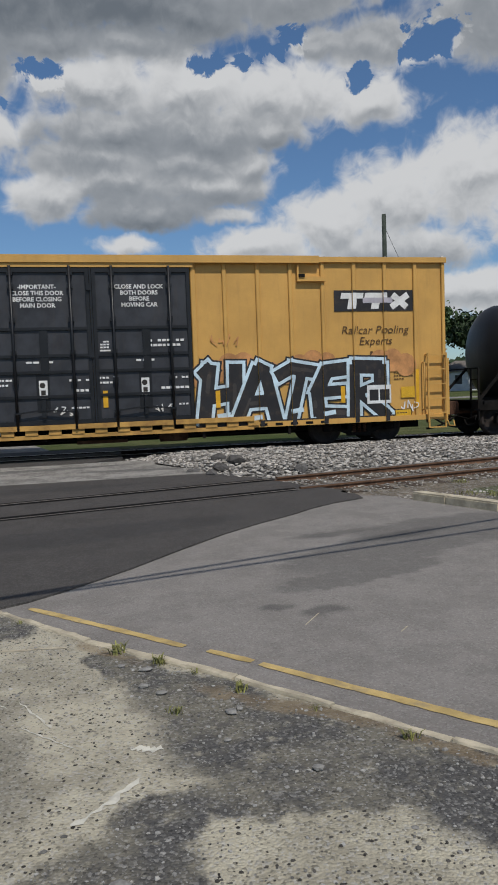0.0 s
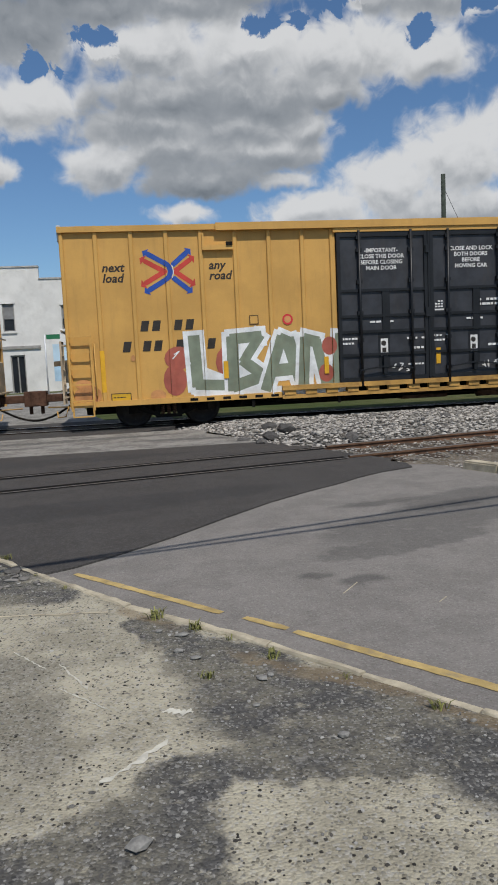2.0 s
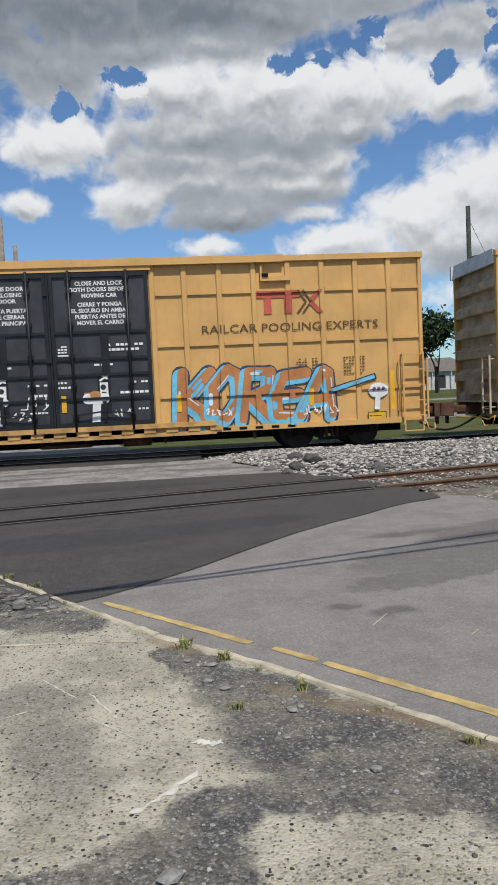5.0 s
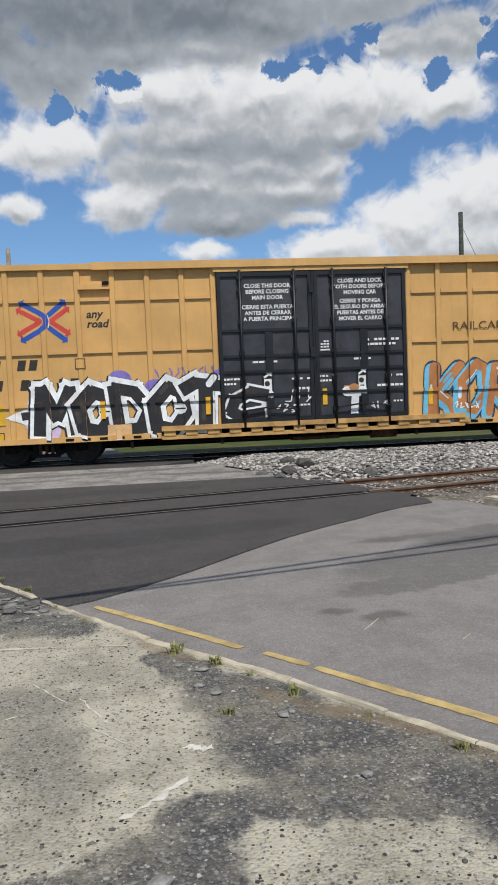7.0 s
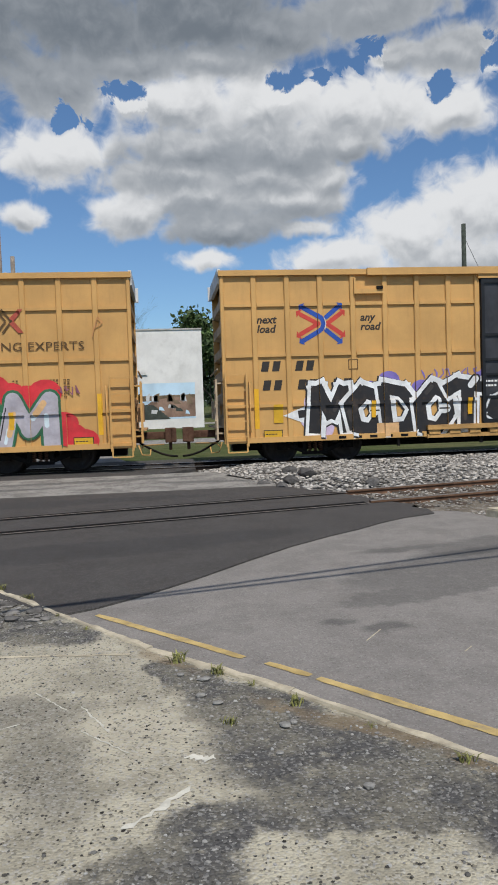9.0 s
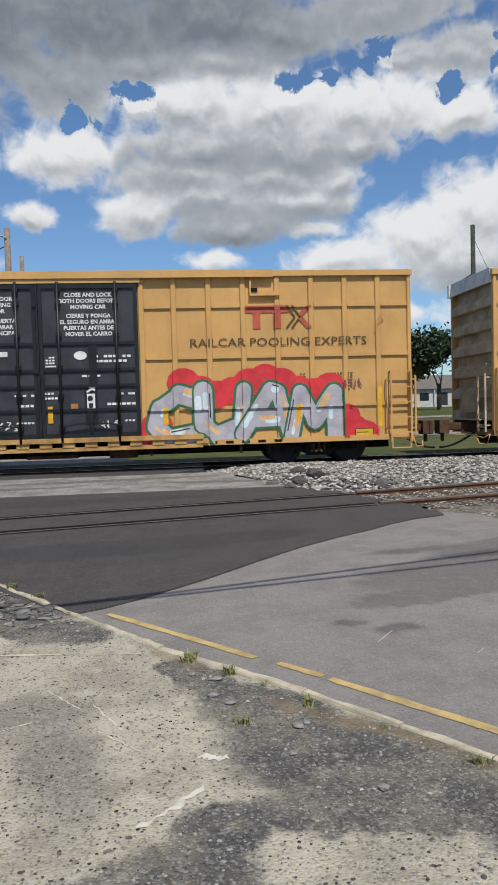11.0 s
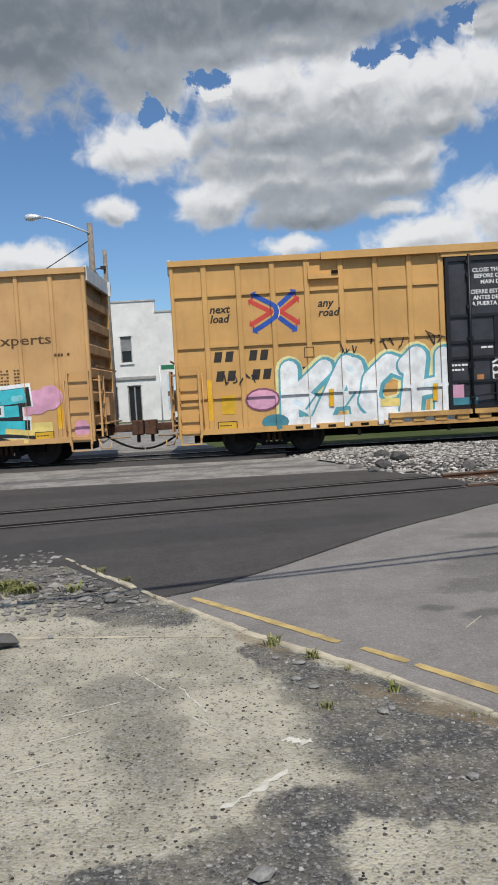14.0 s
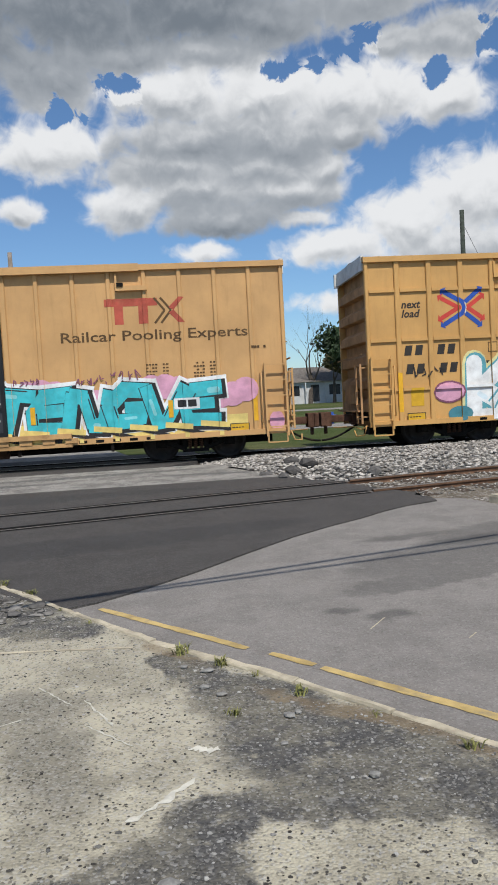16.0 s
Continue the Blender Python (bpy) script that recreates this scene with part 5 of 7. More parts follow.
    p.done("lettering", car, "stencilled lettering, emblems and spray-painted graffiti")
    d = Paint([], [])
    door_words(d, style)
    if car["paint"].endswith("_b"):
        for x, s in ((8.05, 0.8), (10.45, 1.0)):
            d.stroke((x - 0.02, 0.98), (x + 0.03, 1.55), 0.2 * s, S_WHITE, 1)
            d.capsule((x - 0.2 * s, 1.62), (x + 0.22 * s, 1.62), 0.26 * s, S_WHITE, 1)
            d.disc(x, 1.72, 0.14 * s, 0.10 * s, S_SMUDGE, 1)
        piece(d, "C", 7.15, 8.1, 0.98, 1.75, [(0.06, S_WHITE, 0, 0), (0, S_BLACK, 0, 0)], 0.30, 46)
        scrawl(d, 8.6, 1.35, 0.75, 0.45, M_TEXTW, 91)
    if car["paint"].endswith("_c"):
        d.rect(DOOR0 + 0.03, DOOR0 + 0.75, 0.96, 1.22, S_SHADE, 1)
        d.rect(DOOR0 + 0.03, DOOR0 + 0.4, 1.22, 1.55, S_PINK, 1)
        d.disc(10.45, 2.98, 0.16, 0.11, M_TEXTW, 1)
        d.rect(8.35, 8.68, 2.98, 3.10, M_TEXTW, 1)
    ob = d.done("door_lettering", car, "white stencilled notices on the black doors")
    ob.location.y = -0.065
    return car


def door_words(p, style):
    mid = (DOOR0 + DOOR1) / 2
    c1, c2 = (DOOR0 + mid) / 2 + 0.12, (mid + DOOR1) / 2 + 0.06
    if style == "post":
        for text, z in (("-IMPORTANT-", 4.25), ("CLOSE THIS DOOR", 4.10), ("BEFORE CLOSING", 3.95), ("MAIN DOOR", 3.80)):
            p.words(text, c1 - 0.15, z, 0.145, M_TEXTW, 0, align="CENTER", bold=0.004)
        for text, z in (("CLOSE AND LOCK", 4.25), ("BOTH DOORS", 4.10), ("BEFORE", 3.95), ("MOVING CAR", 3.80)):
            p.words(text, c2 - 0.12, z, 0.145, M_TEXTW, 0, align="CENTER", bold=0.004)
    else:
        for text, z in (("CLOSE THIS DOOR", 4.36), ("BEFORE CLOSING", 4.21), ("MAIN DOOR", 4.06), ("CIERRE ESTA PUERTA", 3.82), ("ANTES DE CERRAR", 3.67), ("LA PUERTA PRINCIPAL", 3.52)):
            p.words(text, c1 - 0.05, z, 0.14, M_TEXTW, 0, align="CENTER", bold=0.004)
        for text, z in (("CLOSE AND LOCK", 4.44), ("BOTH DOORS BEFORE", 4.29), ("MOVING CAR", 4.14), ("CIERRE Y PONGA", 3.92), ("EL SEGURO EN AMBAS", 3.77), ("PUERTAS ANTES DE", 3.62), ("MOVER EL CARRO", 3.47)):
            p.words(text, c2 - 0.05, z, 0.14, M_TEXTW, 0, align="CENTER", bold=0.004)
    for i, (a, b) in enumerate(((DOOR0, mid), (mid, DOOR1))):
        w = b - a
        x = a + 0.50 * w
        p.rect(x - 0.10, x + 0.10, 1.58, 2.02, M_TEXTW, 0)
        p.rect(x - 0.06, x + 0.05, 1.66, 1.78, M_TEXTK, 1)
        p.disc(x - 0.02, 1.90, 0.07, 0.07, M_TEXTK, 1)
        p.bars(a + 0.10, a + 0.55, 2.02, 0.05, 5, M_TEXTW, 3 + i)
        p.bars(a + 0.10, a + 0.45, 1.90, 0.05, 4, M_TEXTW, 13 + i)
        p.bars(a + 0.66 * w, b - 0.12, 1.72, 0.06, 6, M_TEXTW, 23 + i)
        p.bars(b - 0.62, b - 0.12, 1.98, 0.05, 5, M_TEXTW, 33 + i)
        p.bars(b - 0.60, b - 0.14, 1.30, 0.045, 5, M_TEXTW, 43 + i)
        p.bars(a + 0.35 * w, a + 0.62 * w, 2.44, 0.05, 4, M_TEXTW, 53 + i)
        if i:
            p.rect(a + 0.16, a + 0.42, 2.70, 2.74, M_TEXTW, 0)
            for k in range(3):
                p.bars(a + 0.17, a + 0.41, 2.78 + k * 0.07, 0.04, 3, M_TEXTW, 60 + k)
            p.bars(a + 0.55 * w, b - 0.3, 2.80, 0.06, 7, M_TEXTW, 71)
            p.bars(a + 0.55 * w, b - 0.2, 2.92, 0.06, 8, M_TEXTW, 72)
            p.rect(a + 0.18, a + 0.30, 1.30, 1.72, M_REFL, 0)
        if style != "post":
            p.rect(a + 0.30 * w, a + 0.37 * w, 1.62, 1.78, S_ORANGE, 0)
            p.stroke((x - 0.06, 2.22), (x + 0.1, 2.10), 0.05, M_TEXTW, 1)
            p.stroke((x - 0.10, 2.06), (x + 0.12, 2.20), 0.05, M_TEXTW, 1)
        scrawl(p, a + 0.58 * w, 1.10, 0.5, 0.26, M_TEXTW, 80 + i, 0)


def number_bars(p, letters, digits, z1, z0):
    """A reporting mark and number, kept as slanted bars."""
    for xs, z in ((letters, z1), (digits, z0)):
        for x in xs:
            p.rect(x, x + 0.19, z, z + 0.26, M_TEXTK, 1, 0.2)


def dimension_bars(p, x, z, seed):
    for k in range(6):
        p.bars(x, x + 0.30, z + k * 0.085, 0.035, 4, M_TEXTB, seed + k, 1)
        p.bars(x + 0.42, x + 0.58, z + k * 0.085, 0.035, 2, M_TEXTB, seed + 20 + k, 1)


def car_a(car, p):
    p.words("next\nload", 0.98, 3.95, 0.30, M_TEXTK, 1, lean=0.25, bold=0.008)
    p.words("any\nroad", 3.64, 3.95, 0.30, M_TEXTK, 1, lean=0.25, bold=0.008)
    emblem(p, 2.60, 3.92, 0.63)
    number_bars(p, (1.84, 2.13, 2.68, 2.97), (1.37, 1.87, 2.15, 2.70, 3.0, 3.50), 2.46, 1.96)
    for x, z, rx, rz in ((2.75, 1.75, 0.35, 0.3), (2.65, 1.2, 0.3, 0.4), (4.2, 1.6, 0.5, 0.5), (5.6, 1.5, 0.6, 0.4), (6.65, 1.6, 0.3, 0.5)):
        p.disc(x, z, rx, rz, S_REDP, 0)
    p.rect(3.1, 6.6, 0.64, 0.92, S_WHITE, 0)
    p.add([(2.95, 0.95), (4.5, 0.64), (5.4, 0.64), (3.4, 1.5)], S_WHITE, 0)
    piece(p, "LBAN", 3.05, 6.95, 0.80, 2.30, [(0.12, S_WHITE, 0, 0), (0.09, S_WHITE, 0, 0), (0, S_OLIVE, 0, 0)], 0.30, 21, 0.05)
    for x, z in ((6.7, 1.9), (6.6, 1.2)):
        p.disc(x, z, 0.20, 0.24, S_REDP, 0)
    scrawl(p, 2.6, 1.55, 0.5, 0.4, S_WHITE, 5)
    for x, z, rx, rz in ((0.45, 0.92, 0.34, 0.26), (2.2, 0.84, 0.2, 0.14), (0.35, 1.2, 0.2, 0.12), (1.62, 1.8, 0.06, 0.08)):
        p.disc(x, z, rx, rz, S_SMUDGE, 0)
    p.disc(5.62, 2.62, 0.14, 0.14, S_RED, 1)
    p.disc(5.62, 2.62, 0.09, 0.09, S_SMUDGE, 2)
    p.rect(4.62, 4.86, 2.52, 2.76, M_TEXTB, 1)
    p.rect(4.645, 4.835, 2.545, 2.735, MATS[car["paint"]], 2)
    # far end: black plate with white shapes, slogan
    x0, x1, z0, z1 = 15.78, 18.05, 3.62, 4.18
    p.rect(x0, x1, z0, z1, S_BLACK, 1)
    for a, b in ((0.08, 0.36), (0.38, 0.66)):
        p.rect(x0 + a * 2.27, x0 + b * 2.27, z1 - 0.22, z1 - 0.07, M_TEXTW, 2, 0.2)
        p.rect(x0 + (a + 0.08) * 2.27, x0 + (a + 0.18) * 2.27, z0 + 0.06, z1 - 0.2, M_TEXTW, 2, 0.2)
    p.rect(x0 + 0.36 * 2.27, x0 + 0.74 * 2.27, z0 + 0.22, z0 + 0.36, S_GREY, 2)
    p.stroke((x0 + 0.72 * 2.27, z0 + 0.10), (x0 + 0.94 * 2.27, z1 - 0.12), 0.17, M_TEXTW, 3)
    p.stroke((x0 + 0.74 * 2.27, z1 - 0.12), (x0 + 0.92 * 2.27, z0 + 0.10), 0.17, M_TEXTW, 3)
    p.words("Railcar Pooling", 15.95, 3.02, 0.30, M_TEXTB, 1, lean=0.2, width=1.95)
    p.words("Experts", 16.45, 2.72, 0.30, M_TEXTB, 1, lean=0.2, width=0.95)
    p.bars(16.48, 17.4, 2.34, 0.20, 7, M_TEXTB, 2, 1, 0.2)
    dimension_bars(p, 17.45, 1.75, 3)
    for x in np.linspace(12.1, 17.8, 16):
        p.disc(float(x), 2.15 + 0.15 * math.sin(x * 3), 0.3, 0.32, S_SMUDGE, 0)
    piece(p, "HATER", 12.1, 17.2, 0.70, 2.26, [(0.13, S_BLACK, 0, 0), (0.085, S_ICE, 0, 0), (0, S_BLACK, 0, 0)], 0.31, 33, 0.12, glints=[(2, S_SHADEBLACK)])
    for x, z in ((12.5, 0.95), (13.35, 0.85), (14.5, 1.0), (15.4, 0.9), (16.6, 1.35)):
        p.stroke((x, z), (x + 0.34, z + 0.04), 0.12, S_ICE, 0)
    p.rect(16.65, 17.35, 1.12, 1.62, S_WHITE, 7)
    for k in (0, 1):
        p.rect(16.72 + k * 0.30, 16.98 + k * 0.30, 1.20, 1.50, S_BLACK, 8)
    p.rect(17.65, 18.05, 1.25, 1.55, M_TAGY, 7)
    for k in range(5):
        p.rect(12.0 + k * 1.1, 13.1 + k * 1.1, 0.64, 0.80, S_BLACK, 4)
    scrawl(p, 12.4, 2.75, 0.8, 0.35, S_SMUDGE, 9, 1)
    scrawl(p, 17.6, 0.85, 0.6, 0.35, S_WHITE, 10)


def car_b(car, p):
    p.words("next\nload", 0.92, 3.70, 0.28, M_TEXTK, 1, lean=0.25, bold=0.008)
    p.words("any\nroad", 3.66, 3.72, 0.28, M_TEXTK, 1, lean=0.25, bold=0.008)
    emblem(p, 2.60, 3.66, 0.60)
    number_bars(p, (1.0, 1.29, 1.90, 2.18), (1.03, 1.32, 1.95, 2.23, 2.87, 3.15), 2.46, 1.97)
    p.rect(3.32, 3.58, 2.45, 2.72, M_TEXTB, 1)
    p.rect(3.345, 3.555, 2.475, 2.695, MATS[car["paint"]], 2)
    for x, z, s in ((4.4, 2.15, 0.3), (7.0, 2.1, 0.3), (3.9, 2.05, 0.12), (5.3, 1.9, 0.3), (6.3, 2.0, 0.2)):
        p.disc(x, z, s, s * 0.8, S_PURPLE, 0)
    scrawl(p, 5.3, 2.15, 0.8, 0.28, S_PURPLE, 3)
    scrawl(p, 6.4, 2.2, 0.6, 0.25, S_PURPLE, 4)
    for x, z in ((2.3, 1.2), (2.6, 0.95), (2.4, 1.6)):
        p.disc(x, z, 0.3, 0.3, S_LAV, 0)
    p.add([(1.55, 1.30), (2.35, 1.62), (2.30, 1.48), (2.0, 1.32), (2.35, 1.12), (2.4, 0.98)], S_WHITE, 0)
    p.stroke((1.95, 1.32), (2.6, 1.40), 0.20, S_BLACK, 0)
    p.rect(3.0, 6.8, 0.64, 0.80, S_WHITE, 0)
    piece(p, "MODOT", 2.35, 7.0, 0.74, 2.02, [(0.14, S_BLACK, 0, 0), (0.11, S_WHITE, 0.02, 0.02), (0, S_BLACK, 0, 0)], 0.36, 44, 0.0, glints=[(1, S_SHADEBLACK)])
    for x in (4.0, 5.9):
        p.disc(x, 1.36, 0.16, 0.14, S_WHITE, 0)
        p.rect(x - 0.13, x + 0.13, 1.34, 1.38, S_BLACK, 0)
    p.capsule((6.65, 1.95), (6.78, 2.12), 0.16, S_BLACK, 0, 0.05)
    p.capsule((6.65, 1.95), (6.78, 2.12), 0.16, S_WHITE, 0)
    p.rect(4.05, 4.65, 0.66, 1.02, S_PEACH, 6)
    p.rect(1.3, 1.55, 1.12, 1.6, M_TAGY, 1)
    # slogan end
    red_mark(p, 14.62, 16.36, 3.58, 4.16, M_FADERED)
    p.words("RAILCAR POOLING EXPERTS", 13.18, 3.14, 0.30, M_TEXTB, 1, width=4.6)
    dimension_bars(p, 16.85, 1.95, 7)
    dimension_bars(p, 15.6, 1.95, 17)
    piece(p, "KOREA", 12.45, 16.6, 0.74, 2.20, [(0.075, S_NAVY, 0, 0), (0.05, S_NAVY, 0, 0), (0.03, S_BLUE, -0.03, -0.03), (-0.02, S_ORANGE, 0.05, 0.045)], 0.34, 55, 0.22, soft=True,
          glints=[(2, S_BLUE), (1, S_ICE)], thin=S_ICE)
    p.stroke((16.5, 1.55), (17.7, 1.88), 0.16, S_BLACK, 4)
    p.stroke((16.5, 1.55), (17.66, 1.87), 0.10, S_BLUE, 5)
    p.disc(17.75, 1.5, 0.27, 0.2, S_WHITE, 5)
    p.stroke((17.7, 1.0), (17.75, 1.5), 0.14, S_WHITE, 5)
    for k in (-1, 0, 1):
        p.disc(17.75 + k * 0.12, 1.54, 0.045, 0.05, S_PLUM, 6)
    scrawl(p, 13.2, 1.0, 0.7, 0.25, S_WHITE, 14)
    scrawl(p, 15.7, 0.95, 1.0, 0.25, S_WHITE, 15)


def car_c(car, p):
    p.words("next\nload", 0.96, 3.70, 0.28, M_TEXTK, 1, lean=0.25, bold=0.008)
    p.words("any\nroad", 3.72, 3.72, 0.28, M_TEXTK, 1, lean=0.25, bold=0.008)
    emblem(p, 2.60, 3.66, 0.60)
    number_bars(p, (1.0, 1.29, 1.90, 2.18), (1.03, 1.32, 1.95, 2.23, 2.87, 3.15), 2.46, 1.97)
    p.rect(3.32, 3.58, 2.45, 2.72, M_TEXTB, 1)
    p.rect(3.345, 3.555, 2.475, 2.695, MATS[car["paint"]], 2)
    p.rect(1.15, 1.5, 1.12, 1.6, M_TAGY, 1)
    piece(p, "KACH", 2.75, 6.95, 0.74, 2.34, [(0.13, S_LEMON, 0, 0), (0.085, S_TEAL, 0.03, -0.02), (0, S_WHITE, 0, 0)], 0.42, 66, 0.16, soft=True, glints=[(2, S_WHITE), (1, S_PALEICE)])
    for x in (3.3, 4.3, 5.5):
        p.capsule((x, 1.15), (x + 0.28, 1.5), 0.05, S_TEAL, 0)
    for k in range(5):
        p.rect(2.9 + k * 0.8, 3.9 + k * 0.8, 0.66, 0.95, S_WHITE, 0)
    p.disc(2.2, 1.45, 0.45, 0.30, S_PLUM, 3)
    p.disc(2.2, 1.45, 0.40, 0.25, S_PINK, 4)
    p.disc(2.5, 0.86, 0.35, 0.2, S_SHADE, 2)
    scrawl(p, 1.25, 1.85, 0.85, 0.3, S_BLACK, 22)
    scrawl(p, 4.2, 2.48, 0.5, 0.3, S_BLACK, 23)
    scrawl(p, 5.0, 2.5, 0.9, 0.35, S_BLACK, 24)
    scrawl(p, 6.4, 2.5, 0.6, 0.5, S_BLACK, 25)
    p.rect(5.2, 5.7, 1.1, 1.3, S_PALEY, 7)
    red_mark(p, 14.62, 16.36, 3.58, 4.16, M_FADERED)
    p.words("RAILCAR POOLING EXPERTS", 13.18, 3.14, 0.30, M_TEXTB, 1, width=4.6)
    dimension_bars(p, 16.85, 1.95, 7)
    dimension_bars(p, 15.6, 1.95, 17)
    for x in np.linspace(13.0, 16.8, 10):
        p.disc(float(x), 2.12 + 0.2 * math.sin(x * 2.6), 0.42, 0.36, S_RED, 0)
    for x, z in ((17.4, 1.0), (17.7, 0.85), (17.2, 1.3), (12.1, 0.9), (12.3, 1.2)):
        p.disc(x, z, 0.4, 0.3, S_RED, 0)
    piece(p, "CUAM", 12.2, 17.0, 0.74, 2.10, [(0.07, S_GREEN, 0, 0), (0.05, S_GREEN, 0, 0), (0, S_GREY, 0, 0)], 0.34, 77, 0.08, soft=True, glints=[(4, S_PALEICE), (3, S_PEACH), (2, S_GREY)], thin=S_BLACK)
    scrawl(p, 17.2, 2.6, 0.5, 1.2, S_SMUDGE, 31, 1)
    scrawl(p, 18.0, 3.3, 0.6, 0.7, S_SMUDGE, 32, 1)
    scrawl(p, 17.1, 2.0, 0.6, 0.25, S_PLUM, 33)


def car_d(car, p):
    red_mark(p, 14.45, 16.45, 3.58, 4.22, M_FADERED)
    p.words("Railcar Pooling Experts", 13.3, 3.18, 0.36, M_TEXTB, 1, width=4.7, bold=0.004)
    dimension_bars(p, 15.4, 2.1, 7)
    dimension_bars(p, 16.6, 2.1, 17)
    p.bars(18.1, 18.5, 2.85, 0.06, 5, M_TEXTB, 8, 1)
    for x in np.linspace(11.4, 17.9, 20):
        p.disc(float(x), 1.82 + 0.16 * math.sin(x * 2.1), 0.34, 0.32, S_PINK, 0)
    for k in range(14):
        p.rect(10.9 + k * 0.5, 11.42 + k * 0.5, 0.66, 1.18, S_PALEY, 1)
    piece(p, "TENGVE", 11.5, 17.2, 0.98, 2.04, [(0.12, S_WHITE, 0.03, 0.0), (0.06, S_BLACK, 0.05, -0.04), (0, S_CYAN, 0, 0)], 0.34, 88, 0.14, glints=[(1, S_CYANLIGHT)], thin=S_BLACK)
    for k in range(7):
        p.stroke((11.5 + k * 0.9, 0.95), (12.3 + k * 0.9, 0.72), 0.10, S_BLACK, 3)
        p.stroke((11.3 + k * 0.9, 1.0), (12.0 + k * 0.9, 0.92), 0.14, S_PALEY, 4)
    p.rect(16.05, 16.7, 1.38, 1.66, S_WHITE, 7)
    for k in (0, 1):
        p.rect(16.14 + k * 0.26, 16.36 + k * 0.26, 1.43, 1.61, S_BLACK, 8)
    p.disc(18.68, 0.95, 0.2, 0.26, S_PINK, 0)
    scrawl(p, 12.1, 2.12, 0.7, 0.22, S_PLUM, 41)
    scrawl(p, 13.6, 2.1, 0.9, 0.25, S_PLUM, 42)
    scrawl(p, 14.5, 2.16, 0.8, 0.3, S_PLUM, 43)
    scrawl(p, 11.0, 1.3, 0.6, 0.5, S_PINK, 44)


YEL_A = ("yellow_paint_a", (0.57, 0.325, 0.085), "golden yellow steel side")
YEL_B = ("yellow_paint_b", (0.56, 0.325, 0.11), "faded golden yellow ribbed side")
YEL_C = ("yellow_paint_c", (0.55, 0.315, 0.105), "faded golden yellow ribbed side")
YEL_D = ("yellow_paint_d", (0.55, 0.325, 0.135), "pale tan-yellow steel side")
END_GREY = ("end_grey_brown", (0.46, 0.37, 0.26), "dusty grey-brown corrugated end")
END_TAN = ("end_tan", (0.42, 0.25, 0.125), "sooty tan corrugated end")
OFFSETS = {"a": 0.0, "b": -21.06, "c": -42.32, "d": -63.47, "tank": 20.05}
CARS = {
    "a": boxcar(0, "post", YEL_A, END_GREY, "golden yellow hi-cube boxcar, black doors, sage and black graffiti", car_a),
    "b": boxcar(-21, "grid", YEL_B, END_GREY, "faded yellow ribbed boxcar with blue and black-white graffiti", car_b),
    "c": boxcar(-42, "grid", YEL_C, END_TAN, "faded yellow ribbed boxcar with white-teal and grey graffiti", car_c),
    "d": boxcar(-63, "post", YEL_D, END_TAN, "pale yellow boxcar with turquoise and yellow graffiti", car_d),
}


def tank_car():
    car = thing("tank_car", "dirty black tank car with a rounded end", "tank car", at=pose(20, Y_TRACK, 0))
    bm = bmesh.new()
    r, zc, x0, x1 = 1.40, 2.48, 0.75, 15.2
    prof = [(x0 - 0.0 + 0.62 * (1 - math.cos(a)), r * math.sin(a)) for a in np.linspace(0.06, math.pi / 2, 9)]
    prof = prof + [(6, r), (12, r)] + [(x1 - 0.62 * (1 - math.cos(a)), r * math.sin(a)) for a in np.linspace(math.pi / 2, 0.06, 9)]
    lathe(bm, prof, axis_y=False, sides=48, centre=(0, 0, zc))
    shell = part("tank_shell", bm, M_TANK, car, "black cylindrical tank with dished end")
    bm = bmesh.new()
    lathe(bm, [(x0 + 0.60, r + 0.012), (x0 + 0.66, r + 0.012)], axis_y=False, sides=48, centre=(0, 0, zc))
    part("weld_band", bm, M_TANK, shell)
    bm = bmesh.new()
    box(bm, 0.0, 3.0, -0.95, 0.95, 0.78, 1.06)
    box(bm, 0.0, 0.14, -1.35, 1.35, 0.84, 1.10)
    for s in (-1, 1):
        bar(bm, (0.2, s * 1.3, 1.0), (2.8, s * 1.3, 1.0), 0.08)
    part("stub_frame", bm, M_UNDER, car)
    bm = bmesh.new()
    for s in (-1, 1):
        bar(bm, (0.08, s * 1.2, 1.05), (1.05, s * 1.12, 2.05), 0.07)
        bar(bm, (1.15, s * 1.28, 2.0), (2.4, s * 1.3, 1.05), 0.07)
    part("brace", bm, M_UNDER, car)
    bm = bmesh.new()
    for y in (-1.28, -0.85):
        bar(bm, (0.06, y, 0.55), (0.06, y, 2.0), 0.045)
    bar(bm, (0.06, -1.28, 2.0), (0.06, 1.28, 2.0), 0.04)
    for k in range(4):
        bar(bm, (0.06, -1.28, 0.6 + 0.36 * k), (0.06, -0.85, 0.6 + 0.36 * k), 0.03)
    part("end_ladder", bm, M_UNDER, car)
    bm = bmesh.new()
    box(bm, 1.2, 2.6, -0.7, 0.7, 1.05, 1.5)
    part("saddle", bm, M_UNDER, car)
    p = bmesh.new()
    rr = random.Random(3)
    for k in range(3):
        for j in range(7):
            if rr.random() < 0.85:
                a = radians(28 - k * 6)
                y, z = -(r + 0.004) * math.cos(a), zc + (r + 0.004) * math.sin(a)
                h = 0.05 if k else 0.09
                y2, z2 = -(r + 0.004) * math.cos(a + h / r), zc + (r + 0.004) * math.sin(a + h / r)
                x = 1.45 + j * 0.16
                p.faces.new([p.verts.new(v) for v in ((x, y, z), (x + 0.12, y, z), (x + 0.12, y2, z2), (x, y2, z2))])
    part("lettering", p, M_TEXTW, shell, "small white stencil marks")
    running_gear(car, (1.75, 14.2))
    coupler(car, 0.0, -1)
    return car


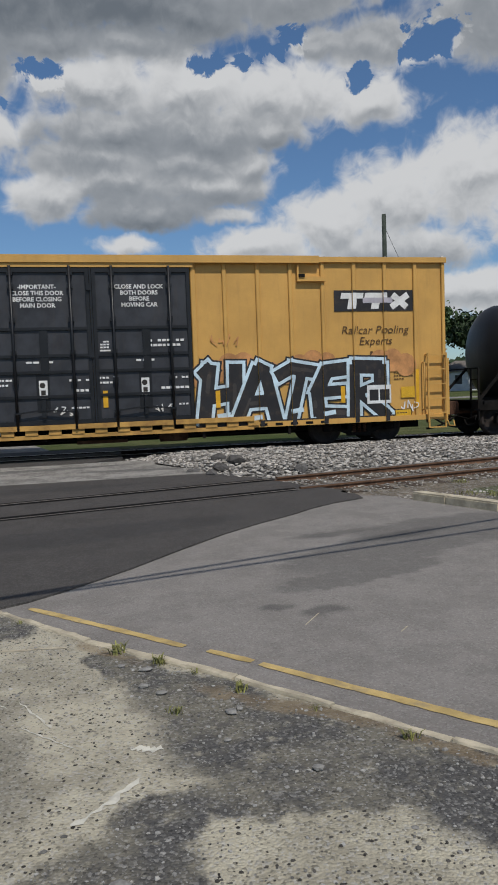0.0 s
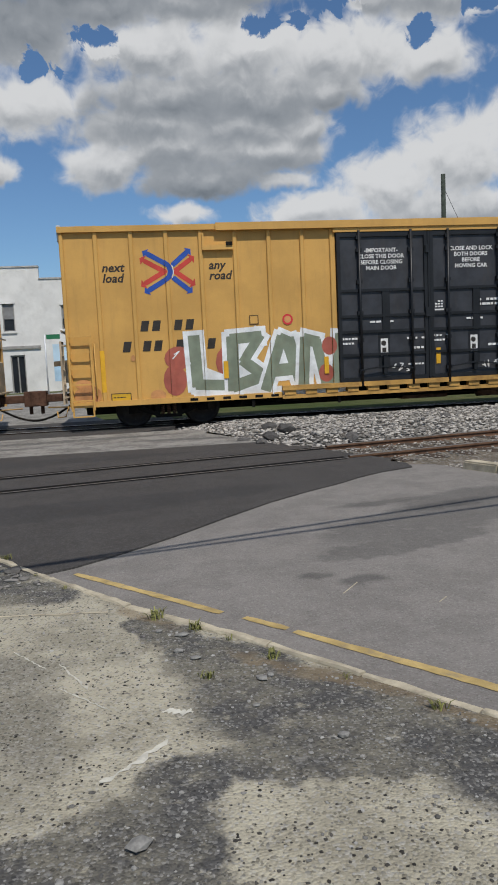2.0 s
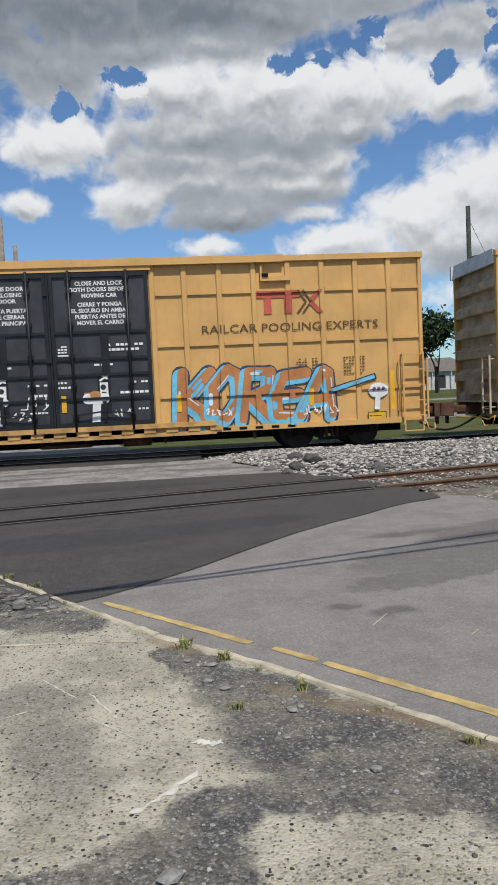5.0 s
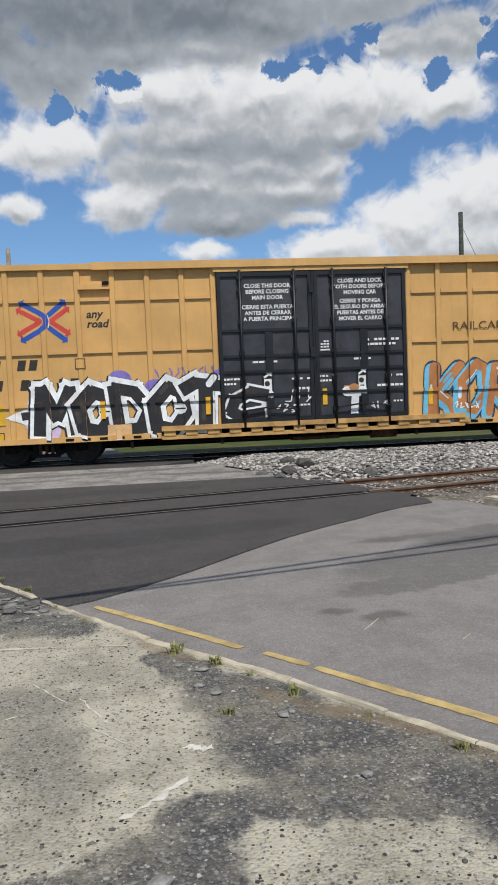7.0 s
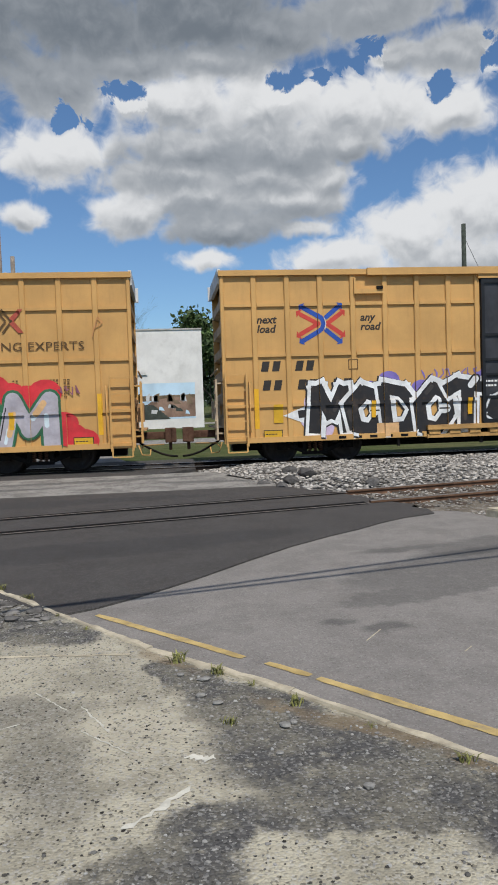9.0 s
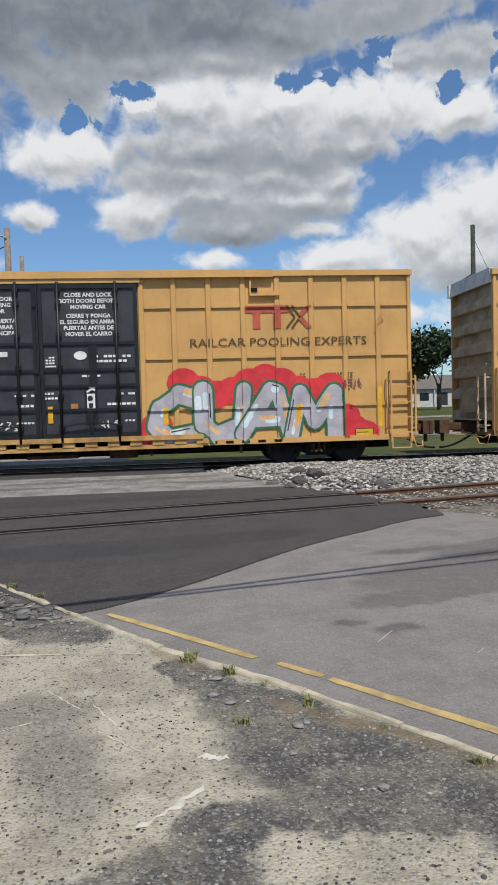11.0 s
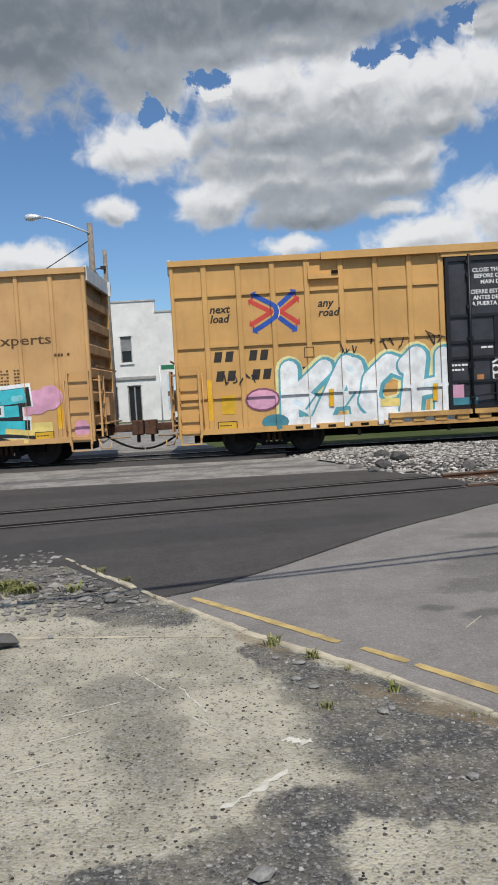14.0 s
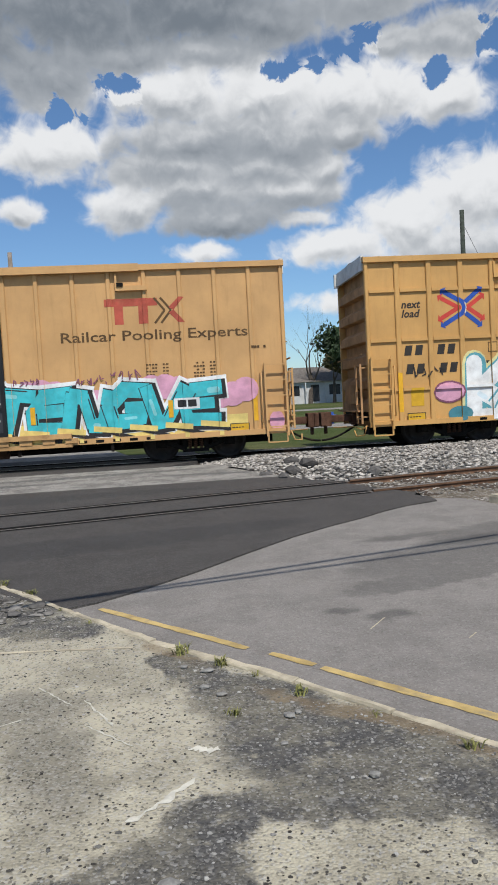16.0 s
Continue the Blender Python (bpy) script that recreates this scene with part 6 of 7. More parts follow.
CARS["tank"] = tank_car()

# ---------------------------------------------------------------- beyond the tracks
M_WBRICK = material("white_painted_brick", (0.70, 0.69, 0.66), 0.85, 0, 0.08, 0.9, grime=0.35, grime_colour=(0.42, 0.40, 0.36), bump=0.01, fine=14)
M_PARAPET = material("parapet_cap", (0.45, 0.43, 0.40), 0.85, 0, 0.2, 3.0, grime=0.6, grime_colour=(0.12, 0.11, 0.1))
M_GLASS = material("dark_window_glass", (0.02, 0.022, 0.025), 0.12, 0, 0.2, 2.0)
M_BLIND = material("window_blind", (0.22, 0.22, 0.22), 0.8, 0, 0.15, 3.0)
M_SHOPFRAME = material("shop_front_grey", (0.30, 0.29, 0.27), 0.7, 0, 0.2, 3.0)
M_MSKY = material("mural_pale_blue", (0.50, 0.66, 0.78), 0.8, 0, 0.12, 0.6)
M_MWATER = material("mural_water", (0.42, 0.60, 0.75), 0.8, 0, 0.3, 0.5)
M_MLAND = material("mural_brown", (0.16, 0.12, 0.08), 0.8, 0, 0.45, 0.8)
M_MTOWN = material("mural_town", (0.24, 0.16, 0.12), 0.8, 0, 0.4, 1.2)
M_MDARK = material("mural_dark", (0.06, 0.07, 0.06), 0.8, 0, 0.5, 0.9)
M_POLE = material("weathered_pole", (0.21, 0.18, 0.15), 0.9, 0, 0.25, 4.0, grime=0.4, bump=0.01, streak=True)
M_POLEDARK = material("creosote_pole", (0.05, 0.06, 0.05), 0.85, 0, 0.3, 4.0, bump=0.01)
M_LAMP = material("lamp_grey", (0.62, 0.63, 0.64), 0.4, 0.3, 0.08, 3.0)
M_CABLE = material("cable_black", (0.02, 0.02, 0.022), 0.6, 0, 0.2, 3.0)
M_BARK = material("bark", (0.10, 0.085, 0.07), 0.95, 0, 0.3, 5.0, bump=0.03)
M_TWIG = material("bare_twig", (0.10, 0.085, 0.072), 0.95, 0, 0.3, 5.0)
M_LEAF = material("leaf_green", (0.05, 0.085, 0.022), 0.7, 0, 0.35, 0.6, random_tone=0.45, island=True)
M_LEAFD = material("leaf_dark", (0.028, 0.05, 0.018), 0.7, 0, 0.35, 0.6, random_tone=0.45, island=True)
M_LEAFB = material("leaf_budding", (0.12, 0.11, 0.055), 0.8, 0, 0.35, 0.6, random_tone=0.4, island=True)
M_WEED = material("weed_green", (0.19, 0.19, 0.055), 0.7, 0, 0.3, 12.0, random_tone=0.35, island=True)
M_HOUSE = material("house_siding", (0.52, 0.53, 0.53), 0.8, 0, 0.1, 2.0)
M_HOUSEB = material("house_tan", (0.36, 0.31, 0.24), 0.8, 0, 0.15, 2.0)
M_SHINGLE = material("roof_shingle", (0.15, 0.135, 0.12), 0.9, 0, 0.25, 4.0)
M_FENCE = material("dark_fence", (0.03, 0.033, 0.036), 0.7, 0, 0.25, 2.0)
M_TARP = material("blue_tarp", (0.03, 0.10, 0.40), 0.5, 0, 0.15, 3.0)


def base_z(y):
    return -0.12 + min(far_rise(y), 2.2)


def arch_prism(bm, x0, x1, z0, z1, y0, y1, rise, seg=8):
    """A window-shaped prism with a segmental arch on top."""
    top = [((x0 + x1) / 2 - (x1 - x0) / 2 * math.cos(math.pi * k / seg), z1 - rise + rise * math.sin(math.pi * k / seg)) for k in range(seg + 1)]
    out = [(x0, z0)] + top + [(x1, z0)]
    out = [p for i, p in enumerate(out) if i == 0 or p != out[i - 1]]
    a = [bm.verts.new((x, y0, z)) for x, z in out]
    b = [bm.verts.new((x, y1, z)) for x, z in out]
    bm.faces.new(a)
    bm.faces.new(b[::-1])
    for i in range(len(out)):
        j = (i + 1) % len(out)
        bm.faces.new((a[j], a[i], b[i], b[j]))
    bmesh.ops.recalc_face_normals(bm, faces=bm.faces[:])


def wall_pieces(bm, x0, x1, z0, z1, y0, y1, holes):
    """A wall with real openings: holes (x0, x1, z0, z1), sorted by x."""
    x = x0
    for a, b, c, d in holes:
        box(bm, x, a, y0, y1, z0, z1)
        if c > z0 + 0.01:
            box(bm, a, b, y0, y1, z0, c)
        box(bm, a, b, y0, y1, d, z1)
        x = b
    box(bm, x, x1, y0, y1, z0, z1)


def white_building():
    y = 52.0
    b = thing("white_building", "two-storey white painted brick building with a harbour mural", "building")
    zb = base_z(y) - 0.1
    windows = [(-13.35, -12.35, 4.5, 6.65), (-9.2, -8.4, 4.45, 6.45), (-5.25, -4.45, 4.45, 6.25), (-1.82, -1.05, 4.2, 6.02)]
    shop = [(-16.6, -14.8, 0.5, 3.1), (-13.0, -9.6, 0.55, 2.75), (-8.9, -7.9, 0.2, 2.8)]
    for i, (x0, x1, top, name) in enumerate(((-18.0, -6.6, 8.75, "wall"), (-6.6, -2.85, 7.92, "wall"), (-2.85, 3.0, 7.22, "wall"))):
        bm = bmesh.new()
        if i == 0:
            wall_pieces(bm, x0, x1, 3.3, top, y, y + 0.35, [w for w in windows if x0 < w[0] < x1])
            wall_pieces(bm, x0, x1, zb, 3.3, y + 0.01, y + 0.35, shop)
        else:
            wall_pieces(bm, x0, x1, zb, top, y, y + 0.35, [w for w in windows[:3] if x0 < w[0] < x1])
        part(name, bm, M_WBRICK, b, "white painted brick wall")
        bm = bmesh.new()
        box(bm, x0 - 0.02, x1 + 0.02, y - 0.06, y + 0.42, top, top + 0.10)
        part("parapet_cap", bm, M_PARAPET, b)
    bm = bmesh.new()
    box(bm, 2.65, 3.0, y + 0.35, y + 22, zb, 6.9)
    box(bm, -18, -17.65, y + 0.35, y + 22, zb, 8.4)
    box(bm, -17.65, 2.65, y + 21.6, y + 22, zb, 6.9)
    part("wall", bm, M_WBRICK, b, "plain side and rear walls")
    bm = bmesh.new()
    box(bm, -17.6, 2.6, y + 0.36, y + 21.6, 6.4, 6.6)
    part("roof", bm, M_PARAPET, b)
    for k, (x0, x1, z0, z1) in enumerate(windows):
        w = thing("window", "", "")
        w.parent = b
        bm = bmesh.new()
        if k == 3:
            # bricked-up arch, a shallow recess
            arch_prism(bm, x0, x1, z0, z1, y - 0.10, y + 0.1, 0.22)
            w.data = None
            part("blind_arch", bm, M_WBRICK, w, "bricked-up arched window painted white")
        else:
            box(bm, x0, x1, y + 0.16, y + 0.19, z0, z1)
            part("pane", bm, M_GLASS, w, "dark glass")
            bm = bmesh.new()
            box(bm, x0, x1, y + 0.10, y + 0.13, z0 + (z1 - z0) * 0.42, z1)
            part("blind", bm, M_BLIND, w, "grey blind half down")
            bm = bmesh.new()
            for q in (x0, x1 - 0.07):
                box(bm, q, q + 0.07, y + 0.06, y + 0.155, z0, z1)
            box(bm, x0, x1, y + 0.06, y + 0.15, z0, z0 + 0.06)
            part("window_frame", bm, M_SHOPFRAME, w)
            bm = bmesh.new()
            arch_prism(bm, x0 - 0.08, x1 + 0.08, z1 - 0.12, z1 + 0.16, y - 0.05, y - 0.002, 0.16)
            part("arch_head", bm, M_WBRICK, w)
        bm = bmesh.new()
        box(bm, x0 - 0.1, x1 + 0.1, y - 0.10, y - 0.002, z0 - 0.13, z0 - 0.02)
        part("window_sill", bm, M_WBRICK, w)
    for x0, x1, z0, z1 in shop:
        s = thing("shop_window", "", "")
        s.parent = b
        bm = bmesh.new()
        box(bm, x0, x1, y + 0.2, y + 0.23, z0, z1)
        part("pane", bm, M_GLASS, s, "dark shop glass")
        bm = bmesh.new()
        for q in (x0, (x0 + x1) / 2 - 0.04, x1 - 0.08):
            box(bm, q, q + 0.08, y + 0.1, y + 0.195, z0, z1)
        box(bm, x0, x1, y + 0.1, y + 0.19, z1 - 0.1, z1)
        part("window_frame", bm, M_SHOPFRAME, s)
    bm = bmesh.new()
    box(bm, -14.4, -6.8, y - 0.10, y - 0.004, 3.22, 3.42)
    part("fascia", bm, M_SHOPFRAME, b)
    # mural: painted panels on the lower wall
    mural = thing("mural", "wide painted mural of a blue harbour and town", "mural")
    mz0, mz1 = 0.88, 3.45

    def panel(name, pts, mat, lay, label=""):
        bm = bmesh.new()
        f = bm.faces.new([bm.verts.new((x, y - 0.006 - 0.004 * lay, z)) for x, z in pts])
        ext = bmesh.ops.extrude_face_region(bm, geom=[f])
        for v in ext["geom"]:
            if isinstance(v, bmesh.types.BMVert):
                v.co.y += 0.003
        bmesh.ops.recalc_face_normals(bm, faces=bm.faces[:])
        part(name, bm, mat, mural, label)

    panel("painted_sky", [(-6.0, mz0), (2.4, mz0), (2.4, mz1), (-6.0, mz1)], M_MSKY, 0, "pale blue painted sky")
    panel("painted_water", [(-6.0, mz0), (-1.2, mz0), (-1.6, 1.7), (-3.2, 2.05), (-6.0, 1.95)], M_MWATER, 1, "blue painted water")
    panel("painted_shore", [(-6.0, 1.9), (-3.0, 2.0), (-1.0, 2.2), (2.4, 2.3), (2.4, 2.6), (-2, 2.55), (-6.0, 2.25)], M_MLAND, 2, "brown painted shore")
    panel("painted_town", [(-1.6, mz0 + 0.1), (2.4, mz0 + 0.15), (2.4, 2.35), (1.0, 2.45), (-0.6, 2.25), (-1.2, 1.8)], M_MTOWN, 3, "red-brown painted town")
    panel("painted_road", [(-2.4, mz0), (0.6, mz0), (-0.6, 1.9), (-1.4, 1.95)], M_MDARK, 4, "dark painted foreground")
    r = random.Random(6)
    for k in range(16):
        x = r.uniform(-5.8, 2.1)
        panel("painted_house", [(x, 2.1 + 0.1 * r.random()), (x + r.uniform(0.2, 0.5), 2.1), (x + r.uniform(0.2, 0.4), 2.55 + r.random() * 0.25), (x, 2.5 + r.random() * 0.2)], r.choice([M_MTOWN, M_MLAND, M_HOUSE]), 5)
    for k in range(8):
        x, z = r.uniform(-1.0, 1.9), r.uniform(1.1, 2.0)
        panel("painted_roof", [(x, z), (x + r.uniform(0.25, 0.6), z - 0.05), (x + r.uniform(0.2, 0.5), z + 0.22), (x + 0.05, z + 0.25)], r.choice([M_MDARK, M_HOUSE, M_MLAND, M_MSKY]), 6)
    panel("painted_mast", [(-2.0, 1.6), (-1.9, 1.6), (-1.9, 3.1), (-2.0, 3.1)], M_MDARK, 7)


white_building()


def pole(name, x, y, h, r0, r1, mat, label, lean=(0, 0)):
    p = thing(name, label, "pole")
    z = base_z(y)
    bm = bmesh.new()
    tube(bm, [(x, y, z - 0.1), (x + lean[0] * 0.5, y + lean[1] * 0.5, z + h * 0.5), (x + lean[0], y + lean[1], z + h)], [r0, (r0 + r1) / 2, r1], 12)
    part("shaft", bm, mat, p)
    return p


# street lamp beside the far street
LAMP_X, LAMP_Y, LAMP_H = -6.62, 32.0, 9.55
lamp = pole("street_lamp", LAMP_X, LAMP_Y, LAMP_H, 0.17, 0.125, M_POLE, "weathered wooden street lamp pole with a cobra-head light")
bm = bmesh.new()
zt = base_z(LAMP_Y) + LAMP_H
tube(bm, [(LAMP_X, LAMP_Y - 0.12, zt - 0.45), (LAMP_X - 0.9, LAMP_Y - 0.2, zt - 0.05), (LAMP_X - 1.8, LAMP_Y - 0.25, zt + 0.28), (LAMP_X - 2.1, LAMP_Y - 0.25, zt + 0.32)], [0.045, 0.04, 0.036, 0.036], 8)
part("arm", bm, M_LAMP, lamp, "grey tubular bracket arm")
bm = bmesh.new()
lathe(bm, [(LAMP_X - 2.75, 0.03), (LAMP_X - 2.68, 0.13), (LAMP_X - 2.45, 0.16), (LAMP_X - 2.2, 0.11), (LAMP_X - 2.05, 0.06)], axis_y=False, sides=16, centre=(0, LAMP_Y - 0.25, zt + 0.33))
part("lamp_head", bm, M_LAMP, lamp, "pale grey cobra-head luminaire")
WIRE_POLE_X, WIRE_POLE_Y = -7.2, 38.0
wp = pole("utility_pole", WIRE_POLE_X, WIRE_POLE_Y, 9.55, 0.16, 0.11, M_POLE, "weathered wooden utility pole by the street")
bm = bmesh.new()
box(bm, WIRE_POLE_X - 0.22, WIRE_POLE_X + 0.04, WIRE_POLE_Y - 0.25, WIRE_POLE_Y - 0.13, 8.55, 8.72)
part("insulator_bracket", bm, M_CABLE, wp)


def cable(a, b, sag, r, label):
    bm = bmesh.new()
    a, b = Vector(a), Vector(b)
    tube(bm, [a.lerp(b, t / 16) - Vector((0, 0, sag * 4 * (t / 16) * (1 - t / 16))) for t in range(17)], r, 6)
    thing("overhead_cable", label, "cable", group="overhead cables", bm=bm, mat=M_CABLE)


cable((WIRE_POLE_X, WIRE_POLE_Y - 0.2, 8.64), (-40, 44, 7.4), 0.5, 0.03, "black overhead cable leading off from the pole")
cable((LAMP_X - 0.1, LAMP_Y, zt - 0.75), (-24, 46, 4.6), 0.25, 0.022, "thin black guy cable from the lamp pole")
pole("utility_pole", 19.75, 45.0, 12.75, 0.19, 0.14, M_POLEDARK, "tall dark creosoted utility pole")
cable((19.8, 45, 12.0), (26.5, 49, 3.0), 0.1, 0.015, "thin guy wire from the tall pole")
pole("utility_pole", 8.0, 78.0, 8.2, 0.15, 0.1, M_POLE, "slim grey utility pole in the field")
pole("utility_pole", 33.6, 64.0, 8.6, 0.16, 0.12, M_POLE, "weathered utility pole near the trees")
bm = bmesh.new()
tube(bm, [(-8.4, 40.5, base_z(40) - 0.1), (-8.4, 40.5, 2.6)], 0.075, 10)
thing("bollard_post", "white painted post at the street edge", "post", bm=bm, mat=M_WBRICK)

sign = pole("street_sign", -5.6, 45.0, 3.7, 0.045, 0.04, M_LAMP, "thin grey street sign post with a blank green plate")
bm = bmesh.new()
box(bm, -5.5, -4.7, 44.96, 45.0, base_z(45) + 3.4, base_z(45) + 3.68)
part("plate", bm, material("sign_green", (0.02, 0.16, 0.07), 0.5, 0, 0.1, 3.0), sign, "green sign plate")

# two cables over the road whose shadows lie on the asphalt, hung between poles beyond the view
up = SUN_DIR * (5.2 / SUN_DIR.z)
for (ax, ay), (bx, by) in (((-0.15, 5.81), (3.54, 6.61)), ((0.38, 6.04), (3.73, 7.0))):
    k = (by - ay) / (bx - ax)
    ya, yb = ay + k * (-36 - ax), ay + k * (36 - ax)
    bm = bmesh.new()
    tube(bm, [(-36 + up.x, ya + up.y, 5.2), (36 + up.x, yb + up.y, 5.2)], 0.026, 6)
    thing("overhead_cable", "black overhead cable crossing the road", "cable", group="overhead cables", bm=bm, mat=M_CABLE)
for x in (-36, 36):
    y = 5.9 + 0.24 * x + up.y
    pole("utility_pole", x + up.x, y, 6.2, 0.17, 0.13, M_POLE, "weathered utility pole that carries the road cables")


def house(x, y, w, d, h, wall, label, turn=0, porch=True):
    ob = thing("house", label, "house", group="houses beyond the field", at=pose(x, y, base_z(y), 0, 0, turn))
    bm = bmesh.new()
    holes = [(-w * 0.36, -w * 0.22, 0.9, 2.1), (-w * 0.06, w * 0.06, 0.15, 2.15), (w * 0.2, w * 0.36, 0.9, 2.1)]
    wall_pieces(bm, -w / 2, w / 2, -0.3, h, -d / 2, -d / 2 + 0.15, holes)
    box(bm, -w / 2, -w / 2 + 0.15, -d / 2 + 0.15, d / 2, -0.3, h)
    box(bm, w / 2 - 0.15, w / 2, -d / 2 + 0.15, d / 2, -0.3, h)
    box(bm, -w / 2 + 0.15, w / 2 - 0.15, d / 2 - 0.15, d / 2, -0.3, h)
    part("wall", bm, wall, ob)
    bm = bmesh.new()
    e, rh = 0.45, h + w * 0.22
    v = [bm.verts.new(p) for p in ((-w / 2 - e, -d / 2 - e, h), (w / 2 + e, -d / 2 - e, h), (w / 2 + e, d / 2 + e, h), (-w / 2 - e, d / 2 + e, h), (-w * 0.22, 0, rh), (w * 0.22, 0, rh))]
    for f in ((0, 1, 5, 4), (1, 2, 5), (2, 3, 4, 5), (3, 0, 4), (3, 2, 1, 0)):
        bm.faces.new([v[i] for i in f])
    part("roof", bm, M_SHINGLE, ob, "grey-brown shingle hip roof")
    for k, (a, b, c, e2) in enumerate(holes):
        bm = bmesh.new()
        box(bm, a, b, -d / 2 + 0.06, -d / 2 + 0.1, c, e2)
        part("door" if k == 1 else "window", bm, M_FENCE if k == 1 else M_GLASS, ob)
        bm = bmesh.new()
        for q in (a - 0.09, b):
            box(bm, q, q + 0.09, -d / 2 - 0.03, -d / 2 - 0.003, c, e2)
        box(bm, a - 0.09, b + 0.09, -d / 2 - 0.03, -d / 2 - 0.003, e2, e2 + 0.1)
        part("window_trim", bm, M_HOUSE, ob)
    for q in (-0.42, -0.14, 0.14, 0.42) if porch else ():
        bm = bmesh.new()
        box(bm, q * w - 0.06, q * w + 0.06, -d / 2 - 0.4, -d / 2 - 0.28, -0.1, h)
        part("porch_post", bm, M_HOUSE, ob)


house(17.8, 88, 8.5, 8, 2.5, M_HOUSE, "small white house with a grey hip roof and porch")
house(12.6, 104, 9, 8, 2.8, M_HOUSEB, "tan house with a brown hip roof behind a fence", 6)
house(42, 110, 10, 8, 2.7, M_HOUSE, "small pale house among the trees", -10)
house(52, 92, 7, 7, 2.6, M_HOUSE, "white shed-like house near the trees", -14, False)

fence = thing("fence", "long dark panel fence at the field edge", "fence")
for k in range(7):
    x0 = 7.6 + k * 0.85
    bm = bmesh.new()
    box(bm, x0, x0 + 0.80, 75.95, 76.0, base_z(76) + 0.05, base_z(76) + 1.75)
    part("fence_panel", bm, M_FENCE, fence)
    bm = bmesh.new()
    box(bm, x0 - 0.045, x0 + 0.045, 75.9, 75.94, base_z(76) - 0.1, base_z(76) + 1.85)
    part("fence_post", bm, M_FENCE, fence)
bm = bmesh.new()
box(bm, 4.95, 6.0, 63.9, 64.0, base_z(64) + 0.8, base_z(64) + 2.9)
box(bm, 5.05, 5.15, 64.0, 64.1, base_z(64) - 0.1, base_z(64) + 2.9)
box(bm, 5.8, 5.9, 64.0, 64.1, base_z(64) - 0.1, base_z(64) + 2.9)
thing("notice_board", "plain white board on two posts", "sign", bm=bm, mat=M_WBRICK)
bm = bmesh.new()
box(bm, -0.7, 0.7, -0.5, 0.5, 0, 0.62)
bmesh.ops.bevel(bm, geom=bm.edges[:], offset=0.14, segments=2, affect="EDGES")
thing("tarp_bundle", "bundle under a bright blue tarpaulin on the grass", "tarpaulin", bm=bm, mat=M_TARP, at=pose(8.2, 36.8, base_z(36.8)))


# ---------------------------------------------------------------- trees
def grow(bm, a, d, length, radius, depth, rnd, tips, spread):
    pts, rad = [a], [radius]
    p, dd = a.copy(), d.copy()
    for k in range(3):
        dd = (dd + Vector((rnd.uniform(-1, 1), rnd.uniform(-1, 1), rnd.uniform(-0.3, 0.7))) * 0.16).normalized()
        p = p + dd * length / 3
        pts.append(p)
        rad.append(radius * (1 - 0.13 * (k + 1)))
    tube(bm, pts, rad, 6 if depth > 2 else 4, cap=False)
    if depth == 0:
        tips.append(p)
        return
    tips.append(p) if depth < 3 else None
    for k in range(rnd.choice((2, 3, 3)) if depth > 1 else 3):
        q = pts[rnd.choice((2, 3, 3))]
        nd = (dd + Vector((rnd.uniform(-1, 1), rnd.uniform(-1, 1), rnd.uniform(-0.25, 0.6))) * spread).normalized()
        grow(bm, q, nd, length * rnd.uniform(0.62, 0.82), rad[-1] * rnd.uniform(0.55, 0.8), depth - 1, rnd, tips, spread)


def tree(x, y, h, seed, leaf=None, leaves=0, size=0.3, label="", depth=5, spread=0.75, clump=0.7):
    r = random.Random(seed)
    ob = thing("tree", label, "tree", group="trees beyond the field", at=pose(x, y, base_z(y) - 0.05))
    bm = bmesh.new()
    tips = []
    grow(bm, Vector((0, 0, 0)), Vector((0, 0, 1)), h * 0.30, h * 0.028, depth, r, tips, spread)
    part("trunk", bm, M_TWIG if not leaf else M_BARK, ob, "branching trunk and limbs")
    if leaf:
        verts, faces = [], []
        for _ in range(leaves):
            c = r.choice(tips) + Vector((r.gauss(0, 1), r.gauss(0, 1), r.gauss(0, 0.8))) * clump
            if c.z < h * 0.12:
                continue
            u = Vector((r.uniform(-1, 1), r.uniform(-1, 1), r.uniform(-1, 1))).normalized()
            w = u.cross(Vector((r.uniform(-1, 1), r.uniform(-1, 1), r.uniform(-1, 1)))).normalized()
            s = size * r.uniform(0.6, 1.3)
            i = len(verts)
            verts += [c - u * s, c + w * s * 0.55, c + u * s, c - w * s * 0.55]
            faces.append((i, i + 1, i + 2, i + 3))
        me = bpy.data.meshes.new("crown")
        me.from_pydata([tuple(v) for v in verts], [], faces)
        me.materials.append(leaf)
        crown = new("crown", me)
        crown.parent = ob
        tagged(crown, kind="stuff")


tree(17.2, 84, 12.0, 5, label="tall bare tree with fine spreading branches", depth=6)
tree(14.4, 92, 11.5, 15, label="bare grey tree with thin twigs", depth=6)
tree(19.6, 82, 8.5, 6, M_LEAFD, 3500, 0.28, "dark evergreen tree beside the white house")
tree(6.0, 84, 8.2, 7, M_LEAFD, 3800, 0.3, "dense dark green tree behind the building")
tree(3.9, 78, 10.8, 8, M_LEAF, 4800, 0.28, "leafy green tree behind the building")
tree(9.6, 96, 10.8, 9, M_LEAFB, 2600, 0.2, "large tree just coming into leaf", depth=6)
tree(12.6, 98, 11.4, 10, M_LEAFB, 2600, 0.2, "large tree just coming into leaf", depth=6)
tree(8.3, 90, 5.5, 16, M_LEAFD, 3000, 0.25, "dark bushy evergreen by the fence", clump=1.0)
tree(-1.8, 79, 14.5, 11, label="bare tree rising behind the white building", depth=6)
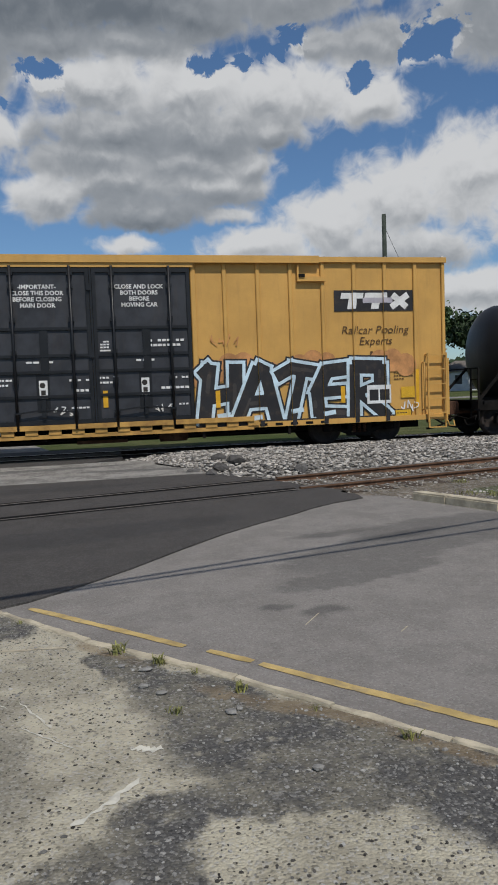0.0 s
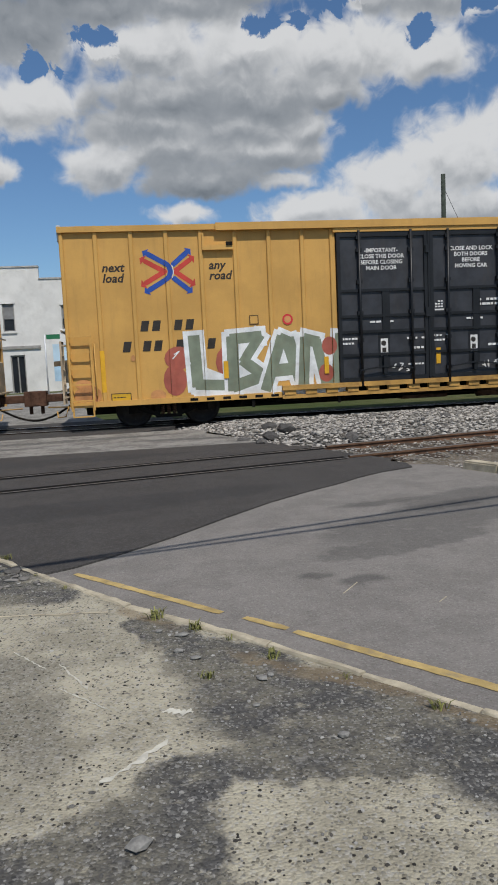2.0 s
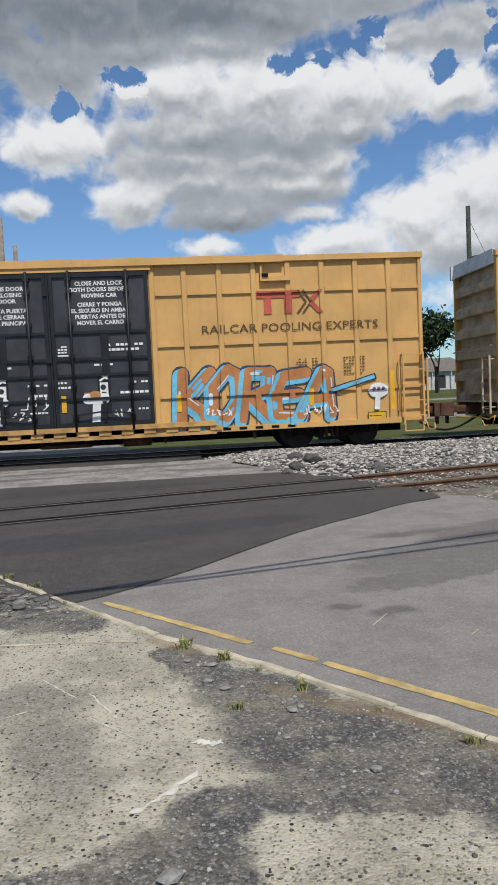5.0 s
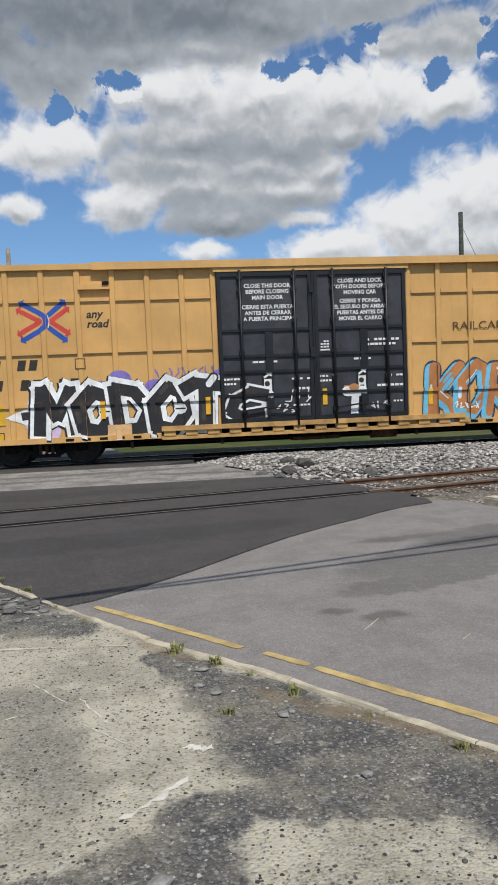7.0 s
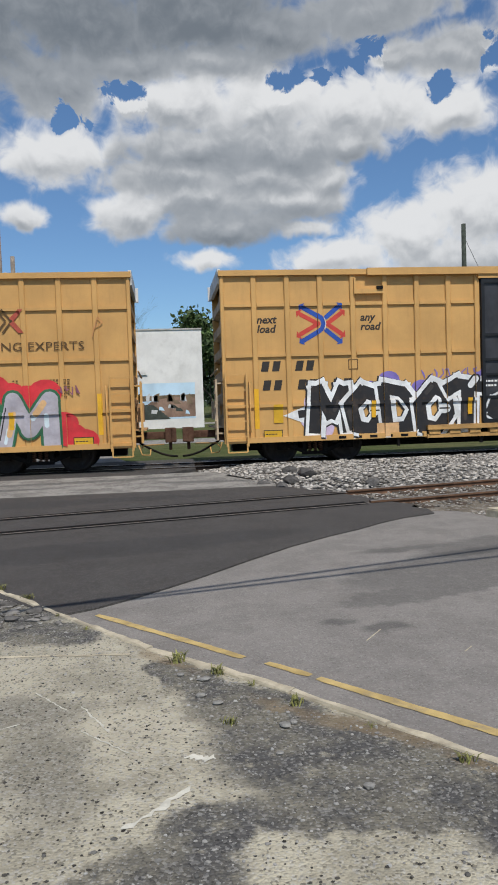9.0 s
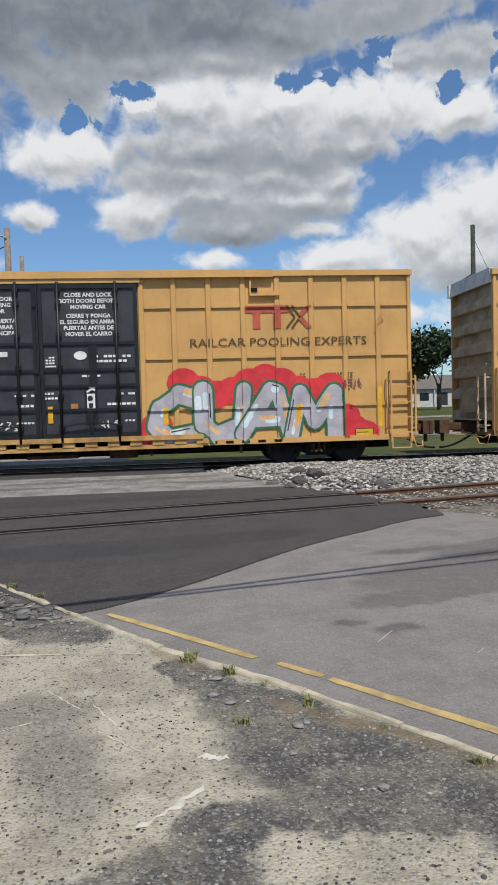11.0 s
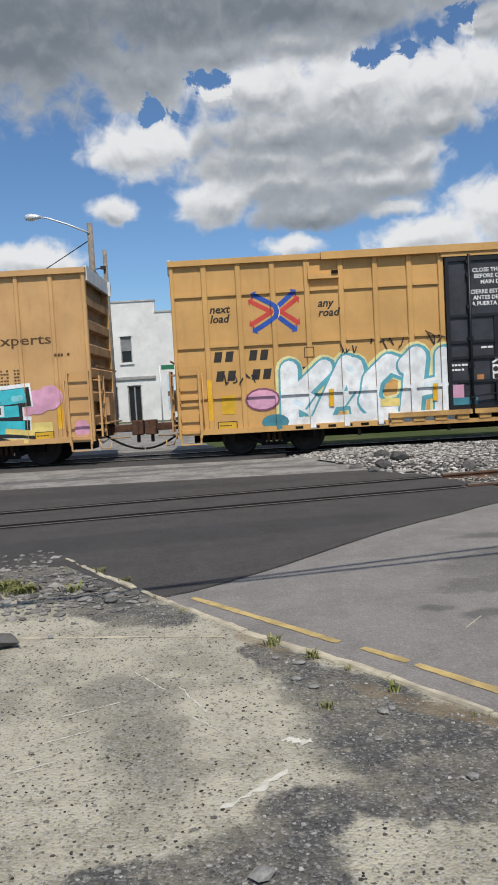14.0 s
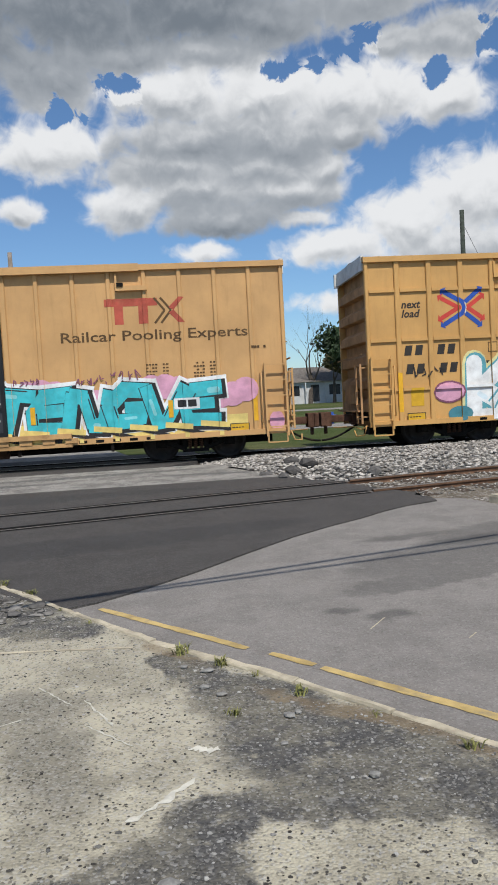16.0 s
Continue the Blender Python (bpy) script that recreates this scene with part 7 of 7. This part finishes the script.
tree(-0.6, 80, 9.6, 12, M_LEAF, 2600, 0.28, "green tree top behind the white building")
tree(33, 86, 11, 13, M_LEAFD, 5200, 0.32, "dense dark green tree by the field")
tree(30.5, 90, 8, 17, M_LEAFB, 3500, 0.3, "low tree coming into leaf")
tree(44, 88, 11.5, 14, M_LEAF, 5200, 0.32, "spreading green tree at the field edge")
tree(50, 84, 10, 18, M_LEAFD, 5200, 0.32, "dense dark green tree by the field")
tree(57, 88, 12, 19, M_LEAFD, 5200, 0.32, "dense dark green tree by the field")
tree(25, 100, 9, 20, M_LEAFB, 4200, 0.3, "low tree coming into leaf")
tree(-24, 70, 9, 21, M_LEAF, 3600, 0.3, "green tree beyond the street")


def far_woods():
    """A low belt of distant woodland that closes the horizon."""
    r = random.Random(77)
    verts, faces = [], []
    for _ in range(26000):
        a = radians(r.uniform(-62, 62))
        dist = r.uniform(190, 260)
        top = 7.5 + 3.5 * noise.noise((a * 14, 1.7, 0)) + 2.0 * noise.noise((a * 50, 4.2, 0))
        c = Vector((dist * math.sin(a), dist * math.cos(a), 1.7 + r.random() ** 0.8 * max(top, 2)))
        u = Vector((r.uniform(-1, 1), r.uniform(-1, 1), r.uniform(-1, 1))).normalized()
        w = u.cross(Vector((r.uniform(-1, 1), r.uniform(-1, 1), r.uniform(-1, 1)))).normalized()
        s = r.uniform(0.6, 1.5)
        i = len(verts)
        verts += [tuple(c - u * s), tuple(c + w * s * 0.7), tuple(c + u * s), tuple(c - w * s * 0.7)]
        faces.append((i, i + 1, i + 2, i + 3))
    me = bpy.data.meshes.new("far_woods")
    me.from_pydata(verts, [], faces)
    me.materials.append(M_LEAFD)
    tagged(new("far_woods", me), "distant belt of dark green woods", "woods", kind="stuff")


far_woods()

# ---------------------------------------------------------------- small things on the near ground
def side_of_kerb(x, y):
    """How far a place lies on the lot's side of the kerb."""
    best = 9e9
    for a, b in zip(KERB, KERB[1:]):
        a, b, p = Vector(a), Vector(b), Vector((x, y))
        d = b - a
        t = max(0, min(1, (p - a).dot(d) / d.length_squared))
        q = a + d * t
        s = (p - q).length * (1 if d.cross(p - a) < 0 else -1)
        if abs(s) < abs(best):
            best = s
    return best


def lot_dark(x, y):
    """Whether the lot's dark asphalt lies here."""
    for cx, cy, rx, ry, turn in LOT_DARK:
        c, s = math.cos(radians(turn)), math.sin(radians(turn))
        if (((x - cx) * c + (y - cy) * s) / rx) ** 2 + ((-(x - cx) * s + (y - cy) * c) / ry) ** 2 < 1.1:
            return True
    return False


def near_gravel():
    r = random.Random(41)
    bm = bmesh.new()
    for _ in range(15000):
        x, y = r.uniform(-2.6, 2.4), 1.4 + 5.4 * r.random() ** 1.5
        s = side_of_kerb(x, y)
        if s < 0.06:
            continue
        dark = lot_dark(x, y)
        keep = noise.noise((x * 1.3, y * 1.3, 0.5)) * 0.6 + (0.45 if dark else -0.2) + (0.15 if s < 0.3 else 0)
        if keep < r.uniform(-0.4, 0.7):
            continue
        rock(bm, (x, y, 0.002), 0.008 + 0.020 * r.random() ** 4, r, 0.8)
    # dark stones strewn on the pale part to imitate pebble shadows
    grit = bmesh.new()
    for _ in range(4200):
        x, y = r.uniform(-2.4, 2.2), 1.5 + 4.0 * r.random() ** 1.5
        if side_of_kerb(x, y) > 0.08 and not lot_dark(x, y):
            rock(grit, (x, y, 0.001), r.uniform(0.008, 0.019), r, 0.6)
    thing("asphalt_grit", "small dark stones on the pale lot, dark in place of pebble shadows", "grit", kind="stuff", bm=grit, mat=M_GRIT)
    thing("loose_gravel", "scattered small stones on the worn lot", "gravel", kind="stuff", bm=bm, mat=M_PEBBLE)
    bm = bmesh.new()
    for _ in range(760):
        x, y = r.gauss(-1.6, 0.6), r.gauss(5.75, 0.36)
        if side_of_kerb(x, y) > 0.1:
            rock(bm, (x, y, 0.008), r.uniform(0.02, 0.13) * r.random() + 0.015, r, 0.5)
    for _ in range(160):
        x, y = r.uniform(-3.6, -1.9), r.uniform(6.6, 7.5)
        if side_of_kerb(x, y) > 0.05:
            rock(bm, (x, y, 0.008), r.uniform(0.02, 0.10), r, 0.5)
    thing("asphalt_rubble", "broken pieces of asphalt at the kerb corner", "rubble", kind="stuff", bm=bm, mat=M_RUBBLE)
    for x, y, s, lab in ((0.937, 2.547, 0.07, "pale grey stone"), (0.096, 2.021, 0.10, "pale flat stone"), (0.69, 3.17, 0.07, "grey stone"), (0.74, 3.2, 0.05, "grey stone"), (0.383, 3.497, 0.06, "grey stone"),
                         (0.30, 3.62, 0.06, "grey stone"), (0.33, 3.85, 0.07, "pale stone"), (0.2, 3.95, 0.05, "pale stone"), (-1.60, 4.42, 0.28, "dark rounded stone"), (-1.3, 4.55, 0.06, "bluish stone"), (0.62, 2.9, 0.04, "small grey stone"),
                         (-0.9, 5.6, 0.1, "flat broken asphalt piece"), (-1.3, 5.7, 0.14, "flat broken asphalt piece"), (-1.05, 5.35, 0.12, "flat broken asphalt piece")):
        bm = bmesh.new()
        rock(bm, (0, 0, 0), s, r, 0.6)
        dark = "dark" in lab or "asphalt" in lab
        thing("stone", lab + " lying on the worn lot", "stone", group="loose stones", bm=bm, mat=M_DARKROCK if dark else M_PEBBLE, at=pose(x, y, s * 0.16))


near_gravel()


def weeds():
    r = random.Random(52)

    def tuft(x, y, h, n, spread):
        bm = bmesh.new()
        for _ in range(n):
            a = r.uniform(0, 6.28)
            o = Vector((r.gauss(0, spread * 0.35), r.gauss(0, spread * 0.35), 0))
            d = Vector((math.cos(a), math.sin(a), 0))
            ln = h * r.uniform(0.5, 1.1)
            s = d.cross(Vector((0, 0, 1))) * ln * r.uniform(0.05, 0.09)
            p1, p2 = o + d * ln * 0.35 + Vector((0, 0, ln * 0.7)), o + d * ln * r.uniform(0.7, 1.1) + Vector((0, 0, ln * r.uniform(0.5, 0.95)))
            v = [bm.verts.new(q) for q in (o - s, o + s, p1 + s * 1.2, p2, p1 - s * 1.2)]
            bm.faces.new((v[0], v[1], v[2], v[4]))
            bm.faces.new((v[4], v[2], v[3]))
        thing("weed", "small green weed tuft growing beside the kerb", "weed", group="weeds along the kerb", bm=bm, mat=M_WEED, at=pose(x, y, 0.0))

    for x, y, h, n in ((0.18, 4.20, 0.07, 34), (0.42, 3.93, 0.06, 30), (0.80, 3.42, 0.055, 26), (0.43, 3.25, 0.045, 18), (1.40, 2.68, 0.05, 22), (-1.35, 6.35, 0.07, 24), (-1.05, 5.98, 0.06, 24), (-0.72, 5.40, 0.03, 14),
                       (-0.45, 5.0, 0.03, 14), (1.1, 3.08, 0.03, 14), (0.6, 3.72, 0.035, 14)):
        tuft(x, y, h, n, h * 0.9)
    for _ in range(16):
        tuft(r.gauss(-2.25, 0.28), r.gauss(5.85, 0.10), 0.09, 46, 0.12)
    for _ in range(26):
        x = r.uniform(5.2, 12)
        tuft(x, r.uniform(8.4, siding(x, -1) - 0.4), 0.07, 40, 0.2)


weeds()


def near_marks():
    """Pale scrape on the road, joint line in the lot."""
    bm = bmesh.new()
    for (x0, y0), (x1, y1) in (((1.44, 4.36), (1.60, 4.58)), ((1.98, 4.03), (2.06, 4.12))):
        d = (Vector((x1, y1)) - Vector((x0, y0))).normalized()
        s = Vector((d.y, -d.x)) * 0.007
        bm.faces.new([bm.verts.new((p[0], p[1], -0.0085)) for p in ((x0 - s.x, y0 - s.y), (x1 - s.x * 0.4, y1 - s.y * 0.4), (x1 + s.x, y1 + s.y), (x0 + s.x * 0.3, y0 + s.y * 0.3))])
    bmesh.ops.recalc_face_normals(bm, faces=bm.faces[:])
    thing("road_scrape", "thin pale scrape mark on the asphalt", "road marking", kind="structure", bm=bm, mat=M_KERB)
    bm = bmesh.new()
    r = random.Random(3)
    prev = None
    for k in range(40):
        x = -0.12 - k * 0.09
        y = 4.40 + 0.012 * k + r.uniform(-0.008, 0.008) - (0.0 if k < 12 else 0.002 * (k - 12))
        w = r.uniform(0.008, 0.02)
        now = [bm.verts.new((x, y + q * w, 0.003)) for q in (-1, 1)]
        if prev:
            bm.faces.new((prev[0], prev[1], now[1], now[0]))
        prev = now
    bmesh.ops.recalc_face_normals(bm, faces=bm.faces[:])
    thing("pavement_joint", "pale raised joint between the lot's slabs", "pavement", kind="structure", bm=bm, mat=M_KERB)

    # pale worn scars where the old surface has flaked
    bm = bmesh.new()
    for x0, y0, x1, y1, w in ((-0.05, 2.42, 0.22, 2.68, 0.022), (-0.34, 3.62, -0.16, 3.26, 0.010), (-0.62, 3.86, -0.40, 3.56, 0.009), (-0.30, 3.30, -0.05, 3.02, 0.008), (-0.9, 3.3, -0.62, 3.44, 0.008),
                              (0.20, 2.96, 0.33, 2.90, 0.03), (-1.1, 2.7, -0.78, 2.86, 0.008), (-0.95, 3.0, -0.7, 3.14, 0.007)):
        a, b = Vector((x0, y0)), Vector((x1, y1))
        side = Vector((y0 - y1, x1 - x0)).normalized()
        prev = None
        for k in range(13):
            p = a.lerp(b, k / 12) + side * r.uniform(-w, w) * 0.7
            e = side * w * r.uniform(0.15, 1.0) * (1 if 0 < k < 12 else 0.2)
            now = [bm.verts.new((q.x, q.y, 0.0035)) for q in (p - e, p + e)]
            if prev:
                bm.faces.new((prev[0], prev[1], now[1], now[0]))
            prev = now
    bmesh.ops.recalc_face_normals(bm, faces=bm.faces[:])
    thing("pavement_scar", "pale flaked scars in the worn lot surface", "pavement", kind="structure", bm=bm, mat=M_SCAR)


near_marks()


# ---------------------------------------------------------------- motion of the train
TRAIN = [(0, -9.11), (0.5, -7.25), (1.0, -5.30), (1.5, -3.46), (2.0, -1.67), (2.5, 0.11), (3.0, 1.90), (3.5, 3.66), (4.0, 5.43), (4.5, 7.20), (5.0, 8.94), (5.8, 11.7), (6.7, 14.77), (7.5, 17.50), (8.0, 19.24), (8.5, 20.97),
         (9.0, 22.74), (9.5, 24.46), (10.3, 27.3), (11.2, 30.48), (12.0, 33.33), (12.5, 35.13), (13.0, 36.92), (13.5, 38.70), (14.0, 40.50), (14.5, 42.27), (15.0, 44.10), (15.5, 45.96), (16.0, 47.82)]


def along(t):
    for (t0, u0), (t1, u1) in zip(TRAIN, TRAIN[1:]):
        if t <= t1 + 1e-6:
            return u0 + (u1 - u0) * (t - t0) / (t1 - t0)
    return TRAIN[-1][1]


def motions():
    for key, car in CARS.items():
        walk(car, [(t, pose(u + OFFSETS[key], Y_TRACK, 0)) for t, u in TRAIN])
    times = [round(k * 4 / 30, 4) for k in range(121)]
    for wheel, x in TURNING:
        walk(wheel, [(t, pose(x, 0, WHEEL_R + 0.03, 0, math.degrees((along(t) - along(0)) / WHEEL_R), 0)) for t in times])


motions()
